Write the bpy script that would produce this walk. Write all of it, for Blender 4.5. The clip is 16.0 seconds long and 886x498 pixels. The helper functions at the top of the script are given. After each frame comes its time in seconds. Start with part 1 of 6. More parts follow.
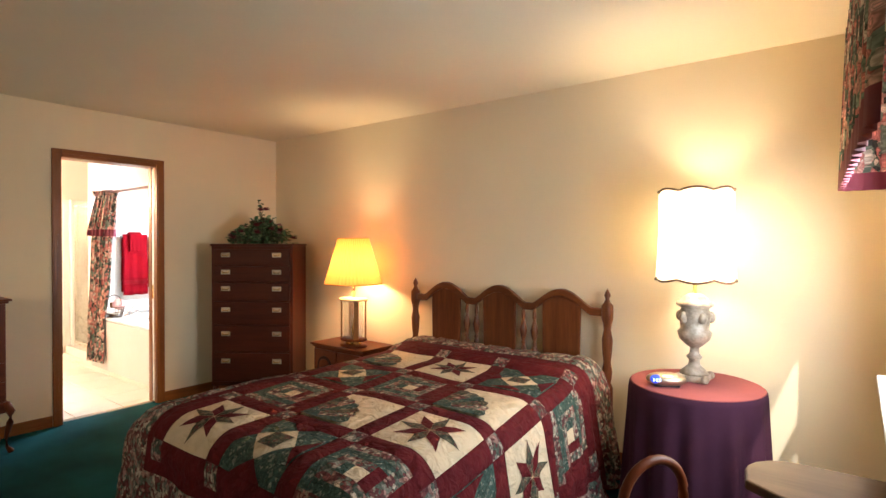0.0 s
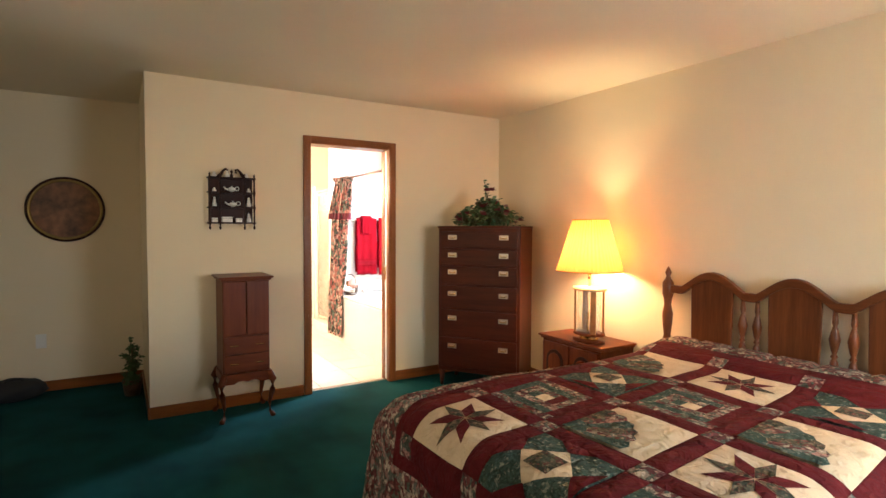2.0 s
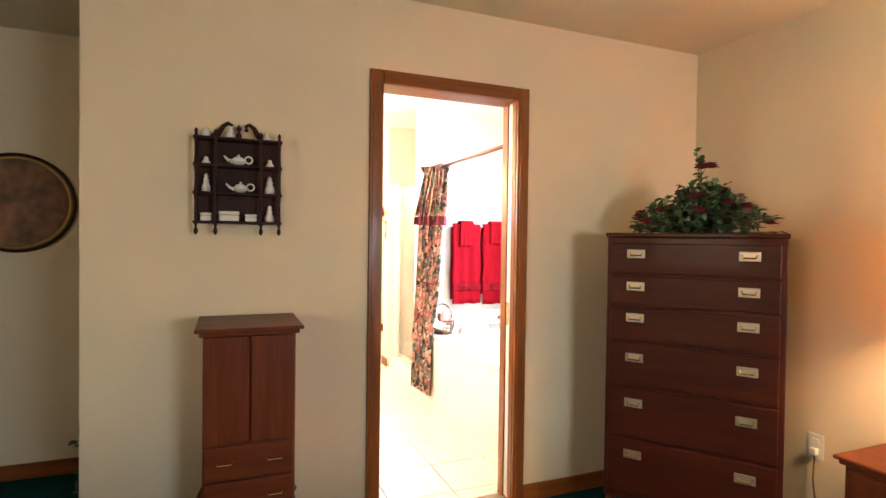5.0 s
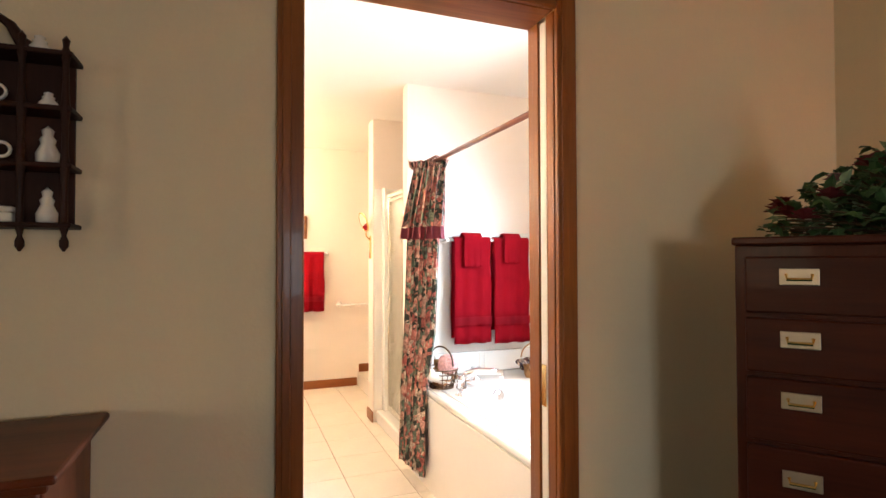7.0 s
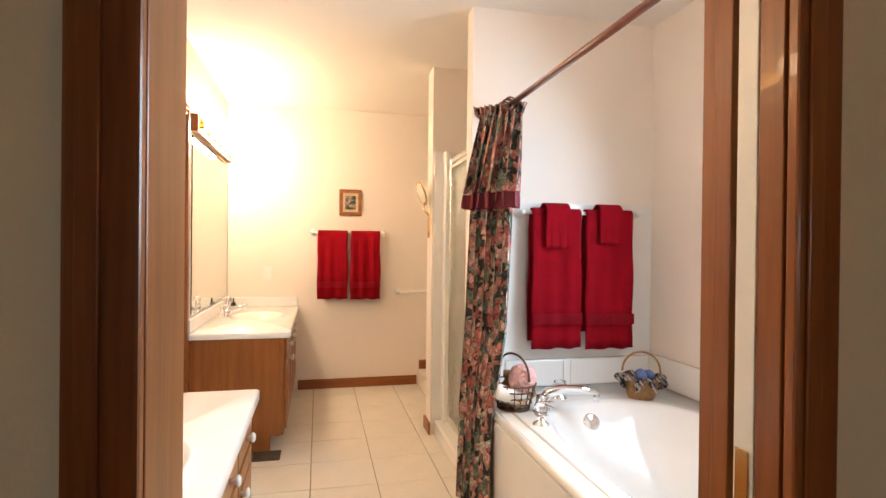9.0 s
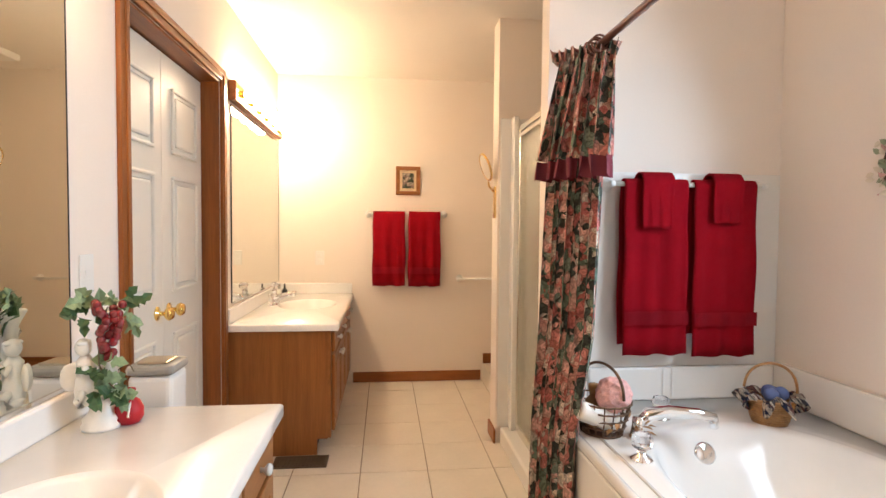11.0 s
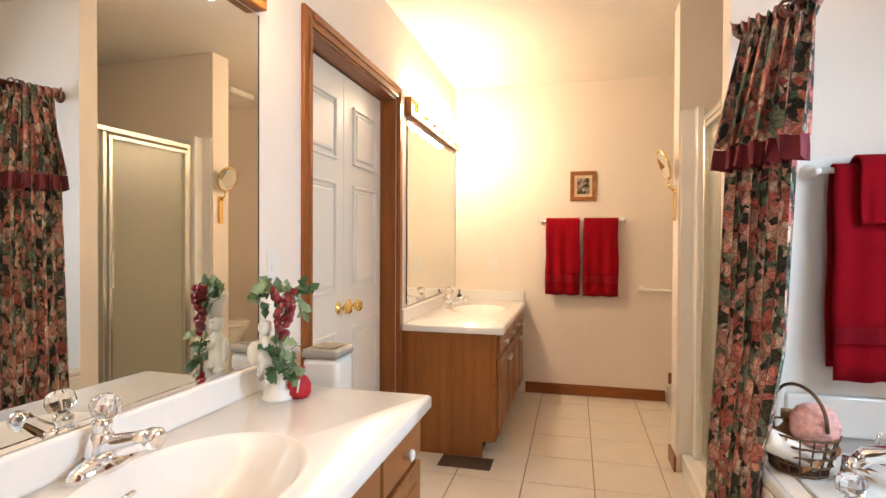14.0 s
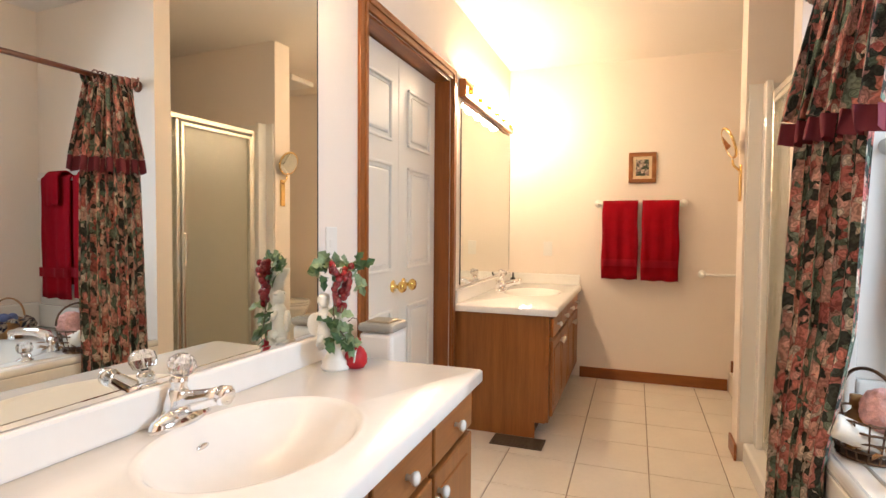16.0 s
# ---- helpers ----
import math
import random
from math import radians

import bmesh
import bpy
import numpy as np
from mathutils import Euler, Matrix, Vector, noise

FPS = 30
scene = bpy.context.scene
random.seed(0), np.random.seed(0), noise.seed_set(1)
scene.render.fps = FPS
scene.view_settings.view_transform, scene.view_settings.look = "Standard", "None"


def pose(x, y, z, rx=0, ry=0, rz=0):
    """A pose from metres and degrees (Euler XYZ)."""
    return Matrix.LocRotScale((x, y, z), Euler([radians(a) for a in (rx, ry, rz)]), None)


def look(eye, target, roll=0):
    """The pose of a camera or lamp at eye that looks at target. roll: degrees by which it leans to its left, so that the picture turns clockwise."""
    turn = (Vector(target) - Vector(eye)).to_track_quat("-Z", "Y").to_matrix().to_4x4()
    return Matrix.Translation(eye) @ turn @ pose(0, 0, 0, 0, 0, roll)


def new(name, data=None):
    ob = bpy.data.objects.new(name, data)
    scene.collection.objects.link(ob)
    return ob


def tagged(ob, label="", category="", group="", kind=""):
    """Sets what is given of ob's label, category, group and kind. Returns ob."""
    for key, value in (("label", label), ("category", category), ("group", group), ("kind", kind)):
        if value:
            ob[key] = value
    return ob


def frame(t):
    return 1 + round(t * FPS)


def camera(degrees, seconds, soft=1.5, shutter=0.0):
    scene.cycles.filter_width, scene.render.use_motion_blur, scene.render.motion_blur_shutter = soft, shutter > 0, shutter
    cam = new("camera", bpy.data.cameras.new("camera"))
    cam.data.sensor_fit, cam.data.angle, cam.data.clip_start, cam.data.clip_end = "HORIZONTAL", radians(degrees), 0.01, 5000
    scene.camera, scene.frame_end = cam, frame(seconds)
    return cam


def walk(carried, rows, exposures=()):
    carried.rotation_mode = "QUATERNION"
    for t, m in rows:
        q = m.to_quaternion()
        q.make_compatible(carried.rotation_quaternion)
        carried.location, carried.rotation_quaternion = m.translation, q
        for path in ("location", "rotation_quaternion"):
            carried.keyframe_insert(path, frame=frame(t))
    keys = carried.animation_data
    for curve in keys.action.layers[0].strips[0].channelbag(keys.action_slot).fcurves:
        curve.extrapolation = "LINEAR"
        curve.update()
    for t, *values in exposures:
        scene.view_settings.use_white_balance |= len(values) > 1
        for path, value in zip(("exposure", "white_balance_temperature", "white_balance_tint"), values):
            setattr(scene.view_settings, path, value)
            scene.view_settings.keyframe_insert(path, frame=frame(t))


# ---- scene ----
cam = camera(79.48, 16.0)
CAMERA_ROWS = [
    (0, 0.1752, -0.0719, 1.4013, 37.876, -0.740, -0.140),
    (0.5, 0.1222, -0.1047, 1.3870, 43.297, -0.843, -0.185),
    (1, 0.0142, -0.0733, 1.3762, 49.108, -1.342, -0.202),
    (1.5, -0.1765, -0.0747, 1.4242, 53.583, -2.585, -0.164),
    (2, -0.3517, 0.0210, 1.3714, 58.796, -2.355, -0.239),
    (2.5, -0.5463, 0.0634, 1.3853, 62.934, -2.889, -0.351),
    (3, -0.8373, 0.2243, 1.3547, 66.687, -2.731, -0.379),
    (3.5, -1.1491, 0.3525, 1.3454, 68.512, -2.698, -0.473),
    (4, -1.5079, 0.4493, 1.3513, 68.755, -2.350, -0.578),
    (6.5, -3.1232, 1.1001, 1.3162, 66.934, 0.959, -0.840),
    (7, -3.3175, 1.1997, 1.3268, 68.850, 1.197, 0.142),
    (7.5, -3.5540, 1.2813, 1.3082, 70.367, 1.305, -0.242),
    (8, -3.7632, 1.3804, 1.3053, 72.136, 0.948, 0.265),
    (8.5, -3.9264, 1.4476, 1.2900, 74.731, 0.471, -0.187),
    (11, -4.5432, 1.5917, 1.2709, 83.842, -2.110, -0.498),
    (11.5, -4.5726, 1.5995, 1.2672, 87.277, -1.465, -0.675),
    (12, -4.5801, 1.6389, 1.2658, 91.580, -0.882, -0.642),
    (12.5, -4.5746, 1.6707, 1.2527, 94.424, -0.313, -0.687),
    (13, -4.5776, 1.6928, 1.2382, 97.761, -0.191, -0.607),
    (13.5, -4.5823, 1.7054, 1.2256, 101.284, -0.354, -0.474),
    (14, -4.5810, 1.7204, 1.2160, 103.983, -0.700, -0.266),
    (14.5, -4.5728, 1.7276, 1.2017, 106.510, -1.230, -0.248),
    (15, -4.5609, 1.7360, 1.1920, 108.563, -1.767, -0.200),
    (15.5, -4.5554, 1.7379, 1.1839, 109.333, -2.122, -0.298),
    (16, -4.5576, 1.7366, 1.1851, 109.882, -2.151, -0.425),
]
walk(cam, [(t, pose(x, y, z, 90 + pitch, roll, yaw)) for t, x, y, z, yaw, pitch, roll in CAMERA_ROWS],
     exposures=[(0, 1.05), (2, 1.45), (4, 1.55), (6.5, 0.8), (7, 0.45), (7.5, 0.25), (8.5, -0.15), (11, -0.52), (16, -0.54)])

# ---- world, sun and sky ----
world = bpy.data.worlds.new("sky")
scene.world = world
world.use_nodes = True
wn = world.node_tree
sky = wn.nodes.new("ShaderNodeTexSky")
sky.sky_type, sky.sun_disc = "NISHITA", False
sky.sun_elevation, sky.sun_rotation = radians(38), radians(150)
wn.links.new(sky.outputs["Color"], wn.nodes["Background"].inputs["Color"])
wn.nodes["Background"].inputs["Strength"].default_value = 0.12
sun_data = bpy.data.lights.new("sun", "SUN")
sun_data.energy, sun_data.angle, sun_data.color = 2.5, radians(0.6), (1.0, 0.95, 0.88)
sun = new("sun", sun_data)
sun.matrix_world = look((0, 0, 12), (-6.2, 10.7, -4))


def window_light(name, eye, target, w, h, watts, color, spread=170):
    """Area light at a window's opening: sky light, and the added south fill."""
    d = bpy.data.lights.new(name, "AREA")
    d.shape, d.size, d.size_y, d.energy, d.color = "RECTANGLE", w, h, watts, color
    d.spread = radians(spread)
    ob = new(name, d)
    ob.matrix_world = look(eye, target)
    return ob


def bulb_light(name, place, watts, color, radius=0.035):
    d = bpy.data.lights.new(name, "POINT")
    d.energy, d.color, d.shadow_soft_size = watts, color, radius
    ob = new(name, d)
    ob.location = place
    return ob


# ---- plan of the place, in metres ----
W, N, E, S = -4.61, 3.245, 0.30, -2.4      # bedroom: west, north, east and south wall faces
RW, RN = -5.78, 0.18                      # recess: its west face, and the corner of the west wall
CEIL = 2.44
BE, BW, BS, BN = -4.73, -8.965, 0.73, 3.28  # bathroom: east, west, south and north wall faces
BCEIL = 2.50
DL, DR, DH = 1.346, 2.040, 2.04           # doorway between bedroom and bathroom
TW, TF = -6.68, 2.238                     # west wall and front of the tub alcove
SKEW = Matrix.Translation((-6.092, BS, 0)) @ pose(0, 0, 0, 0, 0, -1.8) @ Matrix.Translation((6.092, -BS, 0))  # stretch of the south wall behind the vanity
TD = 0.56                                 # height of the tub deck

window_light("window_light_bedroom", (E + 0.02, 2.15, 1.45), (-3, 2.0, 1.1), 0.95, 1.15, 26, (0.80, 0.90, 1.0))
# added warm fill for the west wall; no window is known here
window_light("fill_light_south", (-1.4, S - 0.02, 1.5), (-4.4, 2.5, 1.2), 1.2, 1.0, 5.2, (1.0, 0.82, 0.58), 100)
window_light("window_light_bath", (-5.55, BN + 0.02, 1.65), (-5.7, 0.9, 0.75), 0.7, 0.9, 46, (0.66, 0.82, 1.0), 150)
BULB_WARM = (1.0, 0.74, 0.43)
bulb_light("bulb_small_lamp", (-3.15, 2.985, 1.20), 16, BULB_WARM, 0.075)
bulb_light("bulb_big_lamp", (-0.50, 2.965, 1.44), 15.5, (1.0, 0.76, 0.49), 0.075)

# ---- materials ----
def material(name, color, rough=0.6, metal=0.0, vary=0.12, scale=6.0, fine=60.0, bump=0.15, second=None, spec=0.5, stretch=(1, 1, 1), coat=0.0, pucker=0.0):
    """A surface with variation at two scales: broad mottling and fine grain, and relief from the grain."""
    m = bpy.data.materials.new(name)
    m.use_nodes = True
    t = m.node_tree
    b = t.nodes["Principled BSDF"]
    b.inputs["Roughness"].default_value, b.inputs["Metallic"].default_value = rough, metal
    b.inputs["Specular IOR Level"].default_value = spec
    b.inputs["Coat Weight"].default_value = coat
    co = t.nodes.new("ShaderNodeTexCoord")
    mp = t.nodes.new("ShaderNodeMapping")
    mp.inputs["Scale"].default_value = stretch
    t.links.new(co.outputs["Object"], mp.inputs["Vector"])
    big, small = t.nodes.new("ShaderNodeTexNoise"), t.nodes.new("ShaderNodeTexNoise")
    for n, s, d in ((big, scale, 3), (small, fine, 4)):
        n.inputs["Scale"].default_value, n.inputs["Detail"].default_value = s, d
        t.links.new(mp.outputs["Vector"], n.inputs["Vector"])
    add = t.nodes.new("ShaderNodeMath")
    add.operation = "ADD"
    half = t.nodes.new("ShaderNodeMath")
    half.operation = "MULTIPLY"
    half.inputs[1].default_value = 0.5
    t.links.new(small.outputs["Fac"], half.inputs[0])
    t.links.new(big.outputs["Fac"], add.inputs[0])
    t.links.new(half.outputs[0], add.inputs[1])
    ramp = t.nodes.new("ShaderNodeValToRGB")
    e = ramp.color_ramp.elements
    e[0].position, e[1].position = 0.45, 1.05
    dark = second or tuple(c * (1 - vary) for c in color)
    light = color if second else tuple(min(1, c * (1 + vary)) for c in color)
    e[0].color, e[1].color = (*dark, 1), (*light, 1)
    t.links.new(add.outputs[0], ramp.inputs["Fac"])
    t.links.new(ramp.outputs["Color"], b.inputs["Base Color"])
    if bump:
        bp = t.nodes.new("ShaderNodeBump")
        bp.inputs["Strength"].default_value, bp.inputs["Distance"].default_value = bump, 0.004
        t.links.new(small.outputs["Fac"], bp.inputs["Height"])
        t.links.new(bp.outputs["Normal"], b.inputs["Normal"])
        if pucker:
            add_pucker(t, co.outputs["Object"], bp, pucker)
    return m


def add_pucker(t, src, bp, depth):
    """Quilted cloth: soft hollows and creases under the weave's relief."""
    n = t.nodes.new("ShaderNodeTexNoise")
    n.inputs["Scale"].default_value, n.inputs["Detail"].default_value, n.inputs["Distortion"].default_value = 17, 3, 0.8
    t.links.new(src, n.inputs["Vector"])
    under = t.nodes.new("ShaderNodeBump")
    under.inputs["Strength"].default_value, under.inputs["Distance"].default_value = 1.0, depth
    t.links.new(n.outputs["Fac"], under.inputs["Height"])
    t.links.new(under.outputs["Normal"], bp.inputs["Normal"])


def wood(name, light, dark, axis=2, rough=0.35, coat=0.3, scale=9.0, spec=0.5):
    s = [scale * 2.4] * 3
    s[axis] = scale * 0.16
    return material(name, light, rough, 0, 0, 1.0, 6.0, 0.05, dark, spec, tuple(s), coat)


def floral(name, colors, size=0.05, uv=True, rough=0.85, pucker=0.0):
    """Printed cloth: blossoms, leaves and ground as cells of two sizes, in the cloth's own measure."""
    m = bpy.data.materials.new(name)
    m.use_nodes = True
    t = m.node_tree
    b = t.nodes["Principled BSDF"]
    b.inputs["Roughness"].default_value, b.inputs["Specular IOR Level"].default_value = rough, 0.2
    co = t.nodes.new("ShaderNodeTexCoord")
    src = co.outputs["UV" if uv else "Object"]
    wob = t.nodes.new("ShaderNodeTexNoise")
    wob.inputs["Scale"].default_value, wob.inputs["Detail"].default_value = 1.1 / size, 2
    t.links.new(src, wob.inputs["Vector"])
    mixv = t.nodes.new("ShaderNodeMix")
    mixv.data_type, mixv.blend_type = "RGBA", "ADD"
    mixv.inputs["Factor"].default_value = size * 0.9
    t.links.new(src, mixv.inputs[6])
    t.links.new(wob.outputs["Color"], mixv.inputs[7])
    out = None
    for k, (mult, lo) in enumerate(((1.0, 0.0), (0.42, 0.55))):
        v = t.nodes.new("ShaderNodeTexVoronoi")
        v.inputs["Scale"].default_value = 1 / (size * mult)
        t.links.new(mixv.outputs[2], v.inputs["Vector"])
        sep = t.nodes.new("ShaderNodeSeparateColor")
        t.links.new(v.outputs["Color"], sep.inputs["Color"])
        ramp = t.nodes.new("ShaderNodeValToRGB")
        ramp.color_ramp.interpolation = "CONSTANT"
        el = ramp.color_ramp.elements
        while len(el) < len(colors):
            el.new(0.5)
        for i, c in enumerate(colors):
            el[i].position, el[i].color = i / len(colors), (*c, 1)
        t.links.new(sep.outputs["Red"], ramp.inputs["Fac"])
        # petals: the cell's inside is a little lighter than its rim
        rim = t.nodes.new("ShaderNodeMapRange")
        rim.inputs["From Min"].default_value, rim.inputs["From Max"].default_value = 0.1, 0.7
        rim.inputs["To Min"].default_value, rim.inputs["To Max"].default_value = 1.15, 0.55
        t.links.new(v.outputs["Distance"], rim.inputs["Value"])
        wav = t.nodes.new("ShaderNodeMath")
        wav.operation = "MULTIPLY_ADD"
        wav.inputs[1].default_value = 21.0
        t.links.new(v.outputs["Distance"], wav.inputs[0])
        bend = t.nodes.new("ShaderNodeTexNoise")
        bend.inputs["Scale"].default_value, bend.inputs["Detail"].default_value = 4.0 / size, 2
        t.links.new(src, bend.inputs["Vector"])
        curl = t.nodes.new("ShaderNodeMath")
        curl.operation = "MULTIPLY"
        curl.inputs[1].default_value = 14.0
        t.links.new(bend.outputs["Fac"], curl.inputs[0])
        t.links.new(curl.outputs[0], wav.inputs[2])
        sine = t.nodes.new("ShaderNodeMath")
        sine.operation = "SINE"
        t.links.new(wav.outputs[0], sine.inputs[0])
        petal = t.nodes.new("ShaderNodeMapRange")
        petal.inputs["From Min"].default_value = -1.0
        petal.inputs["To Min"].default_value, petal.inputs["To Max"].default_value = 0.62, 1.22
        t.links.new(sine.outputs[0], petal.inputs["Value"])
        both = t.nodes.new("ShaderNodeMath")
        both.operation = "MULTIPLY"
        t.links.new(rim.outputs["Result"], both.inputs[0])
        t.links.new(petal.outputs["Result"], both.inputs[1])
        mul = t.nodes.new("ShaderNodeMix")
        mul.data_type, mul.blend_type = "RGBA", "MULTIPLY"
        mul.inputs["Factor"].default_value = 1
        t.links.new(ramp.outputs["Color"], mul.inputs[6])
        t.links.new(both.outputs[0], mul.inputs[7])
        if out is None:
            out = mul.outputs[2]
        else:
            gate = t.nodes.new("ShaderNodeMath")
            gate.operation = "GREATER_THAN"
            gate.inputs[1].default_value = lo
            t.links.new(sep.outputs["Green"], gate.inputs[0])
            mx = t.nodes.new("ShaderNodeMix")
            mx.data_type = "RGBA"
            t.links.new(gate.outputs[0], mx.inputs["Factor"])
            t.links.new(out, mx.inputs[6])
            t.links.new(mul.outputs[2], mx.inputs[7])
            out = mx.outputs[2]
    t.links.new(out, b.inputs["Base Color"])
    weave = t.nodes.new("ShaderNodeTexNoise")
    weave.inputs["Scale"].default_value = 400
    t.links.new(src, weave.inputs["Vector"])
    bp = t.nodes.new("ShaderNodeBump")
    bp.inputs["Strength"].default_value, bp.inputs["Distance"].default_value = 0.15, 0.002
    t.links.new(weave.outputs["Fac"], bp.inputs["Height"])
    if pucker:
        add_pucker(t, co.outputs["Object"], bp, pucker)
    t.links.new(bp.outputs["Normal"], b.inputs["Normal"])
    return m


def plain(name, color, rough=0.5, metal=0.0, transmission=0.0, emission=0.0, ior=1.45, coat=0.0):
    m = bpy.data.materials.new(name)
    m.use_nodes = True
    b = m.node_tree.nodes["Principled BSDF"]
    b.inputs["Base Color"].default_value = (*color, 1)
    b.inputs["Roughness"].default_value, b.inputs["Metallic"].default_value = rough, metal
    b.inputs["Transmission Weight"].default_value, b.inputs["IOR"].default_value = transmission, ior
    b.inputs["Coat Weight"].default_value = coat
    if emission:
        b.inputs["Emission Color"].default_value = (*color, 1)
        b.inputs["Emission Strength"].default_value = emission
    return m


def shade_cloth(name, color, thru):
    """Lamp shade: cloth that scatters the bulb's light through."""
    m = bpy.data.materials.new(name)
    m.use_nodes = True
    t = m.node_tree
    b = t.nodes["Principled BSDF"]
    tr = t.nodes.new("ShaderNodeBsdfTranslucent")
    mix = t.nodes.new("ShaderNodeMixShader")
    n = t.nodes.new("ShaderNodeTexNoise")
    n.inputs["Scale"].default_value = 220
    ramp = t.nodes.new("ShaderNodeValToRGB")
    ramp.color_ramp.elements[0].color = (*[c * 0.85 for c in color], 1)
    ramp.color_ramp.elements[1].color = (*color, 1)
    t.links.new(n.outputs["Fac"], ramp.inputs["Fac"])
    t.links.new(ramp.outputs["Color"], b.inputs["Base Color"])
    t.links.new(ramp.outputs["Color"], tr.inputs["Color"])
    b.inputs["Roughness"].default_value = 0.9
    mix.inputs["Fac"].default_value = thru
    t.links.new(b.outputs["BSDF"], mix.inputs[1])
    t.links.new(tr.outputs["BSDF"], mix.inputs[2])
    t.links.new(mix.outputs["Shader"], t.nodes["Material Output"].inputs["Surface"])
    return m


M_WALL = material("cream_wall_paint", (0.79, 0.665, 0.475), 0.75, vary=0.03, scale=1.5, fine=140, bump=0.12, spec=0.25)
M_BWALL = material("bath_wall_paint", (0.83, 0.748, 0.668), 0.7, vary=0.025, scale=1.5, fine=140, bump=0.10, spec=0.25)
M_CEIL = material("ceiling_paint", (0.76, 0.672, 0.515), 0.85, vary=0.03, scale=1.2, fine=90, bump=0.25, spec=0.15)
M_BCEIL = material("bath_ceiling_paint", (0.80, 0.738, 0.67), 0.85, vary=0.03, scale=1.2, fine=90, bump=0.25, spec=0.15)
M_CARPET = material("green_carpet", (0.007, 0.082, 0.088), 0.95, scale=3.2, fine=260, bump=0.9, second=(0.003, 0.034, 0.040), spec=0.1)
M_TRIM = wood("oak_trim", (0.31, 0.105, 0.028), (0.17, 0.052, 0.013), 2, 0.32, 0.10, spec=0.28)
M_TRIM_Y = wood("oak_trim_across", (0.31, 0.105, 0.028), (0.17, 0.052, 0.013), 1, 0.32, 0.10, spec=0.28)
M_TRIM_X = wood("oak_trim_along", (0.31, 0.105, 0.028), (0.17, 0.052, 0.013), 0, 0.32, 0.10, spec=0.28)
M_OAK = wood("honey_oak", (0.33, 0.125, 0.034), (0.20, 0.070, 0.018), 2, 0.36, 0.10, spec=0.28)
M_OAK_X = wood("honey_oak_along", (0.33, 0.125, 0.034), (0.20, 0.070, 0.018), 0, 0.36, 0.10, spec=0.28)
M_MAHOG = wood("mahogany", (0.066, 0.0125, 0.0045), (0.030, 0.0055, 0.0025), 0, 0.42, 0.03, spec=0.18)
M_MAHOG_Z = wood("mahogany_upright", (0.080, 0.016, 0.006), (0.040, 0.008, 0.0033), 2, 0.42, 0.04, spec=0.18)
M_CHERRY = wood("cherry_wood", (0.17, 0.042, 0.014), (0.09, 0.020, 0.007), 2, 0.40, 0.04, spec=0.18)
M_CHERRY_X = wood("cherry_wood_along", (0.17, 0.042, 0.014), (0.09, 0.020, 0.007), 0, 0.40, 0.04, spec=0.18)
M_BEDWOOD = wood("warm_cherry_wood", (0.17, 0.050, 0.016), (0.080, 0.022, 0.007), 2, 0.36, 0.1, spec=0.25)
M_BEDWOOD_X = wood("warm_cherry_wood_along", (0.17, 0.050, 0.016), (0.080, 0.022, 0.007), 0, 0.36, 0.1, spec=0.25)
M_DARKWOOD = wood("dark_stained_wood", (0.045, 0.015, 0.010), (0.022, 0.008, 0.006), 2, 0.5, 0.03, spec=0.18)
M_BRASS = plain("brass", (0.80, 0.55, 0.22), 0.18, 1.0)
M_GOLD = plain("polished_gold_brass", (0.90, 0.66, 0.24), 0.10, 1.0)
M_PEWTER = plain("aged_pewter", (0.50, 0.43, 0.33), 0.42, 1.0)
M_CHROME = plain("chrome", (0.85, 0.86, 0.88), 0.06, 1.0)
M_ALU = plain("anodised_frame", (0.83, 0.82, 0.76), 0.25, 0.9)
M_MIRROR = plain("mirror_silver", (0.79, 0.81, 0.78), 0.0, 1.0)
M_GLASS = bpy.data.materials.new("thin_clear_glass")
M_GLASS.use_nodes = True
gt = M_GLASS.node_tree
g_clear, g_mix = gt.nodes.new("ShaderNodeBsdfTransparent"), gt.nodes.new("ShaderNodeMixShader")
gt.nodes["Principled BSDF"].inputs["Roughness"].default_value = 0.03
gt.nodes["Principled BSDF"].inputs["Base Color"].default_value = (0.75, 0.78, 0.76, 1)
g_mix.inputs["Fac"].default_value = 0.12
gt.links.new(g_clear.outputs["BSDF"], g_mix.inputs[1])
gt.links.new(gt.nodes["Principled BSDF"].outputs["BSDF"], g_mix.inputs[2])
gt.links.new(g_mix.outputs["Shader"], gt.nodes["Material Output"].inputs["Surface"])
M_ACRYL = plain("clear_acrylic", (0.98, 0.98, 1), 0.06, 0, 0.95)
M_WHITE = plain("white_enamel", (0.80, 0.78, 0.74), 0.35)
M_DOORWHITE = material("white_door_paint", (0.80, 0.77, 0.70), 0.42, vary=0.02, scale=3, fine=90, bump=0.05)
M_OLDDOOR = material("cream_door_paint", (0.62, 0.52, 0.38), 0.5, vary=0.04, scale=3, fine=90, bump=0.05)
M_COUNTER = material("white_cultured_marble", (0.83, 0.815, 0.79), 0.24, vary=0.03, scale=4, fine=30, bump=0.0, coat=0.3)
M_TUB = material("white_tub_acrylic", (0.83, 0.81, 0.77), 0.18, vary=0.02, scale=3, fine=30, bump=0.0, coat=0.3)
M_TILE = material("cream_ceramic_tile", (0.74, 0.68, 0.59), 0.28, vary=0.05, scale=5, fine=40, bump=0.04)
M_GROUT = material("grey_brown_grout", (0.36, 0.29, 0.22), 0.9, vary=0.15, scale=10, fine=120, bump=0.3)
M_TOWEL = material("red_terry_cloth", (0.27, 0.003, 0.010), 0.95, vary=0.14, scale=9, fine=420, bump=1.0, spec=0.1)
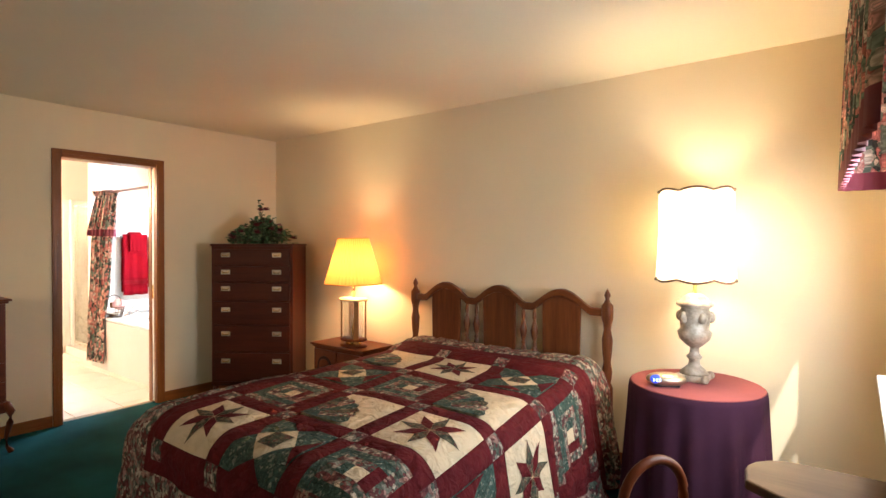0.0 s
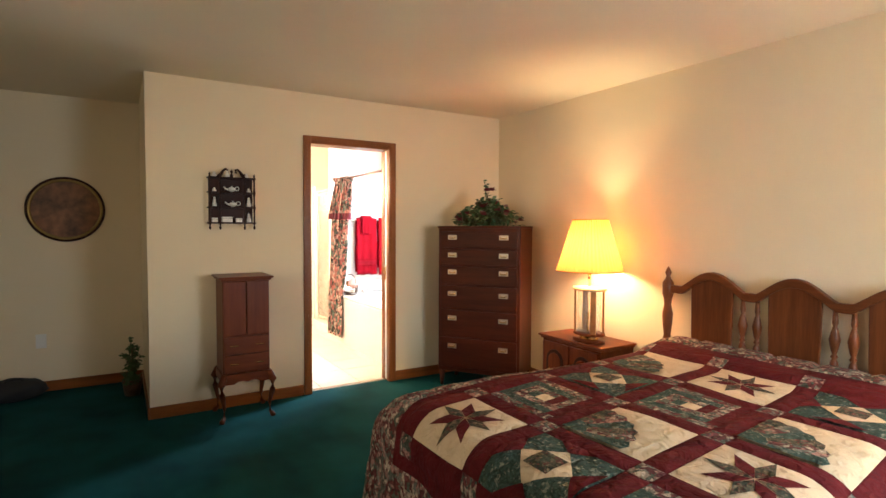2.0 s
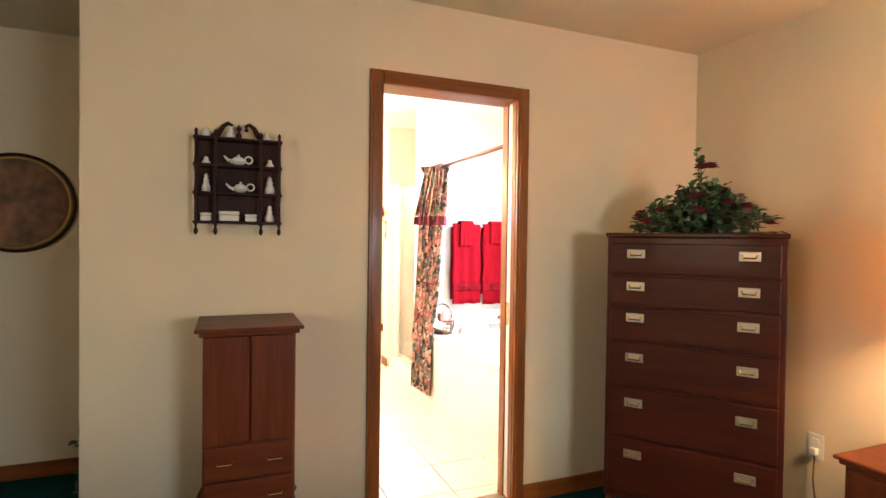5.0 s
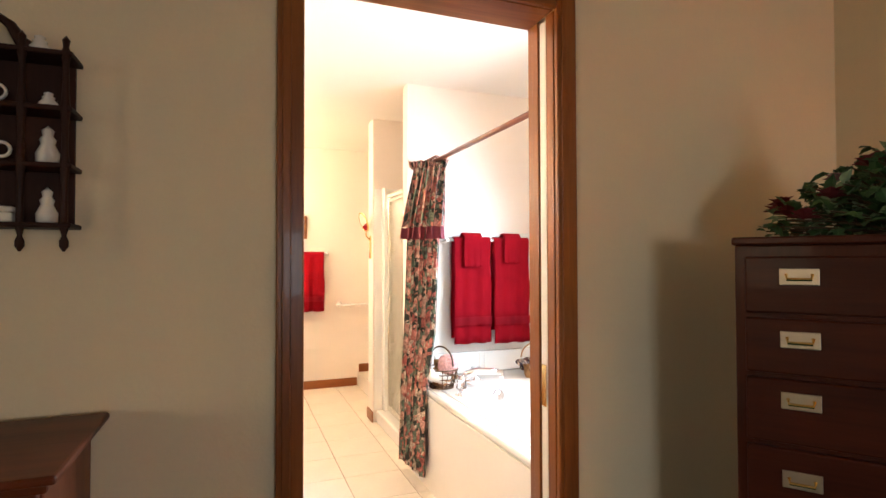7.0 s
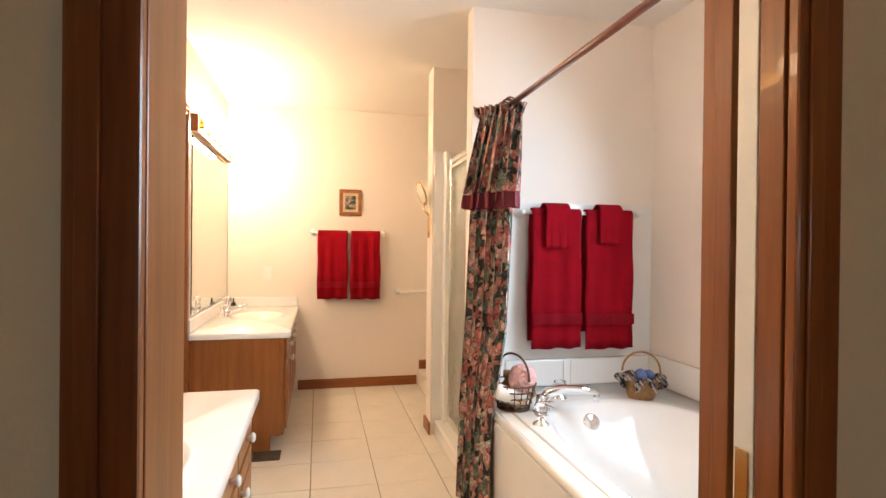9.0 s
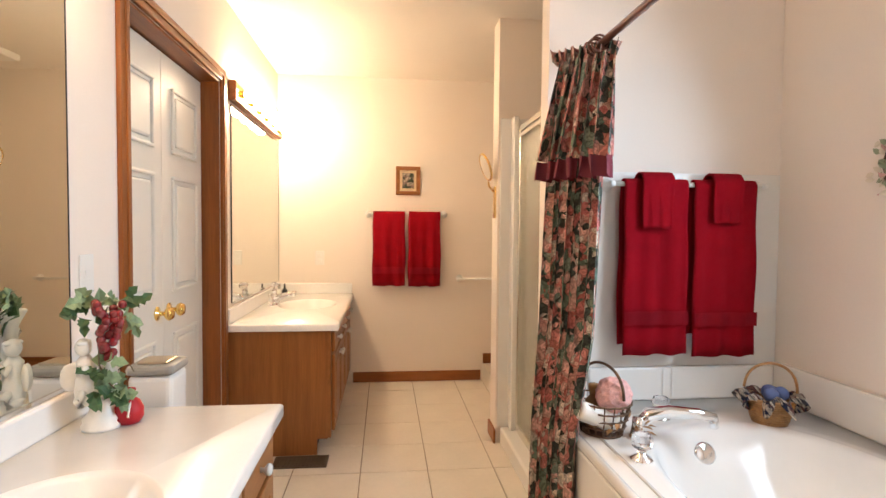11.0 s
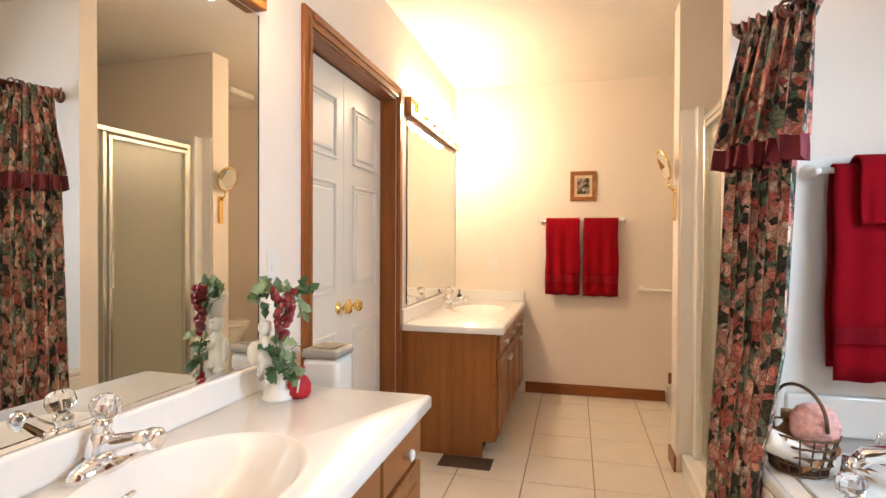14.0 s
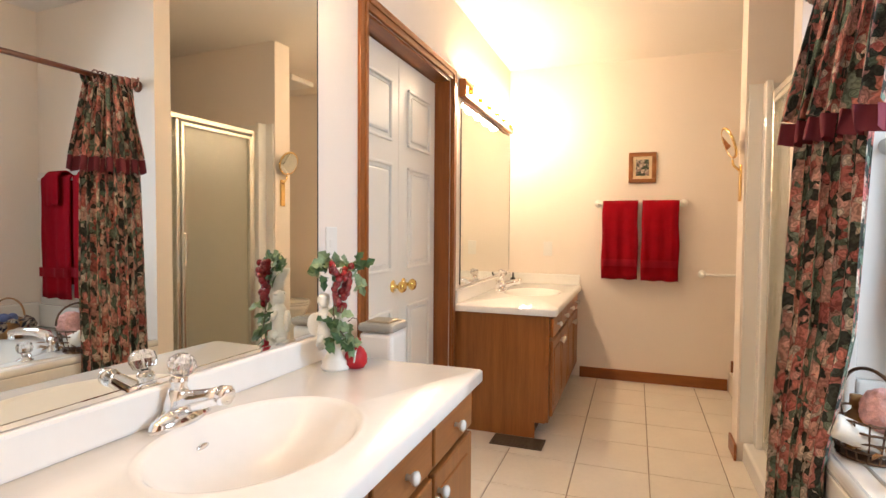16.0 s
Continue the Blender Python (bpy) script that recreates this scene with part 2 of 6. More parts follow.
M_TOWELBAND = material("red_woven_band", (0.34, 0.006, 0.017), 0.8, vary=0.08, scale=9, fine=220, bump=0.4, spec=0.2)
M_BURG = material("burgundy_cotton", (0.098, 0.010, 0.012), 0.9, vary=0.25, scale=14, fine=320, bump=0.3, spec=0.15, pucker=0.03)
M_CREAM = material("cream_cotton", (0.62, 0.49, 0.33), 0.9, vary=0.10, scale=14, fine=320, bump=0.3, spec=0.15, pucker=0.03)
M_QGREEN = floral("green_sprigged_cotton", ((0.060, 0.105, 0.082), (0.052, 0.094, 0.074), (0.070, 0.118, 0.094), (0.052, 0.094, 0.074), (0.064, 0.110, 0.086), (0.24, 0.26, 0.20)), 0.020, pucker=0.03)
M_QFLORAL = floral("rose_floral_cotton", ((0.19, 0.060, 0.055), (0.40, 0.22, 0.18), (0.10, 0.12, 0.09), (0.52, 0.42, 0.32), (0.15, 0.045, 0.045), (0.22, 0.21, 0.17)), 0.036, pucker=0.03)
M_QDARK = floral("olive_floral_cotton", ((0.045, 0.050, 0.032), (0.13, 0.115, 0.072), (0.18, 0.065, 0.050), (0.070, 0.080, 0.052), (0.25, 0.19, 0.12)), 0.020, pucker=0.02)
M_CURTAIN = floral("rose_chintz", ((0.060, 0.070, 0.060), (0.62, 0.24, 0.20), (0.17, 0.23, 0.17), (0.055, 0.062, 0.052), (0.70, 0.42, 0.34), (0.20, 0.25, 0.19), (0.72, 0.62, 0.50), (0.50, 0.16, 0.14), (0.66, 0.34, 0.28)), 0.066)
M_CURTAIN_TRIM = material("plum_curtain_band", (0.17, 0.022, 0.036), 0.8, vary=0.1, scale=12, fine=300, bump=0.2)
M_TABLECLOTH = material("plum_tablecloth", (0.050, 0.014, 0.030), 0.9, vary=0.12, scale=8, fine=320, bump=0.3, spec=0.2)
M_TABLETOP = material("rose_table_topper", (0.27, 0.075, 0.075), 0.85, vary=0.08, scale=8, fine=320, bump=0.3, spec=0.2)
M_SHADE_Y = shade_cloth("pleated_yellow_shade", (0.80, 0.38, 0.095), 0.24)
M_SHADE_W = shade_cloth("ivory_shade", (0.92, 0.86, 0.72), 0.62)
M_BULB = plain("lit_bulb", (1.0, 0.68, 0.40), 0.3, 0, 0, 72.0)
M_BULB_FAR = plain("lit_bulb_far", (1.0, 0.75, 0.49), 0.3, 0, 0, 195.0)
M_LEAF = material("silk_leaf_green", (0.040, 0.095, 0.030), 0.55, vary=0.45, scale=22, fine=90, bump=0.3)
M_LEAFLT = material("pale_ivy_leaf", (0.20, 0.28, 0.15), 0.6, vary=0.4, scale=30, fine=90, bump=0.3)
M_STEM = material("brown_stem", (0.10, 0.065, 0.035), 0.8)
M_REDFLOWER = material("dark_red_silk_flower", (0.15, 0.014, 0.022), 0.75, vary=0.35, scale=40, fine=120)
M_PINKFLOWER = material("dusty_pink_silk_flower", (0.34, 0.15, 0.15), 0.75, vary=0.25, scale=40, fine=120)
M_GRAPE = plain("red_glass_grape", (0.22, 0.006, 0.010), 0.15, 0, 0.15, coat=0.5)
M_BISQUE = material("white_bisque", (0.80, 0.78, 0.72), 0.4, vary=0.05, scale=20, fine=90, bump=0.1)
M_PORC = plain("white_porcelain", (0.82, 0.79, 0.74), 0.15, coat=0.4)
M_ALABASTER = material("painted_ceramic", (0.46, 0.39, 0.31), 0.4, second=(0.17, 0.12, 0.08), scale=24, fine=80, bump=0.2)
M_WICKER = material("honey_wicker", (0.40, 0.21, 0.075), 0.6, second=(0.22, 0.10, 0.035), scale=30, fine=140, bump=0.5)
M_DARKWICKER = material("brown_wicker", (0.15, 0.075, 0.035), 0.6, second=(0.07, 0.034, 0.016), scale=30, fine=140, bump=0.5)
M_BLACK = material("black_cloth", (0.018, 0.018, 0.020), 0.8, vary=0.2)
M_BRONZE = material("bronze_vent_enamel", (0.085, 0.060, 0.038), 0.45, vary=0.15)
M_ROD = wood("reddish_wooden_rod", (0.17, 0.050, 0.028), (0.10, 0.028, 0.016), 1, 0.3)

# ---- building helpers ----
def finish(ob, bm, mat, smooth=False):
    for f in bm.faces:
        f.smooth = smooth
    bm.normal_update()
    bm.to_mesh(ob.data)
    bm.free()
    ob.data.materials.append(mat)
    return ob


def part(name, bm, mat, parent, label="", smooth=False):
    """One bmesh as one mesh object under a thing or a part."""
    ob = new(name, bpy.data.meshes.new(name))
    finish(ob, bm, mat, smooth)
    ob.parent = parent
    if label:
        ob["label"] = label
    return ob


def thing(name, m, label, category, group=""):
    ob = new(name)
    ob.empty_display_size = 0.1
    ob.matrix_world = m
    return tagged(ob, label, category, group)


def solid(name, bm, mat, label, category, kind="", smooth=False, m=None):
    ob = new(name, bpy.data.meshes.new(name))
    finish(ob, bm, mat, smooth)
    if m is not None:
        ob.matrix_world = m
    return tagged(ob, label, category, "", kind)


def box(x0, x1, y0, y1, z0, z1, bevel=0.0, bm=None, seg=2):
    """A box, its edges rounded by bevel."""
    own = bmesh.new()
    bmesh.ops.create_cube(own, size=1)
    for v in own.verts:
        v.co = Vector((x0 + (v.co.x + 0.5) * (x1 - x0), y0 + (v.co.y + 0.5) * (y1 - y0), z0 + (v.co.z + 0.5) * (z1 - z0)))
    if bevel:
        bmesh.ops.bevel(own, geom=own.edges[:], offset=bevel, segments=seg, profile=0.5, affect="EDGES")
    return join(bm, own) if bm else own


def join(bm, other):
    tmp = bpy.data.meshes.new("tmp")
    other.to_mesh(tmp)
    other.free()
    bm.from_mesh(tmp)
    bpy.data.meshes.remove(tmp)
    return bm


def lathe(profile, seg=24, at=(0, 0, 0), bm=None, squash=(1, 1), caps=True):
    """A turned body from (radius, height) pairs round the z axis."""
    own = bmesh.new()
    rings = []
    for r, z in profile:
        rings.append([own.verts.new((at[0] + squash[0] * r * math.cos(2 * math.pi * i / seg), at[1] + squash[1] * r * math.sin(2 * math.pi * i / seg), at[2] + z)) for i in range(seg)])
    for a, b in zip(rings, rings[1:]):
        for i in range(seg):
            own.faces.new((a[i], a[(i + 1) % seg], b[(i + 1) % seg], b[i]))
    if caps and profile[0][0] > 1e-4:
        own.faces.new(rings[0][::-1])
    if caps and profile[-1][0] > 1e-4:
        own.faces.new(rings[-1])
    bmesh.ops.remove_doubles(own, verts=own.verts[:], dist=1e-5)
    return join(bm, own) if bm else own


def tube(points, r, seg=8, bm=None):
    """A round bar along points; r is one radius or one for each point."""
    own = bmesh.new()
    pts = [Vector(p) for p in points]
    rings = []
    for i, p in enumerate(pts):
        d = (pts[min(i + 1, len(pts) - 1)] - pts[max(i - 1, 0)]).normalized()
        side = d.cross(Vector((0, 0, 1)))
        side = side.normalized() if side.length > 1e-3 else Vector((1, 0, 0))
        up = side.cross(d)
        rr = r[i] if isinstance(r, (list, tuple)) else r
        rings.append([own.verts.new(p + rr * (math.cos(a) * side + math.sin(a) * up)) for a in (2 * math.pi * k / seg for k in range(seg))])
    for a, b in zip(rings, rings[1:]):
        for i in range(seg):
            own.faces.new((a[i], b[i], b[(i + 1) % seg], a[(i + 1) % seg]))
    own.faces.new(rings[0])
    own.faces.new(rings[-1][::-1])
    bmesh.ops.recalc_face_normals(own, faces=own.faces[:])
    return join(bm, own) if bm else own


def prism(outline, depth, bm=None, bevel=0.0):
    """An outline in (x, z) pushed out along y from 0 to depth."""
    own = bmesh.new()
    f = own.faces.new([own.verts.new((x, 0, z)) for x, z in outline])
    ext = bmesh.ops.extrude_face_region(own, geom=[f])
    for v in ext["geom"]:
        if isinstance(v, bmesh.types.BMVert):
            v.co.y += depth
    bmesh.ops.recalc_face_normals(own, faces=own.faces[:])
    if bevel:
        edges = [e for e in own.edges if abs(e.verts[0].co.y - e.verts[1].co.y) < 1e-6]
        bmesh.ops.bevel(own, geom=edges, offset=bevel, segments=2, profile=0.5, affect="EDGES")
    return join(bm, own) if bm else own


def turned(bm, m):
    bmesh.ops.transform(bm, matrix=m, verts=bm.verts[:])
    return bm


def ball(r, at=(0, 0, 0), seg=12, squash=(1, 1, 1), bm=None):
    own = bmesh.new()
    bmesh.ops.create_uvsphere(own, u_segments=seg, v_segments=max(6, seg * 2 // 3), radius=r)
    for v in own.verts:
        v.co = Vector((v.co.x * squash[0] + at[0], v.co.y * squash[1] + at[1], v.co.z * squash[2] + at[2]))
    return join(bm, own) if bm else own


def leaf(bm, at, direction, up, length, width, lobes=False):
    """One leaf, folded along its rib."""
    d = Vector(direction).normalized()
    s = d.cross(Vector(up))
    s = s.normalized() if s.length > 1e-3 else Vector((1, 0, 0))
    n = s.cross(d)
    a = Vector(at)
    shape = ((0.0, 0.0), (0.22, 0.5), (0.42, 0.30), (0.62, 0.42), (1.0, 0.0)) if lobes else ((0.0, 0.0), (0.25, 0.42), (0.6, 0.40), (1.0, 0.0))
    rib = [bm.verts.new(a + d * length * t - n * length * 0.18 * t * t) for t, w in shape]
    for sign in (1, -1):
        side = [None if w == 0 else bm.verts.new(a + d * length * t + s * sign * width * w + n * (width * 0.16 - length * 0.18 * t * t)) for t, w in shape]
        for i in range(len(shape) - 1):
            loop = [v for v in (rib[i], rib[i + 1], side[i + 1], side[i]) if v]
            bm.faces.new(loop if sign > 0 else loop[::-1])


def spin(i, n, start=0.0):
    return 2 * math.pi * i / n + start

# ---- structure ----
def structure(name, bm, mat, label, category):
    return solid(name, bm, mat, label, category, "structure")


T = 0.12
bm = box(W - 0.06, E + T, S - T, N + T, -0.10, 0.0)
box(-5.90, W - 0.06, S - T, RN + 0.11, -0.10, 0.0, bm=bm)
structure("floor", bm, M_CARPET, "dark green cut-pile carpet with trodden nap", "carpet")
bm = box(BE, E + T, S - T, N + T, CEIL, CEIL + 0.1)
box(-5.90, BE, S - T, RN + 0.11, CEIL, CEIL + 0.1, bm=bm)
structure("ceiling_bedroom", bm, M_CEIL, "off-white painted bedroom ceiling", "ceiling")
# north wall with no opening; west wall with the doorway
structure("wall_north", box(W, E + T, N, N + T, 0, CEIL), M_WALL, "cream painted wall behind the bed", "wall")
bm = box(BE, W, RN, DL - 0.014, 0, CEIL)
box(BE, W, DR + 0.014, N + T, 0, CEIL, bm=bm)
box(BE, W, DL - 0.014, DR + 0.014, DH + 0.014, CEIL, bm=bm)
structure("wall_west", bm, M_WALL, "cream painted wall with a doorway", "wall")
structure("wall_recess_side", box(RW, W - 0.002, RN, RN + 0.11, 0, CEIL), M_WALL, "cream painted side of the recess", "wall")
structure("wall_recess", box(RW - T, RW, S - T, RN + 0.11, 0, CEIL), M_WALL, "cream painted wall of the recess", "wall")
# unseen south wall; its window opening is added for the fill light
wx0, wx1, wz0, wz1 = -2.0, -0.8, 1.0, 2.0
bm = box(RW, wx0, S - T, S, 0, CEIL)
box(wx1, E + T, S - T, S, 0, CEIL, bm=bm)
box(wx0, wx1, S - T, S, 0, wz0, bm=bm)
box(wx0, wx1, S - T, S, wz1, CEIL, bm=bm)
structure("wall_south", bm, M_WALL, "cream painted wall with a window", "wall")
# east wall with a window opening
ey0, ey1, ez0, ez1 = 1.65, 2.62, 0.88, 2.05
bm = box(E, E + T, S, ey0, 0, CEIL)
box(E, E + T, ey1, N, 0, CEIL, bm=bm)
box(E, E + T, ey0, ey1, 0, ez0, bm=bm)
box(E, E + T, ey0, ey1, ez1, CEIL, bm=bm)
structure("wall_east", bm, M_WALL, "cream painted wall with a window", "wall")


def window_unit(name, m, w, h):
    """A sash window of width w and height h, its sill edge at the pose."""
    win = thing(name, m, "white framed sash window letting in daylight", "window")
    win["kind"] = "structure"
    for n, b in (("window_frame", (0, 0.045, 0, h)), ("window_frame", (w - 0.045, w, 0, h)), ("window_frame", (0.045, w - 0.045, 0, 0.045)), ("window_frame", (0.045, w - 0.045, h - 0.045, h)), ("sash_bar", (0.045, w - 0.045, h / 2 - 0.02, h / 2 + 0.02))):
        part(n, box(b[0], b[1], 0.03, 0.08, b[2], b[3], 0.004), M_WHITE, win)
    for z0, z1 in ((0.045, h / 2 - 0.02), (h / 2 + 0.02, h - 0.045)):
        p = part("pane", box(0.045, w - 0.045, 0.052, 0.056, z0, z1), M_GLASS, win)
        p.visible_shadow = False
    part("window_sill", box(-0.03, w + 0.03, -0.06, 0.03, -0.025, 0.0, 0.005), M_WHITE, win)
    return win


window_unit("window_1", pose(E, ey1, ez0, 0, 0, -90), ey1 - ey0, ez1 - ez0)
# unseen window, added where the south fill light stands
window_unit("added_window_south", pose(wx1, S, wz0, 0, 0, 180), wx1 - wx0, wz1 - wz0)

# bathroom shell
structure("floor_bathroom", box(BW - T, W - 0.06, BS - 0.9, BN + T, -0.10, -0.006), M_GROUT, "grey-brown grout bed under cream tiles", "floor")
structure("ceiling_bathroom", box(BW - T, BE, BS - 0.9, BN + T, BCEIL, BCEIL + 0.1), M_BCEIL, "off-white textured bathroom ceiling", "ceiling")
structure("wall_bath_west", box(BW - T, BW, BS, BN + T, -0.006, BCEIL), M_BWALL, "cream bathroom end wall", "wall")
# south wall with the closet opening
CX0, CX1, CH = -7.45, -6.437, 2.035
bm = box(CX1, -6.10, BS - 0.11, BS, -0.006, BCEIL)
box(BW, CX0, BS - 0.11, BS, -0.006, BCEIL, bm=bm)
box(CX0, CX1, BS - 0.11, BS, CH, BCEIL, bm=bm)
structure("wall_bath_south", bm, M_BWALL, "cream bathroom wall with a closet opening", "wall")
structure("wall_bath_vanity", turned(box(-6.10, BE + 0.002, BS - 0.11, BS, -0.006, BCEIL), SKEW), M_BWALL, "cream bathroom wall behind the vanity mirror", "wall")
structure("wall_closet_back", box(CX0 - 0.3, CX1 + 0.3, BS - 0.9, BS - 0.8, -0.006, BCEIL), M_BWALL, "plain wall that closes the closet", "wall")
# north wall with the window over the tub
bx0, bx1, bz0, bz1 = -6.05, -5.05, 1.2, 2.1
bm = box(BW, bx0, BN, BN + T, -0.006, BCEIL)
box(bx1, BE, BN, BN + T, -0.006, BCEIL, bm=bm)
box(bx0, bx1, BN, BN + T, -0.006, bz0, bm=bm)
box(bx0, bx1, BN, BN + T, bz1, BCEIL, bm=bm)
structure("wall_bath_north", bm, M_BWALL, "cream bathroom wall with a window over the tub", "wall")
window_unit("window_3", pose(bx0, BN, bz0), bx1 - bx0, bz1 - bz0)
structure("wall_bath_east", box(BE - 0.004, BE, BS - 0.07, DL - 0.07, -0.006, BCEIL), M_BWALL, "cream bathroom wall beside the doorway", "wall")
structure("wall_bath_east_tub", box(BE - 0.004, BE, DR + 0.07, BN, -0.006, BCEIL), M_BWALL, "cream bathroom wall at the tub's end", "wall")
structure("wall_bath_over_door", box(BE - 0.004, BE, DL - 0.07, DR + 0.07, DH + 0.07, BCEIL), M_BWALL, "cream bathroom wall over the doorway", "wall")
structure("wall_tub_end", box(TW - 0.10, TW, TF + 0.012, BN, -0.006, BCEIL), M_BWALL, "cream wall between tub and shower", "wall")
structure("wall_stall", box(-7.785, -7.63, 2.248, BN, -0.006, BCEIL), M_BWALL, "cream partition beside the shower", "wall")

# ground outside, to the horizon
structure("ground", box(-400, 400, -400, 400, -0.7, -0.6), material("lawn", (0.07, 0.11, 0.035), 0.95, vary=0.3, scale=0.3, fine=8), "green lawn outside the windows", "ground")

# baseboards
def baseboard(x0, x1, y0, y1, mat, z=0.0):
    structure("baseboard", box(x0, x1, y0, y1, z, z + 0.085, 0.003), mat, "stained oak baseboard", "baseboard")


baseboard(W, W + 0.013, RN, DL - 0.065, M_TRIM_Y)
baseboard(W, W + 0.013, DR + 0.065, N, M_TRIM_Y)
baseboard(W + 0.013, E, N - 0.013, N, M_TRIM_X)
baseboard(RW, RW + 0.013, S, RN, M_TRIM_Y)
baseboard(RW + 0.013, W + 0.013, RN - 0.013, RN, M_TRIM_X)
baseboard(E - 0.013, E, S, N - 0.013, M_TRIM_Y)
baseboard(RW + 0.013, E - 0.013, S, S + 0.013, M_TRIM_X)
baseboard(BW, BW + 0.013, 1.33, 2.397, M_TRIM_Y)
baseboard(BW, BW + 0.013, 2.417, BN, M_TRIM_Y, 0.14)
baseboard(-7.798, -7.615, 2.235, 2.248, M_TRIM_X)

# raised floor of the toilet alcove
structure("step_toilet_alcove", box(BW, -7.785, 2.407, BN, -0.006, 0.14, 0.004), M_TILE, "raised cream tiled step in the alcove", "step")


# casing of the bedroom doorway, with a pocket door in the jamb
def moulding(axis_pts, mat, name, parent, label=""):
    return part(name, axis_pts, mat, parent, label)


door = thing("door_1", pose(0, 0, 0), "stained oak door casing of the bathroom doorway", "door frame")
door["kind"] = "structure"
for xs, out in ((W, 1), (BE, -1)):
    for y0, y1 in ((DL - 0.062, DL), (DR, DR + 0.064)):
        b = box(xs, xs + out * 0.018, y0, y1, 0, DH + 0.062, 0.004)
        box(xs + out * 0.018, xs + out * 0.023, y0 + 0.012, y1 - 0.030, 0, DH + 0.03, 0.002, bm=b)
        part("casing", b, M_TRIM, door)
    b = box(xs, xs + out * 0.0185, DL + 0.001, DR - 0.001, DH, DH + 0.0625, 0.004)
    box(xs + out * 0.018, xs + out * 0.023, DL, DR, DH + 0.028, DH + 0.05, 0.002, bm=b)
    part("casing_head", b, M_TRIM_Y, door)
part("jamb", box(BE + 0.002, W - 0.002, DL - 0.014, DL, 0, DH, 0.002), M_TRIM, door)
part("jamb", box(W - 0.040, W - 0.002, DR - 0.001, DR + 0.014, 0, DH, 0.002), M_TRIM, door)
part("jamb", box(BE + 0.002, BE + 0.034, DR - 0.001, DR + 0.014, 0, DH, 0.002), M_TRIM, door)
part("jamb_head", box(BE + 0.002, W - 0.002, DL, DR, DH, DH + 0.014, 0.002), M_TRIM_Y, door)
leaf_ob = part("pocket_door", box(BE + 0.042, BE + 0.076, DR + 0.001, DR + 0.014, 0.01, DH - 0.01, 0.002), M_DOORWHITE, door, "white pocket door slid into the wall")
part("edge_pull", box(BE + 0.048, BE + 0.070, DR - 0.002, DR + 0.001, 0.90, 1.02, 0.001), M_BRASS, leaf_ob, "brass edge pull")


def six_panel(name, w, h, mat, m, label, knob, group="", hand=1, thick=0.035):
    """A panelled door leaf; its hinge edge and front foot at the pose, front towards -y."""
    d = thing(name, m, label, "door", group)
    part("leaf", box(0, w, 0.004, thick, 0.008, h, 0.002), mat, d)
    cols = ((0.10, w - 0.09),) if w < 0.6 else ((0.10, w / 2 - 0.05), (w / 2 + 0.05, w - 0.10))
    for x0, x1 in cols:
        for z0, z1 in ((0.20, 0.80), (0.98, h - 0.52), (h - 0.42, h - 0.13)):
            for bx in ((x0, x1, z1 - 0.016, z1), (x0, x1, z0, z0 + 0.016), (x0, x0 + 0.016, z0 + 0.016, z1 - 0.016), (x1 - 0.016, x1, z0 + 0.016, z1 - 0.016)):
                part("panel_moulding", box(bx[0], bx[1], -0.010, 0.006, bx[2], bx[3], 0.006), mat, d)
            part("panel", box(x0 + 0.034, x1 - 0.034, -0.008, 0.006, z0 + 0.034, z1 - 0.034, 0.012), mat, d)
    if knob:
        kx = w - 0.06 if hand > 0 else 0.06
        k = turned(lathe(((0.030, 0), (0.030, 0.004), (0.010, 0.008), (0.009, 0.030), (0.024, 0.038), (0.030, 0.050), (0.022, 0.064), (0.0, 0.067)), 20), pose(kx, 0.004, knob, 90))
        part("knob", k, M_GOLD, d, "polished brass knob", True)
    return d


# closet: oak casing and two narrow white doors
closet = thing("door_2", pose(0, 0, 0), "stained oak casing of the closet opening", "door frame")
closet["kind"] = "structure"
for x0, x1 in ((CX1, CX1 + 0.066), (CX0 - 0.066, CX0)):
    b = box(x0, x1, BS, BS + 0.016, 0, CH + 0.064, 0.004)
    box(x0 + 0.010, x1 - 0.032 if x0 > -7 else x1 - 0.010, BS + 0.015, BS + 0.022, 0, CH + 0.03, 0.003, bm=b)
    part("casing", b, M_TRIM, closet)
b = box(CX0, CX1, BS, BS + 0.016, CH, CH + 0.0645, 0.004)
box(CX0, CX1, BS + 0.015, BS + 0.022, CH + 0.028, CH + 0.056, 0.003, bm=b)
part("casing_head", b, M_TRIM_X, closet)
part("jamb", box(CX0, CX0 + 0.012, BS - 0.11, BS - 0.001, 0, CH, 0.002), M_TRIM, closet)
part("jamb", box(CX1 - 0.012, CX1, BS - 0.11, BS - 0.001, 0, CH, 0.002), M_TRIM, closet)
part("jamb_head", box(CX0 + 0.012, CX1 - 0.012, BS - 0.11, BS - 0.001, CH - 0.012, CH, 0.002), M_TRIM_X, closet)
lw = (CX1 - CX0 - 0.03) / 2
six_panel("closet_door", lw, CH - 0.02, M_DOORWHITE, pose(CX1 - 0.013, BS - 0.085, 0, 0, 0, 180), "white panelled closet door with brass knob, closed", 0.907, "closet doors", 1)
six_panel("closet_door", lw, CH - 0.02, M_DOORWHITE, pose(CX1 - 0.015 - lw, BS - 0.085, 0, 0, 0, 180), "white panelled closet door with brass knob, closed", 0.907, "closet doors", -1)
# the recess door stands open along its wall
six_panel("recess_door", 0.76, 2.02, M_OLDDOOR, pose(-5.58, -1.71, 0, 0, 0, 90), "cream panelled door standing open with a brass knob", 0.92, "", 1)

# ---- bedroom things ----
BX0, BX1, BY0, BY1, BTOP = -2.52, -1.10, 0.99, 3.14, 0.625


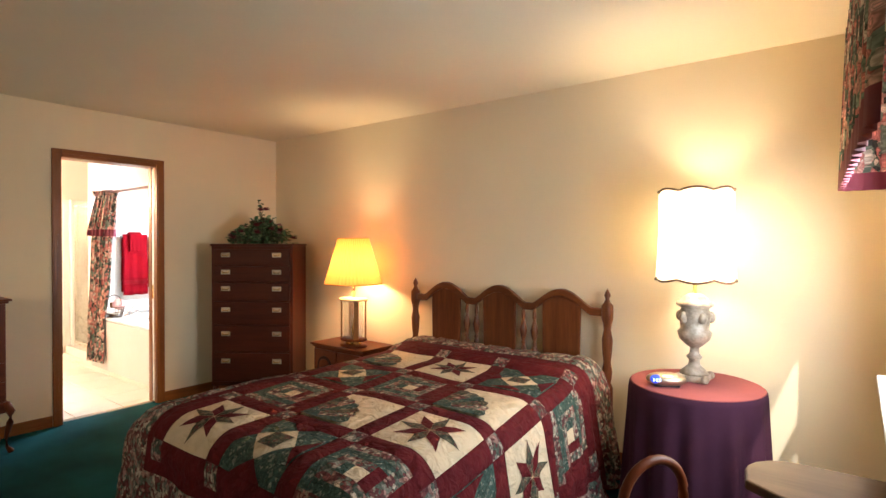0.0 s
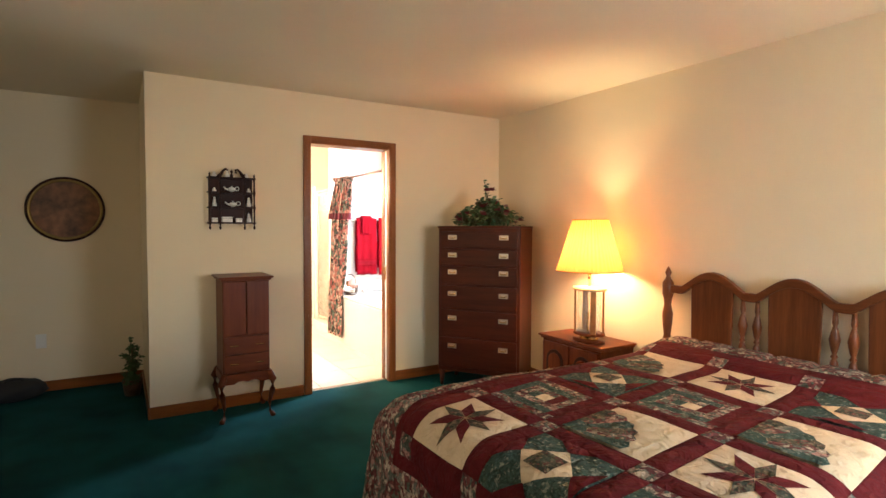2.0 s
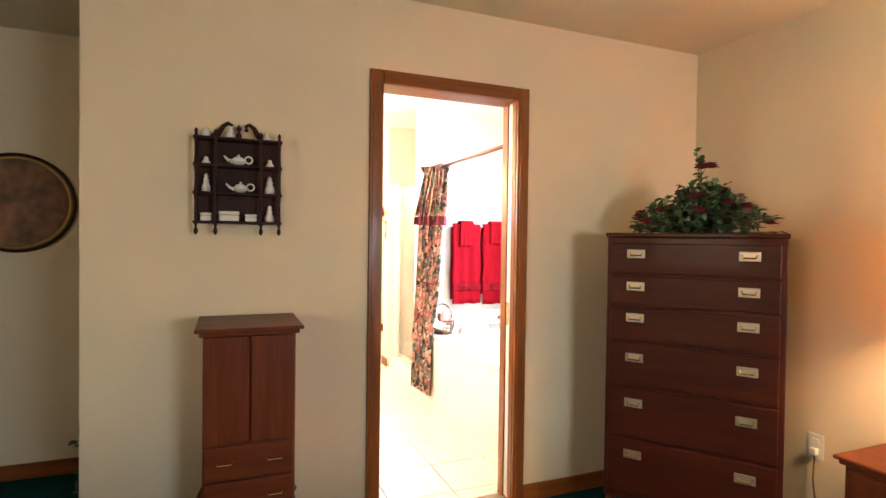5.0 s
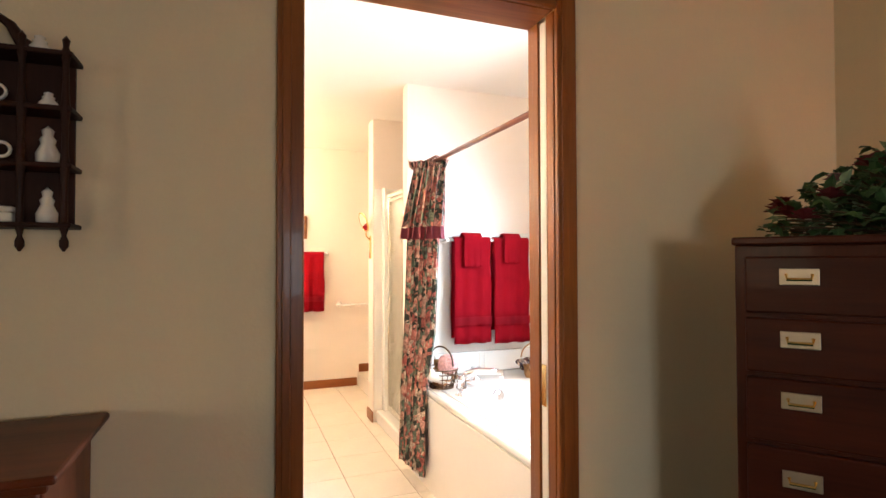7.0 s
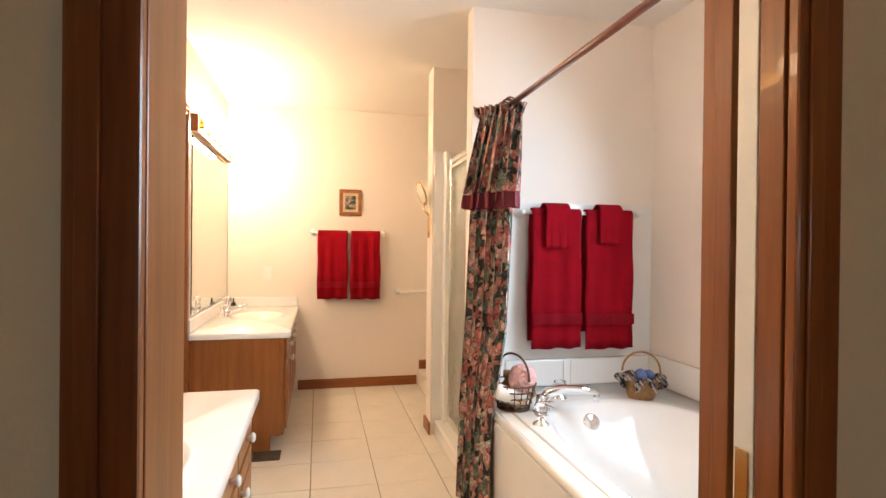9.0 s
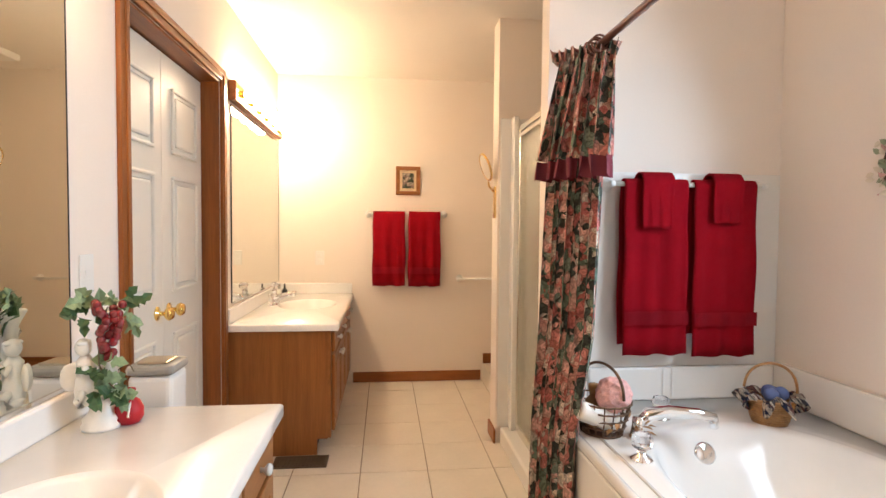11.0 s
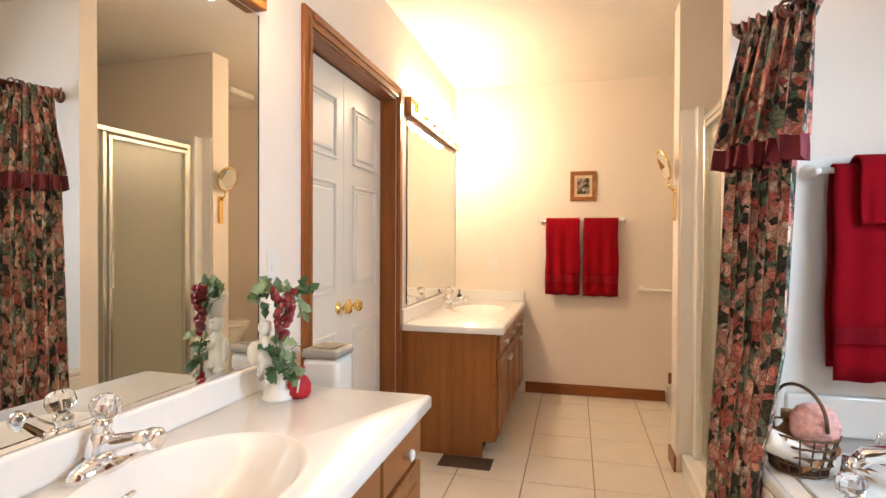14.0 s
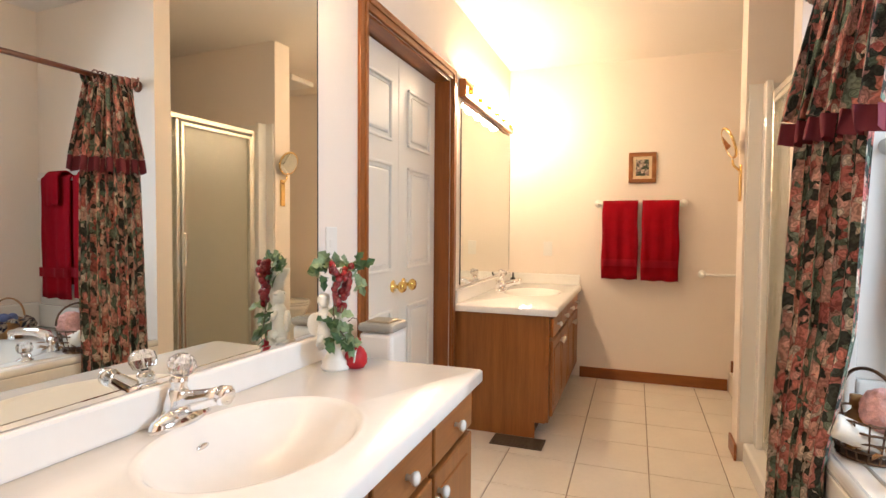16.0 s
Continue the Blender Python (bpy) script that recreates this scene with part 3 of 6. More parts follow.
def bedstead():
    bed = thing("bed", pose(-1.83, 3.16, 0), "double bed with dark cherry spindle headboard", "bed")
    half = 0.785
    post = ((0.030, 0.0), (0.030, 0.32), (0.036, 0.34), (0.036, 0.50), (0.024, 0.53), (0.033, 0.60), (0.022, 0.66), (0.030, 0.72), (0.034, 0.80), (0.022, 0.86), (0.027, 0.90), (0.036, 0.93), (0.036, 1.01), (0.020, 1.03), (0.012, 1.05), (0.021, 1.075), (0.010, 1.10), (0.0, 1.118))
    for x in (-half, half):
        part("bedpost", lathe(post, 20, (x, 0, 0)), M_BEDWOOD, bed, "turned bedpost with finial", True)
    # crest: three arches joined by a lower rail
    xs = np.linspace(-half + 0.03, half - 0.03, 121)
    def top(x):
        k = min(1.0, min(abs(x - c) / 0.205 for c in (-0.475, 0.0, 0.475)))
        return 0.992 + 0.106 * (0.5 + 0.5 * math.cos(math.pi * k)) ** 0.6
    outline = [(x, top(x)) for x in xs] + [(x, top(x) - 0.050) for x in xs[::-1]]
    part("crest_rail", turned(prism(outline, 0.042, bevel=0.006), pose(0, -0.021, 0)), M_BEDWOOD_X, bed, "arched crest rail")
    for c in (-0.475, 0.0, 0.475):
        w0, w1 = 0.135, 0.125
        ol = [(c - w1, 0.45), (c + w1, 0.45), (c + w0, 0.93), (c + w0, 1.005), (c + 0.09, 1.040), (c, 1.065), (c - 0.09, 1.040), (c - w0, 1.005), (c - w0, 0.93)]
        part("splat", turned(prism(ol, 0.022, bevel=0.005), pose(0, -0.010, 0)), M_BEDWOOD, bed, "broad wooden splat")
    spind = ((0.011, 0.0), (0.011, 0.10), (0.018, 0.13), (0.026, 0.18), (0.018, 0.235), (0.010, 0.25), (0.018, 0.262), (0.010, 0.275), (0.018, 0.30), (0.027, 0.35), (0.016, 0.40), (0.010, 0.42), (0.015, 0.44), (0.011, 0.50))
    for c in (-0.2375, 0.2375):
        for o in (-0.042, 0.042):
            part("spindle", lathe(spind, 12, (c + o, 0, 0.45)), M_BEDWOOD, bed, "", True)
    part("lower_rail", box(-half, half, -0.018, 0.018, 0.36, 0.45, 0.006), M_BEDWOOD_X, bed)
    for x in (BX0 + 1.83 + 0.05, BX1 + 1.83 - 0.05):
        part("side_rail", box(x - 0.015, x + 0.015, -2.05, -0.02, 0.20, 0.34, 0.004), M_BEDWOOD, bed)
    for x in (BX0 + 1.9, BX1 + 1.76):
        part("leg", box(x - 0.03, x + 0.03, -2.08, -2.02, 0.0, 0.20, 0.004), M_BEDWOOD, bed)
    part("box_spring", box(BX0 + 1.87, BX1 + 1.79, -2.10, -0.05, 0.20, 0.40, 0.02), M_CREAM, bed)
    part("mattress", box(BX0 + 1.87, BX1 + 1.79, -2.10, -0.05, 0.40, 0.585, 0.04, seg=3), M_CREAM, bed)
    return bed


bedstead()

QSEED = [(random.uniform(-2.6, -1.0), random.uniform(0.9, 3.1), random.uniform(0.08, 0.2), random.uniform(-0.006, 0.010)) for _ in range(40)]


def drape(u, v, lift=0.0):
    """Place of the quilt's point (u, v), which are metres on the cloth laid flat over the bed."""
    r = 0.15
    def side(d):
        # run d past the bend's start -> (outward, downward)
        a = r * math.pi / 2
        if d <= 0:
            return 0.0, 0.0
        if d < a:
            return r * math.sin(d / r), r * (1 - math.cos(d / r))
        return r + (d - a) * 0.10, r + (d - a) * 0.985
    du = max(BX0 + r - 0.03 - u, 0.0) or -max(u - (BX1 - r + 0.10), 0.0)
    ox, dx = side(abs(du))
    dv = max(BY0 + r - v, 0.0)
    oy, dy = side(dv)
    x = min(max(u, BX0 + r - 0.03), BX1 - r + 0.10) - math.copysign(ox, du) if du else u
    y = max(v, BY0 + r) - oy
    z = BTOP - max(dx, dy) - 0.35 * min(dx, dy)
    # pillows under the quilt at the head
    p = max(0.0, min(1.0, (v - 2.60) / 0.22))
    z += 0.055 * p * p * (3 - 2 * p) * (1.0 if dx < 0.05 else max(0.0, 1 - dx * 4))
    z -= 0.05 * max(0.0, (v - 3.02) / 0.1) if v > 3.02 else 0
    for a, b, s, h in QSEED:
        d2 = ((u - a) ** 2 + (v - b) ** 2) / (s * s)
        if d2 < 6:
            z += h * math.exp(-d2)
    # soft folds in the hanging part
    hang = max(dx, dy)
    if hang > 0.12:
        k = (hang - 0.12) * 0.09
        if dx >= dy:
            x -= math.copysign(k * math.sin(v * 19), du) if du else 0
        else:
            y += k * math.sin(u * 17)
    z = max(z, 0.02)
    nx, ny, nz = (0, 0, 1)
    if dx > 0.05 or dy > 0.05:
        t = min(1.0, hang / r)
        if dx >= dy:
            nx, nz = -math.copysign(t, du), 1 - t * 0.9
        else:
            ny, nz = -t, 1 - t * 0.9
        l = math.sqrt(nx * nx + ny * ny + nz * nz)
        nx, ny, nz = nx / l, ny / l, nz / l
    return Vector((x + nx * lift, y + ny * lift, z + nz * lift))


def cloth_piece(poly, puff=0.010, cell=0.028, base=0.004):
    """A patch of the quilt: a polygon on the cloth, cut fine, puffed between its seams and draped."""
    own = bmesh.new()
    own.faces.new([own.verts.new((u, v, 0)) for u, v in poly])
    for ax in (0, 1):
        lo, hi = min(p[ax] for p in poly), max(p[ax] for p in poly)
        n = max(1, int((hi - lo) / cell))
        for i in range(1, n):
            no = Vector((1, 0, 0)) if ax == 0 else Vector((0, 1, 0))
            co = no * (lo + (hi - lo) * i / n)
            bmesh.ops.bisect_plane(own, geom=own.verts[:] + own.edges[:] + own.faces[:], plane_co=co, plane_no=no)
    uvl = own.loops.layers.uv.new("UVMap")
    seg = [(Vector(poly[i]), Vector(poly[(i + 1) % len(poly)])) for i in range(len(poly))]
    for f in own.faces:
        for l in f.loops:
            l[uvl].uv = (l.vert.co.x, l.vert.co.y)
    for v in own.verts:
        p = v.co.xy
        d = 9.0
        for a, b in seg:
            ab = b - a
            t = max(0.0, min(1.0, (p - a).dot(ab) / max(ab.length_squared, 1e-9)))
            d = min(d, (a + ab * t - p).length)
        k = min(1.0, d / 0.035)
        v.co = drape(p.x - 0.115 * (p.y - 2.09), p.y + 0.02, base + puff * (1 - (1 - k) ** 2))
    return own


def quilt():
    q = thing("quilt", pose(0, 0, 0), "patchwork quilt in burgundy, cream, green and floral spread over the bed", "quilt")
    cols = (-2.145, -1.695, -1.245, -0.795)
    rows = (1.125, 1.575, 2.025, 2.475)
    u0, u1, v0, v1 = -2.145 - 0.70, -0.795 + 0.58, 1.125 - 0.78, 3.12
    own = bmesh.new()
    nu, nv = 84, 92
    uvl = own.loops.layers.uv.new("UVMap")
    grid = [[None] * (nv + 1) for _ in range(nu + 1)]
    flat = {}
    for i in range(nu + 1):
        for j in range(nv + 1):
            u, v = u0 + (u1 - u0) * i / nu, v0 + (v1 - v0) * j / nv
            grid[i][j] = own.verts.new(drape(u, v))
            flat[grid[i][j]] = (u, v)
    for i in range(nu):
        for j in range(nv):
            f = own.faces.new((grid[i][j], grid[i + 1][j], grid[i + 1][j + 1], grid[i][j + 1]))
            for l in f.loops:
                l[uvl].uv = flat[l.vert]
    part("backing", own, M_BURG, q, "burgundy quilt ground", True)

    def p(name, poly, mat, puff=0.009):
        part(name, cloth_piece(poly, puff), mat, q, "", True)

    h = 0.178
    kinds = ("SDLF", "LFSD", "DLFS", "FSDL")
    for r, v in enumerate(rows):
        for c, u in enumerate(cols):
            k = kinds[r][c]
            def at(a, b):
                return (u + a * h, v + b * h)
            if k == "S":
                p("star_ground", [at(-1, -1), at(1, -1), at(1, 1), at(-1, 1)], M_CREAM, 0.007)
                for i in range(8):
                    a = spin(i, 8)
                    tip = (0.90 * math.cos(a), 0.90 * math.sin(a))
                    l, rr = a - math.pi / 8, a + math.pi / 8
                    part("star_point", cloth_piece([at(0.02 * math.cos(a), 0.02 * math.sin(a)), at(0.44 * math.cos(l), 0.44 * math.sin(l)), at(*tip), at(0.44 * math.cos(rr), 0.44 * math.sin(rr))], 0.003, base=0.0135), M_BURG if i % 2 else M_QDARK, q, "", True)
            elif k == "D":
                p("block_ground", [at(-1, -1), at(1, -1), at(1, 1), at(-1, 1)], M_QGREEN, 0.006)
                for a in range(4):
                    ca, sa = math.cos(spin(a, 4)), math.sin(spin(a, 4))
                    tri = [(-0.55, -1), (0.55, -1), (0.0, -0.62)]
                    part("triangle", cloth_piece([at(x * ca - y * sa, x * sa + y * ca) for x, y in tri], 0.003, base=0.0125), M_BURG, q, "", True)
                part("diamond", cloth_piece([at(0, -0.66), at(0.66, 0), at(0, 0.66), at(-0.66, 0)], 0.004, base=0.0125), M_CREAM, q, "", True)
                part("diamond_centre", cloth_piece([at(-0.30, -0.30), at(0.30, -0.30), at(0.30, 0.30), at(-0.30, 0.30)], 0.003, base=0.0185), M_QDARK, q, "", True)
            elif k == "L":
                s = 1.0
                mats = (M_QFLORAL, M_QGREEN, M_QFLORAL, M_BURG)
                ring = 0
                while s > 0.30:
                    n = s - 0.27
                    p("log_strip", [at(-s, -s), at(s, -s), at(s, -n), at(-s, -n)], mats[ring % 2 + 0], 0.006)
                    p("log_strip", [at(n, -n), at(s, -n), at(s, s), at(n, s)], (M_BURG, M_QFLORAL, M_BURG)[ring % 3], 0.006)
                    p("log_strip", [at(-s, n), at(n, n), at(n, s), at(-s, s)], (M_QFLORAL, M_QGREEN, M_QFLORAL)[ring % 3], 0.006)
                    p("log_strip", [at(-s, -n), at(-n, -n), at(-n, n), at(-s, n)], (M_QGREEN, M_QFLORAL, M_QGREEN)[ring % 3], 0.006)
                    s, ring = n, ring + 1
                p("log_centre", [at(-s, -s), at(s, -s), at(s, s), at(-s, s)], M_CREAM, 0.006)
            else:
                p("fan_ground", [at(-1, -1), at(1, -1), at(1, 1), at(-1, 1)], M_CREAM, 0.007)
                for i in range(6):
                    a0, a1 = math.radians(15 * i), math.radians(15 * (i + 1))
                    poly = [at(-1 + 0.55 * math.cos(a0), -1 + 0.55 * math.sin(a0)), at(-1 + 1.5 * math.cos(a0), -1 + 1.5 * math.sin(a0)), at(-1 + 1.58 * math.cos((a0 + a1) / 2), -1 + 1.58 * math.sin((a0 + a1) / 2)), at(-1 + 1.5 * math.cos(a1), -1 + 1.5 * math.sin(a1)), at(-1 + 0.55 * math.cos(a1), -1 + 0.55 * math.sin(a1))]
                    part("fan_blade", cloth_piece(poly, 0.003, base=0.0135), (M_QGREEN, M_QFLORAL, M_QDARK)[i % 3], q, "", True)
                hub = [at(-1, -1)] + [at(-1 + 0.55 * math.cos(math.radians(a)), -1 + 0.55 * math.sin(math.radians(a))) for a in (0, 22, 45, 68, 90)]
                part("fan_hub", cloth_piece(hub, 0.003, base=0.0135), M_QGREEN, q, "", True)
    # corner posts of the sashing
    lu = [cols[0] - 0.225] + [c + 0.225 for c in cols]
    lv = [rows[0] - 0.225] + [c + 0.225 for c in rows]
    for u in lu:
        for v in lv:
            s = 0.044
            p("corner_post", [(u - s, v - s), (u + s, v - s), (u + s, v + s), (u - s, v + s)], M_QFLORAL, 0.005)
    # quilted sashing strips between the blocks
    for v in lv:
        for u in cols:
            p("sashing", [(u - 0.178, v - 0.044), (u + 0.178, v - 0.044), (u + 0.178, v + 0.044), (u - 0.178, v + 0.044)], M_BURG, 0.009)
    for u in lu:
        for v in rows:
            p("sashing", [(u - 0.044, v - 0.178), (u + 0.044, v - 0.178), (u + 0.044, v + 0.178), (u - 0.044, v + 0.178)], M_BURG, 0.009)
    # floral border
    b0, b1 = lv[0] - 0.10, lv[0] - 0.40
    n = 12
    for i in range(n):
        a, b = u0 + 0.02 + (u1 - u0 - 0.04) * i / n, u0 + 0.02 + (u1 - u0 - 0.04) * (i + 1) / n
        p("border", [(a, b1), (b, b1), (b, b0), (a, b0)], M_QFLORAL, 0.006)
        p("border", [(a, lv[-1] + 0.13), (b, lv[-1] + 0.13), (b, v1 - 0.06), (a, v1 - 0.06)], M_QFLORAL, 0.012)
    for i in range(10):
        a, b = b0 + (lv[-1] + 0.1 - b0) * i / 10, b0 + (lv[-1] + 0.1 - b0) * (i + 1) / 10
        p("border", [(lu[0] - 0.42, a), (lu[0] - 0.09, a), (lu[0] - 0.09, b), (lu[0] - 0.42, b)], M_QFLORAL, 0.006)
        p("border", [(lu[-1] + 0.09, a), (lu[-1] + 0.34, a), (lu[-1] + 0.34, b), (lu[-1] + 0.09, b)], M_QFLORAL, 0.006)
    return q


quilt()


# chest of drawers across the corner
def chest():
    w, d, h = 0.725, 0.40, 1.382
    c = thing("chest_of_drawers", pose(-4.300, 2.362, 0, 0, 0, 35), "tall dark mahogany chest of six drawers in the corner", "chest")
    part("carcass", box(0, w, 0.018, d, 0.13, h - 0.02, 0.004), M_MAHOG_Z, c)
    part("chest_top", box(-0.006, w + 0.006, 0.0, d + 0.004, h - 0.02, h, 0.005), M_MAHOG, c)
    for x in (0.01, w - 0.05):
        for y in (0.025, d - 0.05):
            b = lathe(((0.014, 0), (0.026, 0.13)), 10, (x + 0.02, y + 0.01, 0))
            part("leg", b, M_MAHOG_Z, c, "", True)
    zs = (1.340, 1.190, 1.045, 0.880, 0.670, 0.430, 0.165)
    for a, b in zip(zs, zs[1:]):
        dr = part("drawer", box(0.022, w - 0.022, 0.002, 0.03, b + 0.006, a - 0.006, 0.005), M_MAHOG, c)
        zc = a - 0.055 if a - b < 0.17 else a - 0.075
        for x in (0.135, w - 0.135):
            p = box(x - 0.040, x + 0.040, -0.003, 0.004, zc - 0.020, zc + 0.020, 0.002)
            part("plate", p, M_PEWTER, dr, "recessed pewter pull plate")
            part("bail", tube([(x - 0.026, -0.004, zc + 0.006), (x - 0.024, -0.010, zc - 0.006), (x + 0.024, -0.010, zc - 0.006), (x + 0.026, -0.004, zc + 0.006)], 0.004, 6), M_BRASS, dr)
    return c


chest()


def foliage(name, m, label, category, n, spread, tall, leafmats, seed, flowers=()):
    """A spray of stems with leaves and blossoms."""
    rnd = random.Random(seed)
    f = thing(name, m, label, category)
    stems, leaves = bmesh.new(), [bmesh.new() for _ in leafmats]
    for i in range(n):
        a, reach = rnd.uniform(0, 2 * math.pi), rnd.uniform(0.0, 1.0) ** 0.6
        ex, ey = spread[0] * reach * math.cos(a), spread[1] * reach * math.sin(a)
        ez = tall(reach, rnd)
        pts = [Vector((ex * t * 0.9 + 0.0, ey * t * 0.9, ez * (1 - (1 - t) ** 2))) for t in (0.0, 0.33, 0.66, 1.0)]
        tube(pts, 0.002, 4, stems)
        for k in range(7):
            t = 0.25 + 0.75 * k / 6
            p = Vector((ex * t * 0.9, ey * t * 0.9, ez * (1 - (1 - t) ** 2)))
            d = Vector((rnd.gauss(0, 1) + ex * 2, rnd.gauss(0, 1) + ey * 2, rnd.gauss(0.1, 0.6)))
            s = rnd.uniform(0.026, 0.055)
            leaf(leaves[rnd.randrange(len(leafmats))], p, d, (rnd.gauss(0, .3), rnd.gauss(0, .3), 1), s, s * 0.8, rnd.random() < 0.5)
    part("stem_spray", stems, M_STEM, f)
    for b, mt in zip(leaves, leafmats):
        part("leaves", b, mt, f)
    for mt, cnt, r in flowers:
        for _ in range(cnt):
            a, reach = rnd.uniform(0, 2 * math.pi), rnd.uniform(0.1, 0.85)
            z = tall(reach, rnd) * 0.85
            own = bmesh.new()
            for i in range(11):
                aa, el = spin(i, 11) * 2.4, 0.25 + 0.9 * (i / 11)
                d = Vector((math.cos(aa) * math.cos(el), math.sin(aa) * math.cos(el), math.sin(el)))
                leaf(own, Vector((spread[0] * reach * math.cos(a), spread[1] * reach * math.sin(a), max(z, 0.01))), d, (0, 0, 1), r, r * 1.0)
            part("blossom", own, mt, f)
    return f


foliage("silk_flower_arrangement", pose(-4.110, 2.747, 1.382, 0, 0, 35), "silk ivy and dark red roses arranged on the chest", "silk flowers", 170, (0.37, 0.17), lambda r, rnd: (0.40 * rnd.uniform(0.5, 1.0) if r < 0.20 else 0.24 * (1 - r) + rnd.uniform(-0.01, 0.06)), (M_LEAF, M_LEAF, M_LEAF, M_LEAFLT), 4, ((M_REDFLOWER, 22, 0.042), (M_PINKFLOWER, 7, 0.030)))


def nightstand():
    n = thing("nightstand", pose(-3.58, 2.87, 0), "dark cherry nightstand with carved arched doors", "nightstand")
    w, d, h = 0.66, 0.37, 0.53
    part("carcass", box(0.03, w - 0.03, 0.03, d, 0.06, h - 0.03, 0.004), M_CHERRY, n)
    b = box(0, w, 0.0, d, h - 0.016, h, 0.006)
    box(0.014, w - 0.014, 0.014, d, h - 0.034, h - 0.016, 0.006, bm=b)
    part("tabletop", b, M_CHERRY_X, n)
    part("plinth", box(0.015, w - 0.015, 0.012, d, 0.0, 0.065, 0.006), M_CHERRY_X, n)
    for x0, x1 in ((0.045, w / 2 - 0.004), (w / 2 + 0.004, w - 0.045)):
        dr = part("door", box(x0, x1, 0.012, 0.032, 0.08, h - 0.05, 0.004), M_CHERRY, n)
        c, hw = (x0 + x1) / 2, (x1 - x0) / 2 - 0.05
        arch = [(c + hw * math.cos(math.radians(a)), 0.34 + hw * math.sin(math.radians(a))) for a in range(0, 181, 15)] + [(c - hw, 0.13), (c + hw, 0.13)]
        inner = [(c + hw * 0.72 * math.cos(math.radians(a)), 0.34 + hw * 0.72 * math.sin(math.radians(a))) for a in range(0, 181, 15)] + [(c - hw * 0.72, 0.155), (c + hw * 0.72, 0.155)]
        part("arch_moulding", turned(prism(arch, 0.008, bevel=0.003), pose(0, 0.005, 0)), M_DARKWOOD, dr)
        part("arch_panel", turned(prism(inner, 0.010, bevel=0.004), pose(0, -0.002, 0)), M_CHERRY, dr)
    part("pull", turned(lathe(((0.022, 0), (0.022, 0.003), (0.012, 0.008), (0.010, 0.016), (0.0, 0.018)), 12), pose(0.13, 0.0, 0.26, 90)), M_BRASS, n, "brass ring pull", True)
    part("pull_ring", tube([(0.13 + 0.022 * math.cos(spin(i, 14)), -0.012, 0.245 + 0.022 * math.sin(spin(i, 14))) for i in range(15)], 0.003, 6), M_BRASS, n)
    return n


nightstand()


M_ROSEBRASS = material("rose_brass", (0.50, 0.26, 0.11), 0.30, 0.85, vary=0.15, scale=20, fine=120, bump=0.05)
M_IVORYCAP = material("ivory_lamp_cap", (0.66, 0.50, 0.28), 0.4, vary=0.1, scale=20, fine=120)


def brass_lamp():
    l = thing("table_lamp", pose(-3.15, 2.985, 0.53), "lit glass and brass table lamp with pleated yellow shade", "lamp")
    part("base", lathe(((0, 0), (0.128, 0), (0.132, 0.008), (0.128, 0.018), (0, 0.018)), 32, squash=(1, 0.72)), M_CHERRY_X, l, "oval wooden foot", True)
    part("collar", lathe(((0.074, 0.018), (0.080, 0.026), (0.072, 0.034), (0.080, 0.044), (0.074, 0.052)), 32, squash=(1, 0.72)), M_BRASS, l, "ribbed brass collar", True)
    part("deck", lathe(((0.130, 0.052), (0.132, 0.060), (0.128, 0.068), (0, 0.068)), 32, squash=(1, 0.72)), M_CHERRY_X, l, "oval wooden deck", True)
    for i in range(4):
        a = spin(i, 4, math.pi / 4 + 0.05)
        part("column", turned(box(-0.020, 0.020, -0.007, 0.007, 0.066, 0.385, 0.004), pose(0.122 * math.cos(a), 0.080 * math.sin(a), 0, 0, 0, math.degrees(a) + 90)), M_ROSEBRASS, l, "flat rose brass column")
    g = part("glass_cylinder", lathe(((0.098, 0.069), (0.098, 0.381), (0.094, 0.381), (0.094, 0.069), (0.098, 0.069)), 28, squash=(1, 0.72), caps=False), M_GLASS, l, "clear glass body", True)
    g.visible_shadow = False
    part("cap", lathe(((0.135, 0.382), (0.140, 0.392), (0.132, 0.402), (0.06, 0.410), (0.0, 0.410)), 32, squash=(1, 0.72)), M_IVORYCAP, l, "ivory oval cap", True)
    for x, y, h in ((0.028, 0.0, 0.24), (-0.022, 0.015, 0.15), (0.008, -0.022, 0.11)):
        b = tube([(x, y, 0.068), (x, y, 0.068 + h)], 0.006, 8)
        for k in range(5):
            leaf(b, (x, y, 0.09 + h * k / 6), (math.cos(k * 2.1), math.sin(k * 2.1), 0.5), (0, 0, 1), 0.035, 0.018)
        part("ornament", b, M_BRASS, l)
    part("socket", tube([(0, 0, 0.405), (0, 0, 0.56)], 0.012, 12), M_BRASS, l, "", True)
    n, own = 96, bmesh.new()
    rings = []
    for z, r in ((0.525, 0.238), (0.900, 0.127)):
        rings.append([own.verts.new(((r + (0.003 if i % 2 else -0.003)) * math.cos(spin(i, n)), (r + (0.003 if i % 2 else -0.003)) * math.sin(spin(i, n)), z)) for i in range(n)])
    for i in range(n):
        own.faces.new((rings[0][i], rings[0][(i + 1) % n], rings[1][(i + 1) % n], rings[1][i]))
    part("shade", own, M_SHADE_Y, l, "pleated yellow cloth shade")
    for z, r in ((0.525, 0.240), (0.900, 0.129)):
        part("shade_rim", tube([(r * math.cos(spin(i, 48)), r * math.sin(spin(i, 48)), z) for i in range(49)], 0.004, 6), M_SHADE_Y, l)
    return l


brass_lamp()


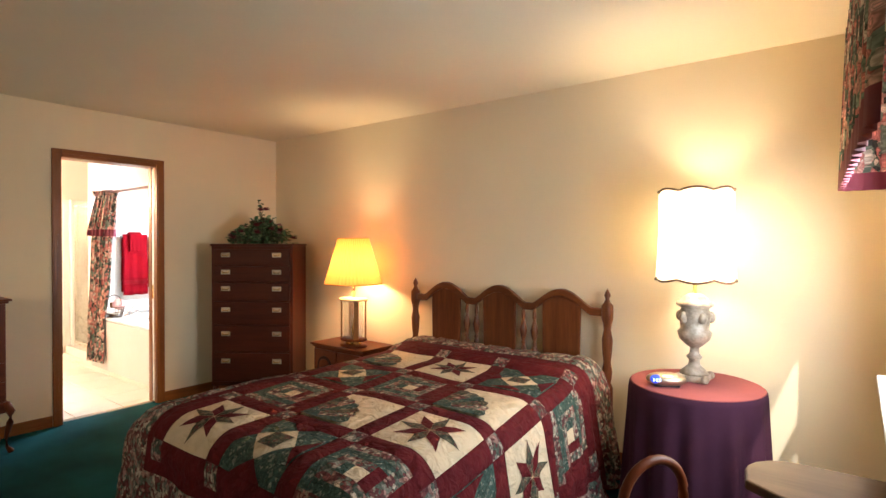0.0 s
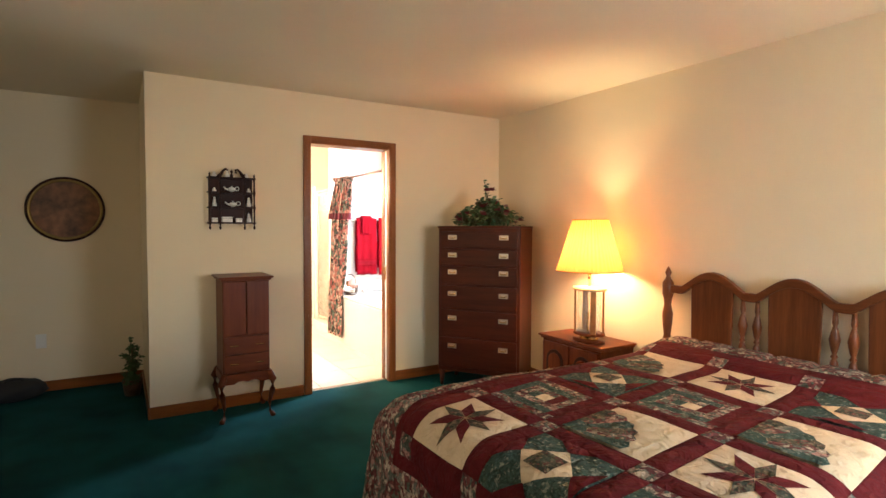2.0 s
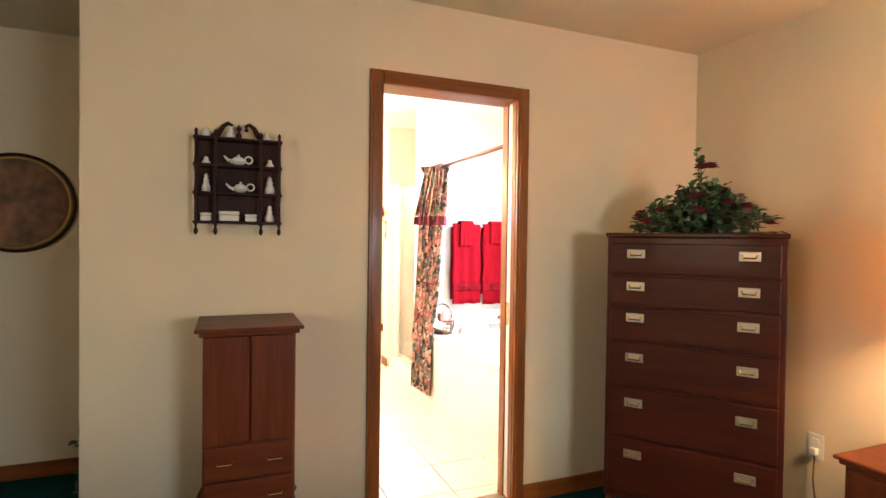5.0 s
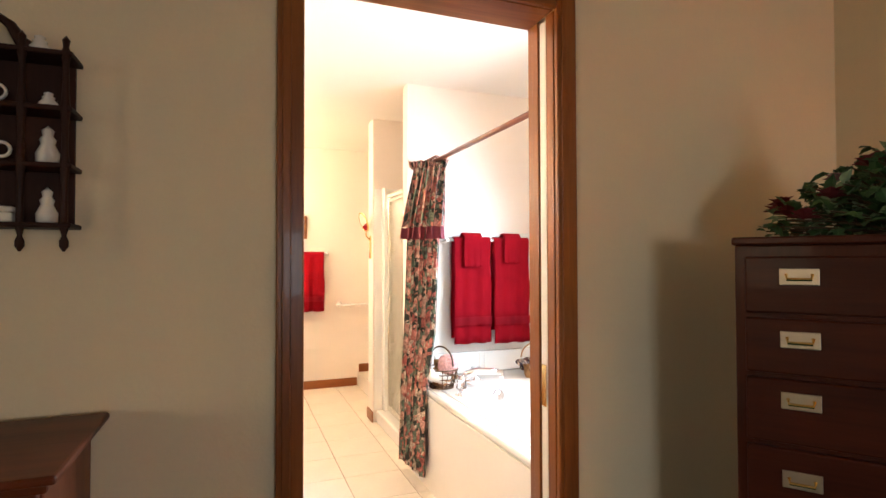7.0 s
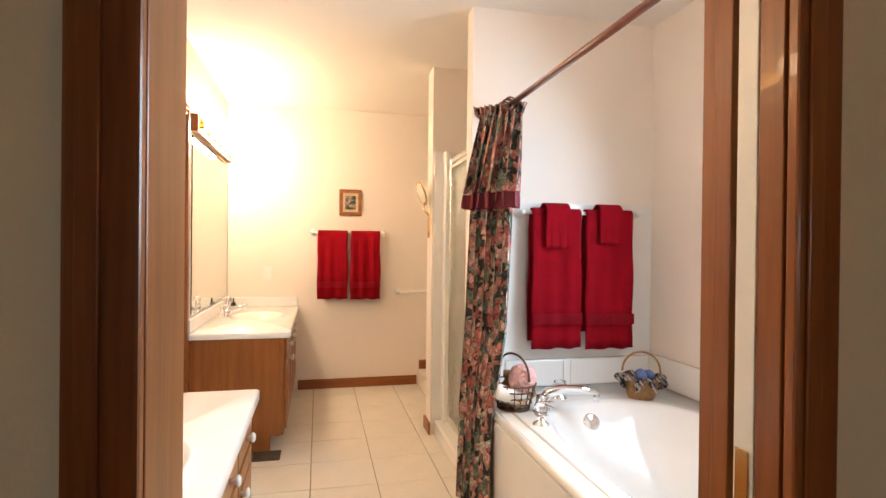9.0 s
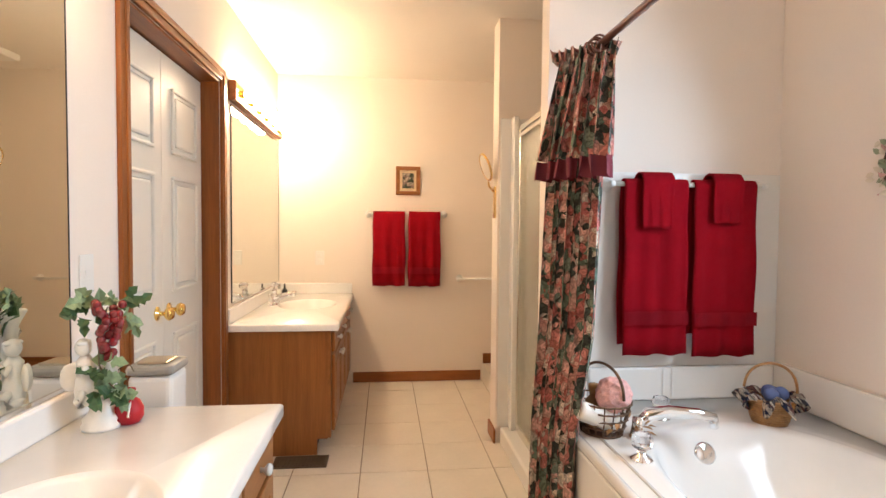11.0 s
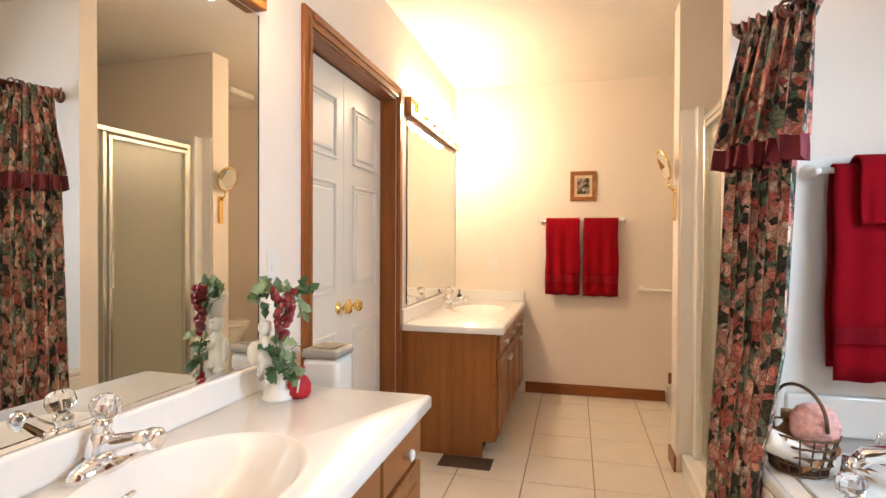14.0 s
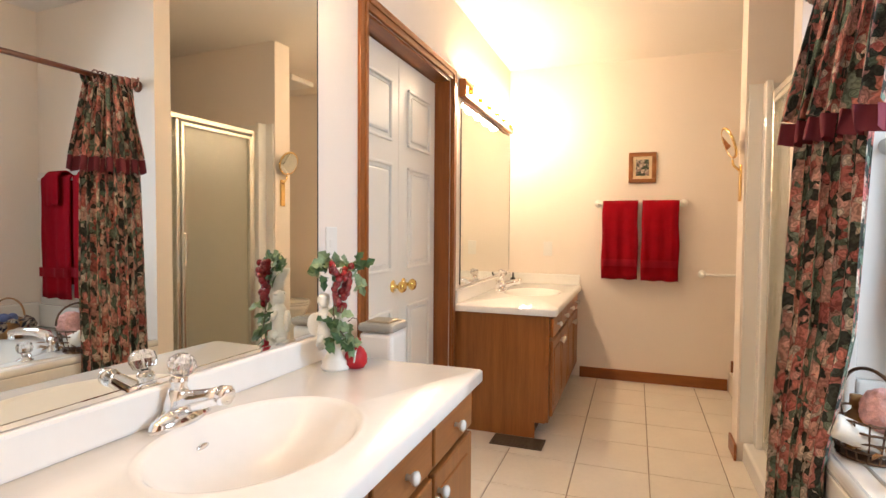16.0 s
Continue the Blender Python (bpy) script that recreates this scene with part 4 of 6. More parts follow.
def round_table():
    t = thing("round_table", pose(-0.48, 2.90, 0), "round bedside table draped in a plum cloth", "table")
    part("tabletop", lathe(((0, 0.641), (0.310, 0.641), (0.313, 0.651), (0.313, 0.666), (0, 0.669)), 48), M_DARKWOOD, t)
    part("pedestal", lathe(((0.16, 0), (0.16, 0.03), (0.05, 0.06), (0.04, 0.641)), 20), M_DARKWOOD, t, "", True)
    c = thing("tablecloth", pose(-0.48, 2.90, 0), "plum floor-length cloth in soft folds over the table", "tablecloth")
    n, own = 144, bmesh.new()
    prof = [(0.316, 0.670), (0.323, 0.663), (0.326, 0.64), (0.328, 0.52), (0.332, 0.36), (0.337, 0.18), (0.342, 0.02)]
    rings = []
    for k, (r, z) in enumerate(prof):
        f = max(0.0, (0.66 - z) / 0.64) * 0.6
        rings.append([own.verts.new(((r + f * 0.042 * (math.sin(a * 13) + 0.5 * math.sin(a * 22 + 1))) * math.cos(a), (r + f * 0.042 * (math.sin(a * 13) + 0.5 * math.sin(a * 22 + 1))) * math.sin(a), z)) for a in (spin(i, n) for i in range(n))])
    for a, b in zip(rings, rings[1:]):
        for i in range(n):
            own.faces.new((a[i], b[i], b[(i + 1) % n], a[(i + 1) % n]))
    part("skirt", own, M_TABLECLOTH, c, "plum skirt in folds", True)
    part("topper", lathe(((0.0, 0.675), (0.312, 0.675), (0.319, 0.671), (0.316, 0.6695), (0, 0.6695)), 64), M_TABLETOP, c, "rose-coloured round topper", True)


round_table()
TT = 0.675


def urn_lamp():
    l = thing("urn_lamp", pose(-0.50, 2.965, TT), "lit ceramic urn lamp with a scalloped ivory shade", "lamp")
    part("foot", box(-0.075, 0.075, -0.075, 0.075, 0.0, 0.035, 0.012), M_ALABASTER, l, "scrolled foot")
    for i in range(4):
        a = spin(i, 4, math.pi / 4)
        part("scroll", ball(0.022, (0.092 * math.cos(a), 0.092 * math.sin(a), 0.022), 10), M_ALABASTER, l, "", True)
    prof = ((0.072, 0.035), (0.055, 0.055), (0.030, 0.075), (0.026, 0.095), (0.040, 0.110), (0.024, 0.125), (0.022, 0.150), (0.045, 0.165), (0.075, 0.190), (0.085, 0.220), (0.070, 0.235), (0.074, 0.27), (0.085, 0.30), (0.066, 0.325), (0.092, 0.340), (0.092, 0.352), (0.070, 0.358), (0.060, 0.375), (0.030, 0.392), (0, 0.394))
    prof = tuple((r, 0.035 + (z - 0.035) * 1.19) for r, z in prof)
    part("urn", lathe(prof, 28), M_ALABASTER, l, "turned ceramic urn in white and brown", True)
    for i in range(5):
        a = spin(i, 5, 0.4)
        part("rosette", ball(0.024, (0.078 * math.cos(a), 0.078 * math.sin(a), 0.335), 8, (1, 1, 1.3)), M_ALABASTER, l, "", True)
    part("stem", tube([(0, 0, 0.45), (0, 0, 0.72)], 0.008, 10), M_BRASS, l, "", True)
    n, own = 96, bmesh.new()
    rows, rings = 14, []
    for k in range(rows + 1):
        t = k / rows
        ring = []
        for i in range(n):
            a = spin(i, n, 0.15)
            flute = abs(math.sin(a * 3.5))
            r = (0.196 + (0.184 - 0.196) * t - 0.008 * math.sin(math.pi * t)) * (0.965 + 0.035 * flute ** 0.5)
            z = 0.540 + 0.450 * t + (0.016 * flute if k == rows else (-0.016 * flute if k == 0 else 0))
            ring.append(own.verts.new((r * math.cos(a), r * math.sin(a), z)))
        rings.append(ring)
    edges = [[v.co.copy() for v in rings[0]], [v.co.copy() for v in rings[-1]]]
    for a, b in zip(rings, rings[1:]):
        for i in range(n):
            own.faces.new((a[i], a[(i + 1) % n], b[(i + 1) % n], b[i]))
    part("shade", own, M_SHADE_W, l, "scalloped ivory fabric shade", True)
    for e in edges:
        part("shade_braid", tube([p for p in e] + [e[0]], 0.006, 6), M_DARKWICKER, l, "dark braid on the shade's edge", True)
    return l


urn_lamp()


def clock_radio():
    c = thing("clock_radio", pose(-0.585, 2.755, TT, 0, 0, 25), "silver oval clock radio with a blue display", "clock")
    part("body", ball(0.085, (0, 0, 0.034), 24, (1.15, 0.72, 0.40)), M_PEWTER, c, "silver plastic body", True)
    part("foot", box(-0.06, 0.06, -0.035, 0.035, 0.0, 0.012, 0.004), M_BLACK, c)
    d = ball(0.036, (-0.052, -0.030, 0.038), 16, (0.85, 0.72, 0.62))
    part("display", d, plain("blue_display", (0.03, 0.06, 0.5), 0.2, 0, 0, 0.8), c, "blue lit display", True)
    for x in (-0.066, -0.052, -0.038):
        part("digit", box(x - 0.004, x + 0.004, -0.058, -0.0545, 0.032, 0.046), plain("digit_glow", (0.4, 0.6, 1.0), 0.3, 0, 0, 1.5), c)


clock_radio()


M_DESK = wood("brown_desk_wood", (0.13, 0.078, 0.045), (0.08, 0.046, 0.026), 0, 0.45, 0.1, spec=0.25)


def desk_and_chair():
    d = thing("desk", pose(0, 0.18, 0), "dark wooden writing desk with a rounded top", "desk")
    own = bmesh.new()
    ol = [(E - 0.02, 1.36), (E - 0.02, 1.74)] + [(0.05 + 0.14 * math.cos(math.radians(a)), 1.60 + 0.14 * math.sin(math.radians(a))) for a in (90, 110, 130, 150, 170, 185)] + [(-0.075, 1.50), (0.02, 1.44)]
    f = own.faces.new([own.verts.new((x, y, 0.685)) for x, y in ol])
    ext = bmesh.ops.extrude_face_region(own, geom=[f])
    for v in ext["geom"]:
        if isinstance(v, bmesh.types.BMVert):
            v.co.z += 0.03
    bmesh.ops.recalc_face_normals(own, faces=own.faces[:])
    bmesh.ops.bevel(own, geom=[e for e in own.edges if abs(e.verts[0].co.z - e.verts[1].co.z) < 1e-6], offset=0.007, segments=2, profile=0.5, affect="EDGES")
    part("desktop", own, M_DESK, d)
    part("pedestal", box(0.06, E - 0.025, 1.47, 1.70, 0.05, 0.685, 0.005), M_DARKWOOD, d)
    part("plinth", box(0.05, E - 0.022, 1.46, 1.71, 0.0, 0.05, 0.005), M_DARKWOOD, d)
    c = thing("chair", pose(-0.27, 1.47, 0, 0, 0, 62), "bentwood chair with an arched back", "chair")
    arch = [(0.115 * math.cos(math.radians(a)), 0.0, 0.675 + 0.115 * math.sin(math.radians(a))) for a in range(0, 181, 12)]
    part("backrest", tube([(0.115, 0.02, 0.44), (0.115, 0.008, 0.56)] + arch + [(-0.115, 0.008, 0.56), (-0.115, 0.02, 0.44)], 0.014, 10), M_CHERRY, c, "arched bentwood back", True)
    part("seat", lathe(((0, 0.425), (0.17, 0.425), (0.178, 0.435), (0.17, 0.45), (0, 0.452)), 32, (0, 0.15, 0)), M_CHERRY, c, "round seat", True)
    for x in (-0.11, 0.11):
        for y in (0.05, 0.26):
            part("leg", tube([(x * 0.9, y, 0.43), (x * 1.15, y + (0.03 if y > 0.1 else -0.03), 0.0)], 0.013, 8), M_CHERRY, c, "", True)


desk_and_chair()


def valance():
    v = thing("valance", pose(E, 0, 0), "dark floral window valance with a burgundy band", "curtain")
    for name, z0, z1, mat in (("cloth", 1.70, 2.28, M_CURTAIN), ("band", 1.625, 1.70, M_CURTAIN_TRIM)):
        own, n = bmesh.new(), 70
        uvl = own.loops.layers.uv.new("UVMap")
        # the pleated face, and the return to the wall with folds of its own
        plan = [(-0.085 - 0.05 * (y - 1.2) - 0.013 * math.sin(y * 62), y, 0.0) for y in np.linspace(1.20, 2.80, n)]
        plan += [(-0.165 + 0.16 * k / 9, 2.80 + 0.010 * math.sin(k * 2.1), 1.0) for k in range(1, 10)]
        rows = []
        for z in np.linspace(z0, z1, 8):
            flare = 0.03 * (2.28 - z)
            rows.append([own.verts.new((x - flare * (1 - q * (x + 0.165) / 0.16), y + 0.02 * q * (2.28 - z), z)) for x, y, q in plan])
        for a, b in zip(rows, rows[1:]):
            for i in range(len(plan) - 1):
                f = own.faces.new((a[i], a[i + 1], b[i + 1], b[i]))
                for l in f.loops:
                    l[uvl].uv = (1.3 * (l.vert.co.y + l.vert.co.x), l.vert.co.z)
        part(name, own, mat, v, "", True)
    part("rod", tube([(-0.055, 1.18, 2.26), (-0.055, 2.78, 2.26)], 0.010, 8), M_WHITE, v)


valance()


def jewellery_armoire():
    a = thing("jewellery_armoire", pose(-4.26, 0.775, 0, 0, 0, 90), "cherry jewellery armoire on cabriole legs against the wall", "armoire")
    # local: x across, y back from the front
    hw, d = 0.158, 0.30
    part("body", box(-hw, hw, 0.018, d, 0.335, 0.99, 0.004), M_CHERRY, a)
    b = box(-hw - 0.026, hw + 0.026, -0.022, d + 0.03, 1.004, 1.018, 0.005)
    box(-hw - 0.012, hw + 0.012, -0.008, d + 0.015, 0.988, 1.004, 0.005, bm=b)
    part("lid", b, M_CHERRY_X, a, "overhanging hinged lid")
    for x0, x1 in ((-hw + 0.004, -0.002), (0.002, hw - 0.004)):
        part("door", box(x0, x1, 0.004, 0.022, 0.605, 0.985, 0.004), M_CHERRY, a)
    for z0, z1 in ((0.475, 0.595), (0.345, 0.468)):
        dr = part("drawer", box(-hw + 0.006, hw - 0.006, 0.004, 0.022, z0, z1, 0.004), M_CHERRY_X, a)
        for x in (-0.085, 0.085):
            part("pull", tube([(x - 0.028, 0.002, (z0 + z1) / 2 + 0.006), (x - 0.024, -0.010, (z0 + z1) / 2), (x + 0.024, -0.010, (z0 + z1) / 2), (x + 0.028, 0.002, (z0 + z1) / 2 + 0.006)], 0.003, 6), M_BRASS, dr)
    ol = [(-hw - 0.012, 0.335), (hw + 0.012, 0.335), (hw + 0.012, 0.265), (0.09, 0.262), (0.05, 0.285), (0, 0.272), (-0.05, 0.285), (-0.09, 0.262), (-hw - 0.012, 0.265)]
    part("apron", turned(prism(ol, 0.016, bevel=0.003), pose(0, -0.002, 0)), M_CHERRY_X, a, "scalloped apron")
    part("stand", box(-hw - 0.012, hw + 0.012, 0.014, d + 0.01, 0.275, 0.335, 0.004), M_CHERRY, a)
    for sx in (-1, 1):
        for y, s in ((0.012, -1), (d - 0.012, 1)):
            x = sx * (hw - 0.005)
            pts = [(x, y, 0.33), (x + sx * 0.022, y + s * 0.022, 0.27), (x + sx * 0.018, y + s * 0.018, 0.20), (x, y, 0.10), (x + sx * 0.004, y + s * 0.004, 0.035), (x + sx * 0.020, y + s * 0.020, 0.012), (x + sx * 0.024, y + s * 0.024, 0.0)]
            part("cabriole_leg", tube(pts, [0.022, 0.026, 0.020, 0.012, 0.011, 0.019, 0.015], 10), M_CHERRY, a, "curved cabriole leg", True)
    return a


jewellery_armoire()


def curio_shelf():
    s = thing("curio_shelf", pose(W, 0.735, 1.375, 0, 0, 90), "dark wooden wall curio shelf with turned spindles", "shelf")
    hw, h, d = 0.155, 0.36, 0.085
    part("back", box(-hw, hw, -0.010, -0.002, 0.02, h, 0.001), M_DARKWOOD, s)
    for z in (0.02, 0.135, 0.245, 0.352):
        b = box(-hw - 0.012, hw + 0.012, -d, -0.003, z - 0.005, z + 0.005, 0.003)
        part("shelf_board", b, M_DARKWOOD, s)
    prof = ((0.002, -0.030), (0.008, -0.020), (0.008, -0.010), (0.004, 0.0), (0.007, 0.012), (0.006, 0.10), (0.009, 0.135), (0.006, 0.17), (0.006, 0.21), (0.009, 0.245), (0.006, 0.28), (0.006, 0.33), (0.009, 0.352), (0.005, 0.365), (0.007, 0.378), (0.0, 0.388))
    for x in (-hw, -0.085, 0.085, hw):
        part("spindle", lathe(prof, 10, (x, -d + 0.008, 0)), M_DARKWOOD, s, "", True)
    for sg in (-1, 1):
        pts = [(sg * 0.10, -0.05, 0.355), (sg * 0.075, -0.05, 0.375), (sg * 0.058, -0.05, 0.405), (sg * 0.040, -0.05, 0.418), (sg * 0.026, -0.05, 0.410), (sg * 0.026, -0.05, 0.396), (sg * 0.036, -0.05, 0.394)]
        part("scroll", tube(pts, [0.014, 0.012, 0.009, 0.008, 0.008, 0.008, 0.007], 8), M_DARKWOOD, s, "scrolled pediment", True)
    part("finial", lathe(((0.010, 0.357), (0.012, 0.372), (0.006, 0.385), (0.011, 0.40), (0.0, 0.418)), 10, (0, -0.05, 0)), M_DARKWOOD, s, "", True)

    def teapot(x, z):
        t = thing("china_teapot", pose(W + 0.048, 0.735 + x, 1.375 + z + 0.006, 0, 0, 90), "small white china teapot on the curio shelf", "teapot", "curio china")
        part("pot", lathe(((0.014, 0), (0.026, 0.012), (0.030, 0.020), (0.018, 0.032), (0.006, 0.036), (0.005, 0.042), (0, 0.046)), 16), M_PORC, t, "", True)
        part("spout", tube([(-0.022, 0, 0.014), (-0.042, 0, 0.022), (-0.055, 0, 0.036)], [0.009, 0.006, 0.004], 8), M_PORC, t, "", True)
        part("handle", tube([(0.038 + 0.014 * math.cos(spin(i, 12)), 0, 0.024 + 0.014 * math.sin(spin(i, 12))) for i in range(13)], 0.0035, 6), M_PORC, t, "", True)

    teapot(0.0, 0.245)
    teapot(0.008, 0.135)

    def figurine(x, z, hgt, r, nm, lb):
        b = lathe(((r, 0), (r * 1.05, hgt * 0.25), (r * 0.6, hgt * 0.5), (r * 0.72, hgt * 0.62), (r * 0.45, hgt * 0.72), (r * 0.55, hgt * 0.86), (0, hgt)), 12)
        ob = solid(nm, b, M_PORC, lb, "ornament", "", True, pose(W + 0.050, 0.735 + x, 1.375 + z + 0.006))
        ob["group"] = "curio china"

    for x, z, hgt, r in ((-0.12, 0.135, 0.075, 0.016), (0.12, 0.135, 0.075, 0.020), (0.12, 0.02, 0.07, 0.018), (-0.12, 0.245, 0.030, 0.016), (0.12, 0.245, 0.032, 0.016), (-0.03, 0.352, 0.05, 0.018), (0.105, 0.352, 0.035, 0.018), (-0.12, 0.352, 0.04, 0.018)):
        figurine(x, z, hgt, r, "china_figurine", "small white china figurine on the curio shelf")

    def china_box(x, z, w, hgt):
        t = thing("china_box", pose(W + 0.05, 0.735 + x, 1.375 + z + 0.006), "small white lidded china box on the curio shelf", "ornament", "curio china")
        part("base", box(-0.018, 0.018, -w / 2, w / 2, 0, hgt * 0.6, 0.004), M_PORC, t)
        part("lid", box(-0.019, 0.019, -w / 2 - 0.002, w / 2 + 0.002, hgt * 0.62, hgt, 0.006), M_PORC, t)

    china_box(-0.035, 0.02, 0.075, 0.040)
    china_box(0.048, 0.02, 0.045, 0.030)
    china_box(-0.12, 0.02, 0.040, 0.032)


curio_shelf()


def oval_picture():
    p = thing("oval_picture", pose(RW, -0.36, 1.505, 0, 0, 90), "round dark gilt framed picture hanging in the recess", "picture")
    a, b = 0.275, 0.268
    prof = ((0.86, 0.0), (0.86, 0.010), (0.90, 0.022), (0.94, 0.014), (0.965, 0.028), (1.0, 0.022), (1.0, 0.0))
    for lo, hi, mat, lb in ((0, 3, M_GOLD, "gilt inner rim"), (3, 6, M_DARKWOOD, "dark outer moulding")):
        own, n = bmesh.new(), 56
        rings = [[own.verts.new((a * r * math.cos(spin(i, n)), -y, b * r * math.sin(spin(i, n)))) for i in range(n)] for r, y in prof[lo:hi + 1]]
        for r1, r2 in zip(rings, rings[1:]):
            for i in range(n):
                own.faces.new((r1[i], r1[(i + 1) % n], r2[(i + 1) % n], r2[i]))
        part("frame", own, plain("old_gilt", (0.36, 0.24, 0.09), 0.35, 0.9) if mat is M_GOLD else mat, p, lb, True)
    own, n = bmesh.new(), 56
    own.faces.new([own.verts.new((a * 0.87 * math.cos(spin(i, n)), -0.008, b * 0.87 * math.sin(spin(i, n)))) for i in range(n)])
    canvas = material("dark_oil_painting", (0.34, 0.14, 0.06), 0.5, second=(0.012, 0.008, 0.007), scale=6, fine=20, bump=0.1)
    part("canvas", own, canvas, p, "dark brown painted scene")


oval_picture()


def wall_plate(name, m, label, toggles=1, slots=False):
    p = thing(name, m, label, "outlet" if slots else "switch")
    part("plate", box(-0.036, 0.036, -0.005, 0, -0.058, 0.058, 0.003), M_WHITE, p)
    for z in ((-0.022, 0.022) if slots else (0.0,)):
        part("socket" if slots else "toggle", box(-0.015, 0.015, -0.008, -0.004, z - 0.014, z + 0.014, 0.002), M_WHITE, p)
    return p


wall_plate("outlet", pose(-3.88, N, 0.40), "white wall outlet with a plug behind the nightstand", slots=True)
wall_plate("outlet", pose(RW, -0.55, 0.42, 0, 0, 90), "cream wall outlet low in the recess", slots=True)
cable = tube([(-3.88, N - 0.012, 0.37), (-3.88, N - 0.02, 0.25), (-3.86, N - 0.02, 0.10), (-3.68, N - 0.02, 0.02)], 0.004, 6)
solid("lamp_cord", cable, M_DARKWICKER, "brown lamp cord hanging from the outlet", "cord", "", True)
solid("plug", box(-3.895, -3.865, N - 0.030, N - 0.008, 0.362, 0.395, 0.004), M_WHITE, "white plug in the outlet", "plug")

foliage("potted_ivy", pose(-5.32, 0.085, 0.13), "dark green trailing plant in a basket on the carpet", "plant", 40, (0.16, 0.085), lambda r, rnd: rnd.uniform(-0.06, 0.34) * (1.15 - 0.5 * r), (M_LEAF, M_LEAF), 9)
solid("plant_basket", lathe(((0.055, 0), (0.075, 0.13), (0.071, 0.13), (0.058, 0.11), (0.0, 0.11)), 20), M_DARKWICKER, "brown woven basket holding the ivy", "basket", "", True, pose(-5.32, 0.085, 0))


def dark_bag():
    b = thing("soft_bag", pose(-5.60, -0.70, 0), "small black soft bag lying on the carpet", "bag")
    own = bmesh.new()
    bmesh.ops.create_icosphere(own, subdivisions=3, radius=1)
    for v in own.verts:
        n = noise.noise(v.co * 2.0) * 0.16
        v.co = Vector((v.co.x * 0.13 * (1 + n), v.co.y * 0.20 * (1 + n), max(0.0, 0.085 + v.co.z * 0.09 * (1 + n))))
    part("body", own, M_BLACK, b, "", True)
    part("handle", tube([(0.05, -0.08, 0.13), (0.06, -0.04, 0.18), (0.06, 0.04, 0.18), (0.05, 0.08, 0.13)], 0.009, 8), M_BLACK, b, "", True)


dark_bag()


def dresser():
    """Low dresser whose drawers face north, its west end free."""
    x0, x1, y0, y1, h = -3.63, -2.38, -1.02, -0.56, 0.80
    d = thing("dresser", pose(0, 0, 0), "low dark reddish wood dresser with a lamplit top", "dresser")
    part("carcass", box(x0, x1, y0, y1, 0.07, h - 0.025, 0.004), M_DARKWOOD, d)
    part("plinth", box(x0 + 0.02, x1 - 0.02, y0 + 0.02, y1 - 0.03, 0.0, 0.07, 0.003), M_DARKWOOD, d)
    # redder, lighter wood puts the orange lamplight into the top's colour
    part("dresser_top", box(x0 - 0.03, x1 + 0.03, y0, y1 + 0.03, h - 0.025, h, 0.008), M_CHERRY_X, d, "polished top, reddened and lightened for the lamplight on it")
    for k in range(2):
        a, b = x0 + 0.02 + k * 0.61, x0 + 0.62 + k * 0.61
        for z0, z1 in ((0.09, 0.31), (0.32, 0.54), (0.55, 0.765)):
            dr = part("drawer", box(a, b, y1 - 0.002, y1 + 0.016, z0, z1, 0.005), M_DARKWOOD, d)
            for x in (a + 0.14, b - 0.14):
                part("pull", tube([(x - 0.04, y1 + 0.015, (z0 + z1) / 2 + 0.01), (x - 0.034, y1 + 0.032, (z0 + z1) / 2 - 0.006), (x + 0.034, y1 + 0.032, (z0 + z1) / 2 - 0.006), (x + 0.04, y1 + 0.015, (z0 + z1) / 2 + 0.01)], 0.004, 6), M_BRASS, dr, "", True)


dresser()

# ---- bathroom things ----
VZ = 0.741      # counter height


def slab_with_bowl(x0, x1, y0, y1, z, cx, cy, ra, rb, power=2.0):
    """Counter slab from z - 0.038 to z with an oval basin let into it, as one cast piece."""
    own = bmesh.new()
    n = 48
    def edge(a):
        dx, dy = math.cos(a), math.sin(a)
        k = min(((x1 - cx) / dx if dx > 0 else (x0 - cx) / dx) if abs(dx) > 1e-6 else 9, ((y1 - cy) / dy if dy > 0 else (y0 - cy) / dy) if abs(dy) > 1e-6 else 9)
        return cx + dx * k, cy + dy * k
    angles = sorted([spin(i, n) for i in range(n)] + [math.atan2(b - cy, a - cx) % (2 * math.pi) for a in (x0, x1) for b in (y0, y1)])
    rings = []
    rings.append([own.verts.new((*edge(a), z - 0.038)) for a in angles])
    rings.append([own.verts.new((*edge(a), z - 0.008)) for a in angles])
    def inset(a, d):
        x, y = edge(a)
        return min(max(x, x0 + d), x1 - d), min(max(y, y0 + d), y1 - d)
    rings.append([own.verts.new((*inset(a, 0.008), z)) for a in angles])
    for s, dz in ((1.03, 0.0), (0.985, 0.004), (0.95, 0.005), (0.90, -0.006), (0.80, -0.042), (0.66, -0.076), (0.42, -0.112), (0.10, -0.128)):
        k = [(abs(math.cos(a)) ** power + abs(math.sin(a)) ** power) ** (-1 / power) for a in angles]
        rings.append([own.verts.new((cx + ra * s * math.cos(a) * q, cy + rb * s * math.sin(a) * q, z + dz)) for a, q in zip(angles, k)])
    for a, b in zip(rings, rings[1:]):
        for i in range(len(angles)):
            j = (i + 1) % len(angles)
            own.faces.new((a[i], a[j], b[j], b[i]))
    own.faces.new(rings[-1])
    bmesh.ops.recalc_face_normals(own, faces=own.faces[:])
    return own


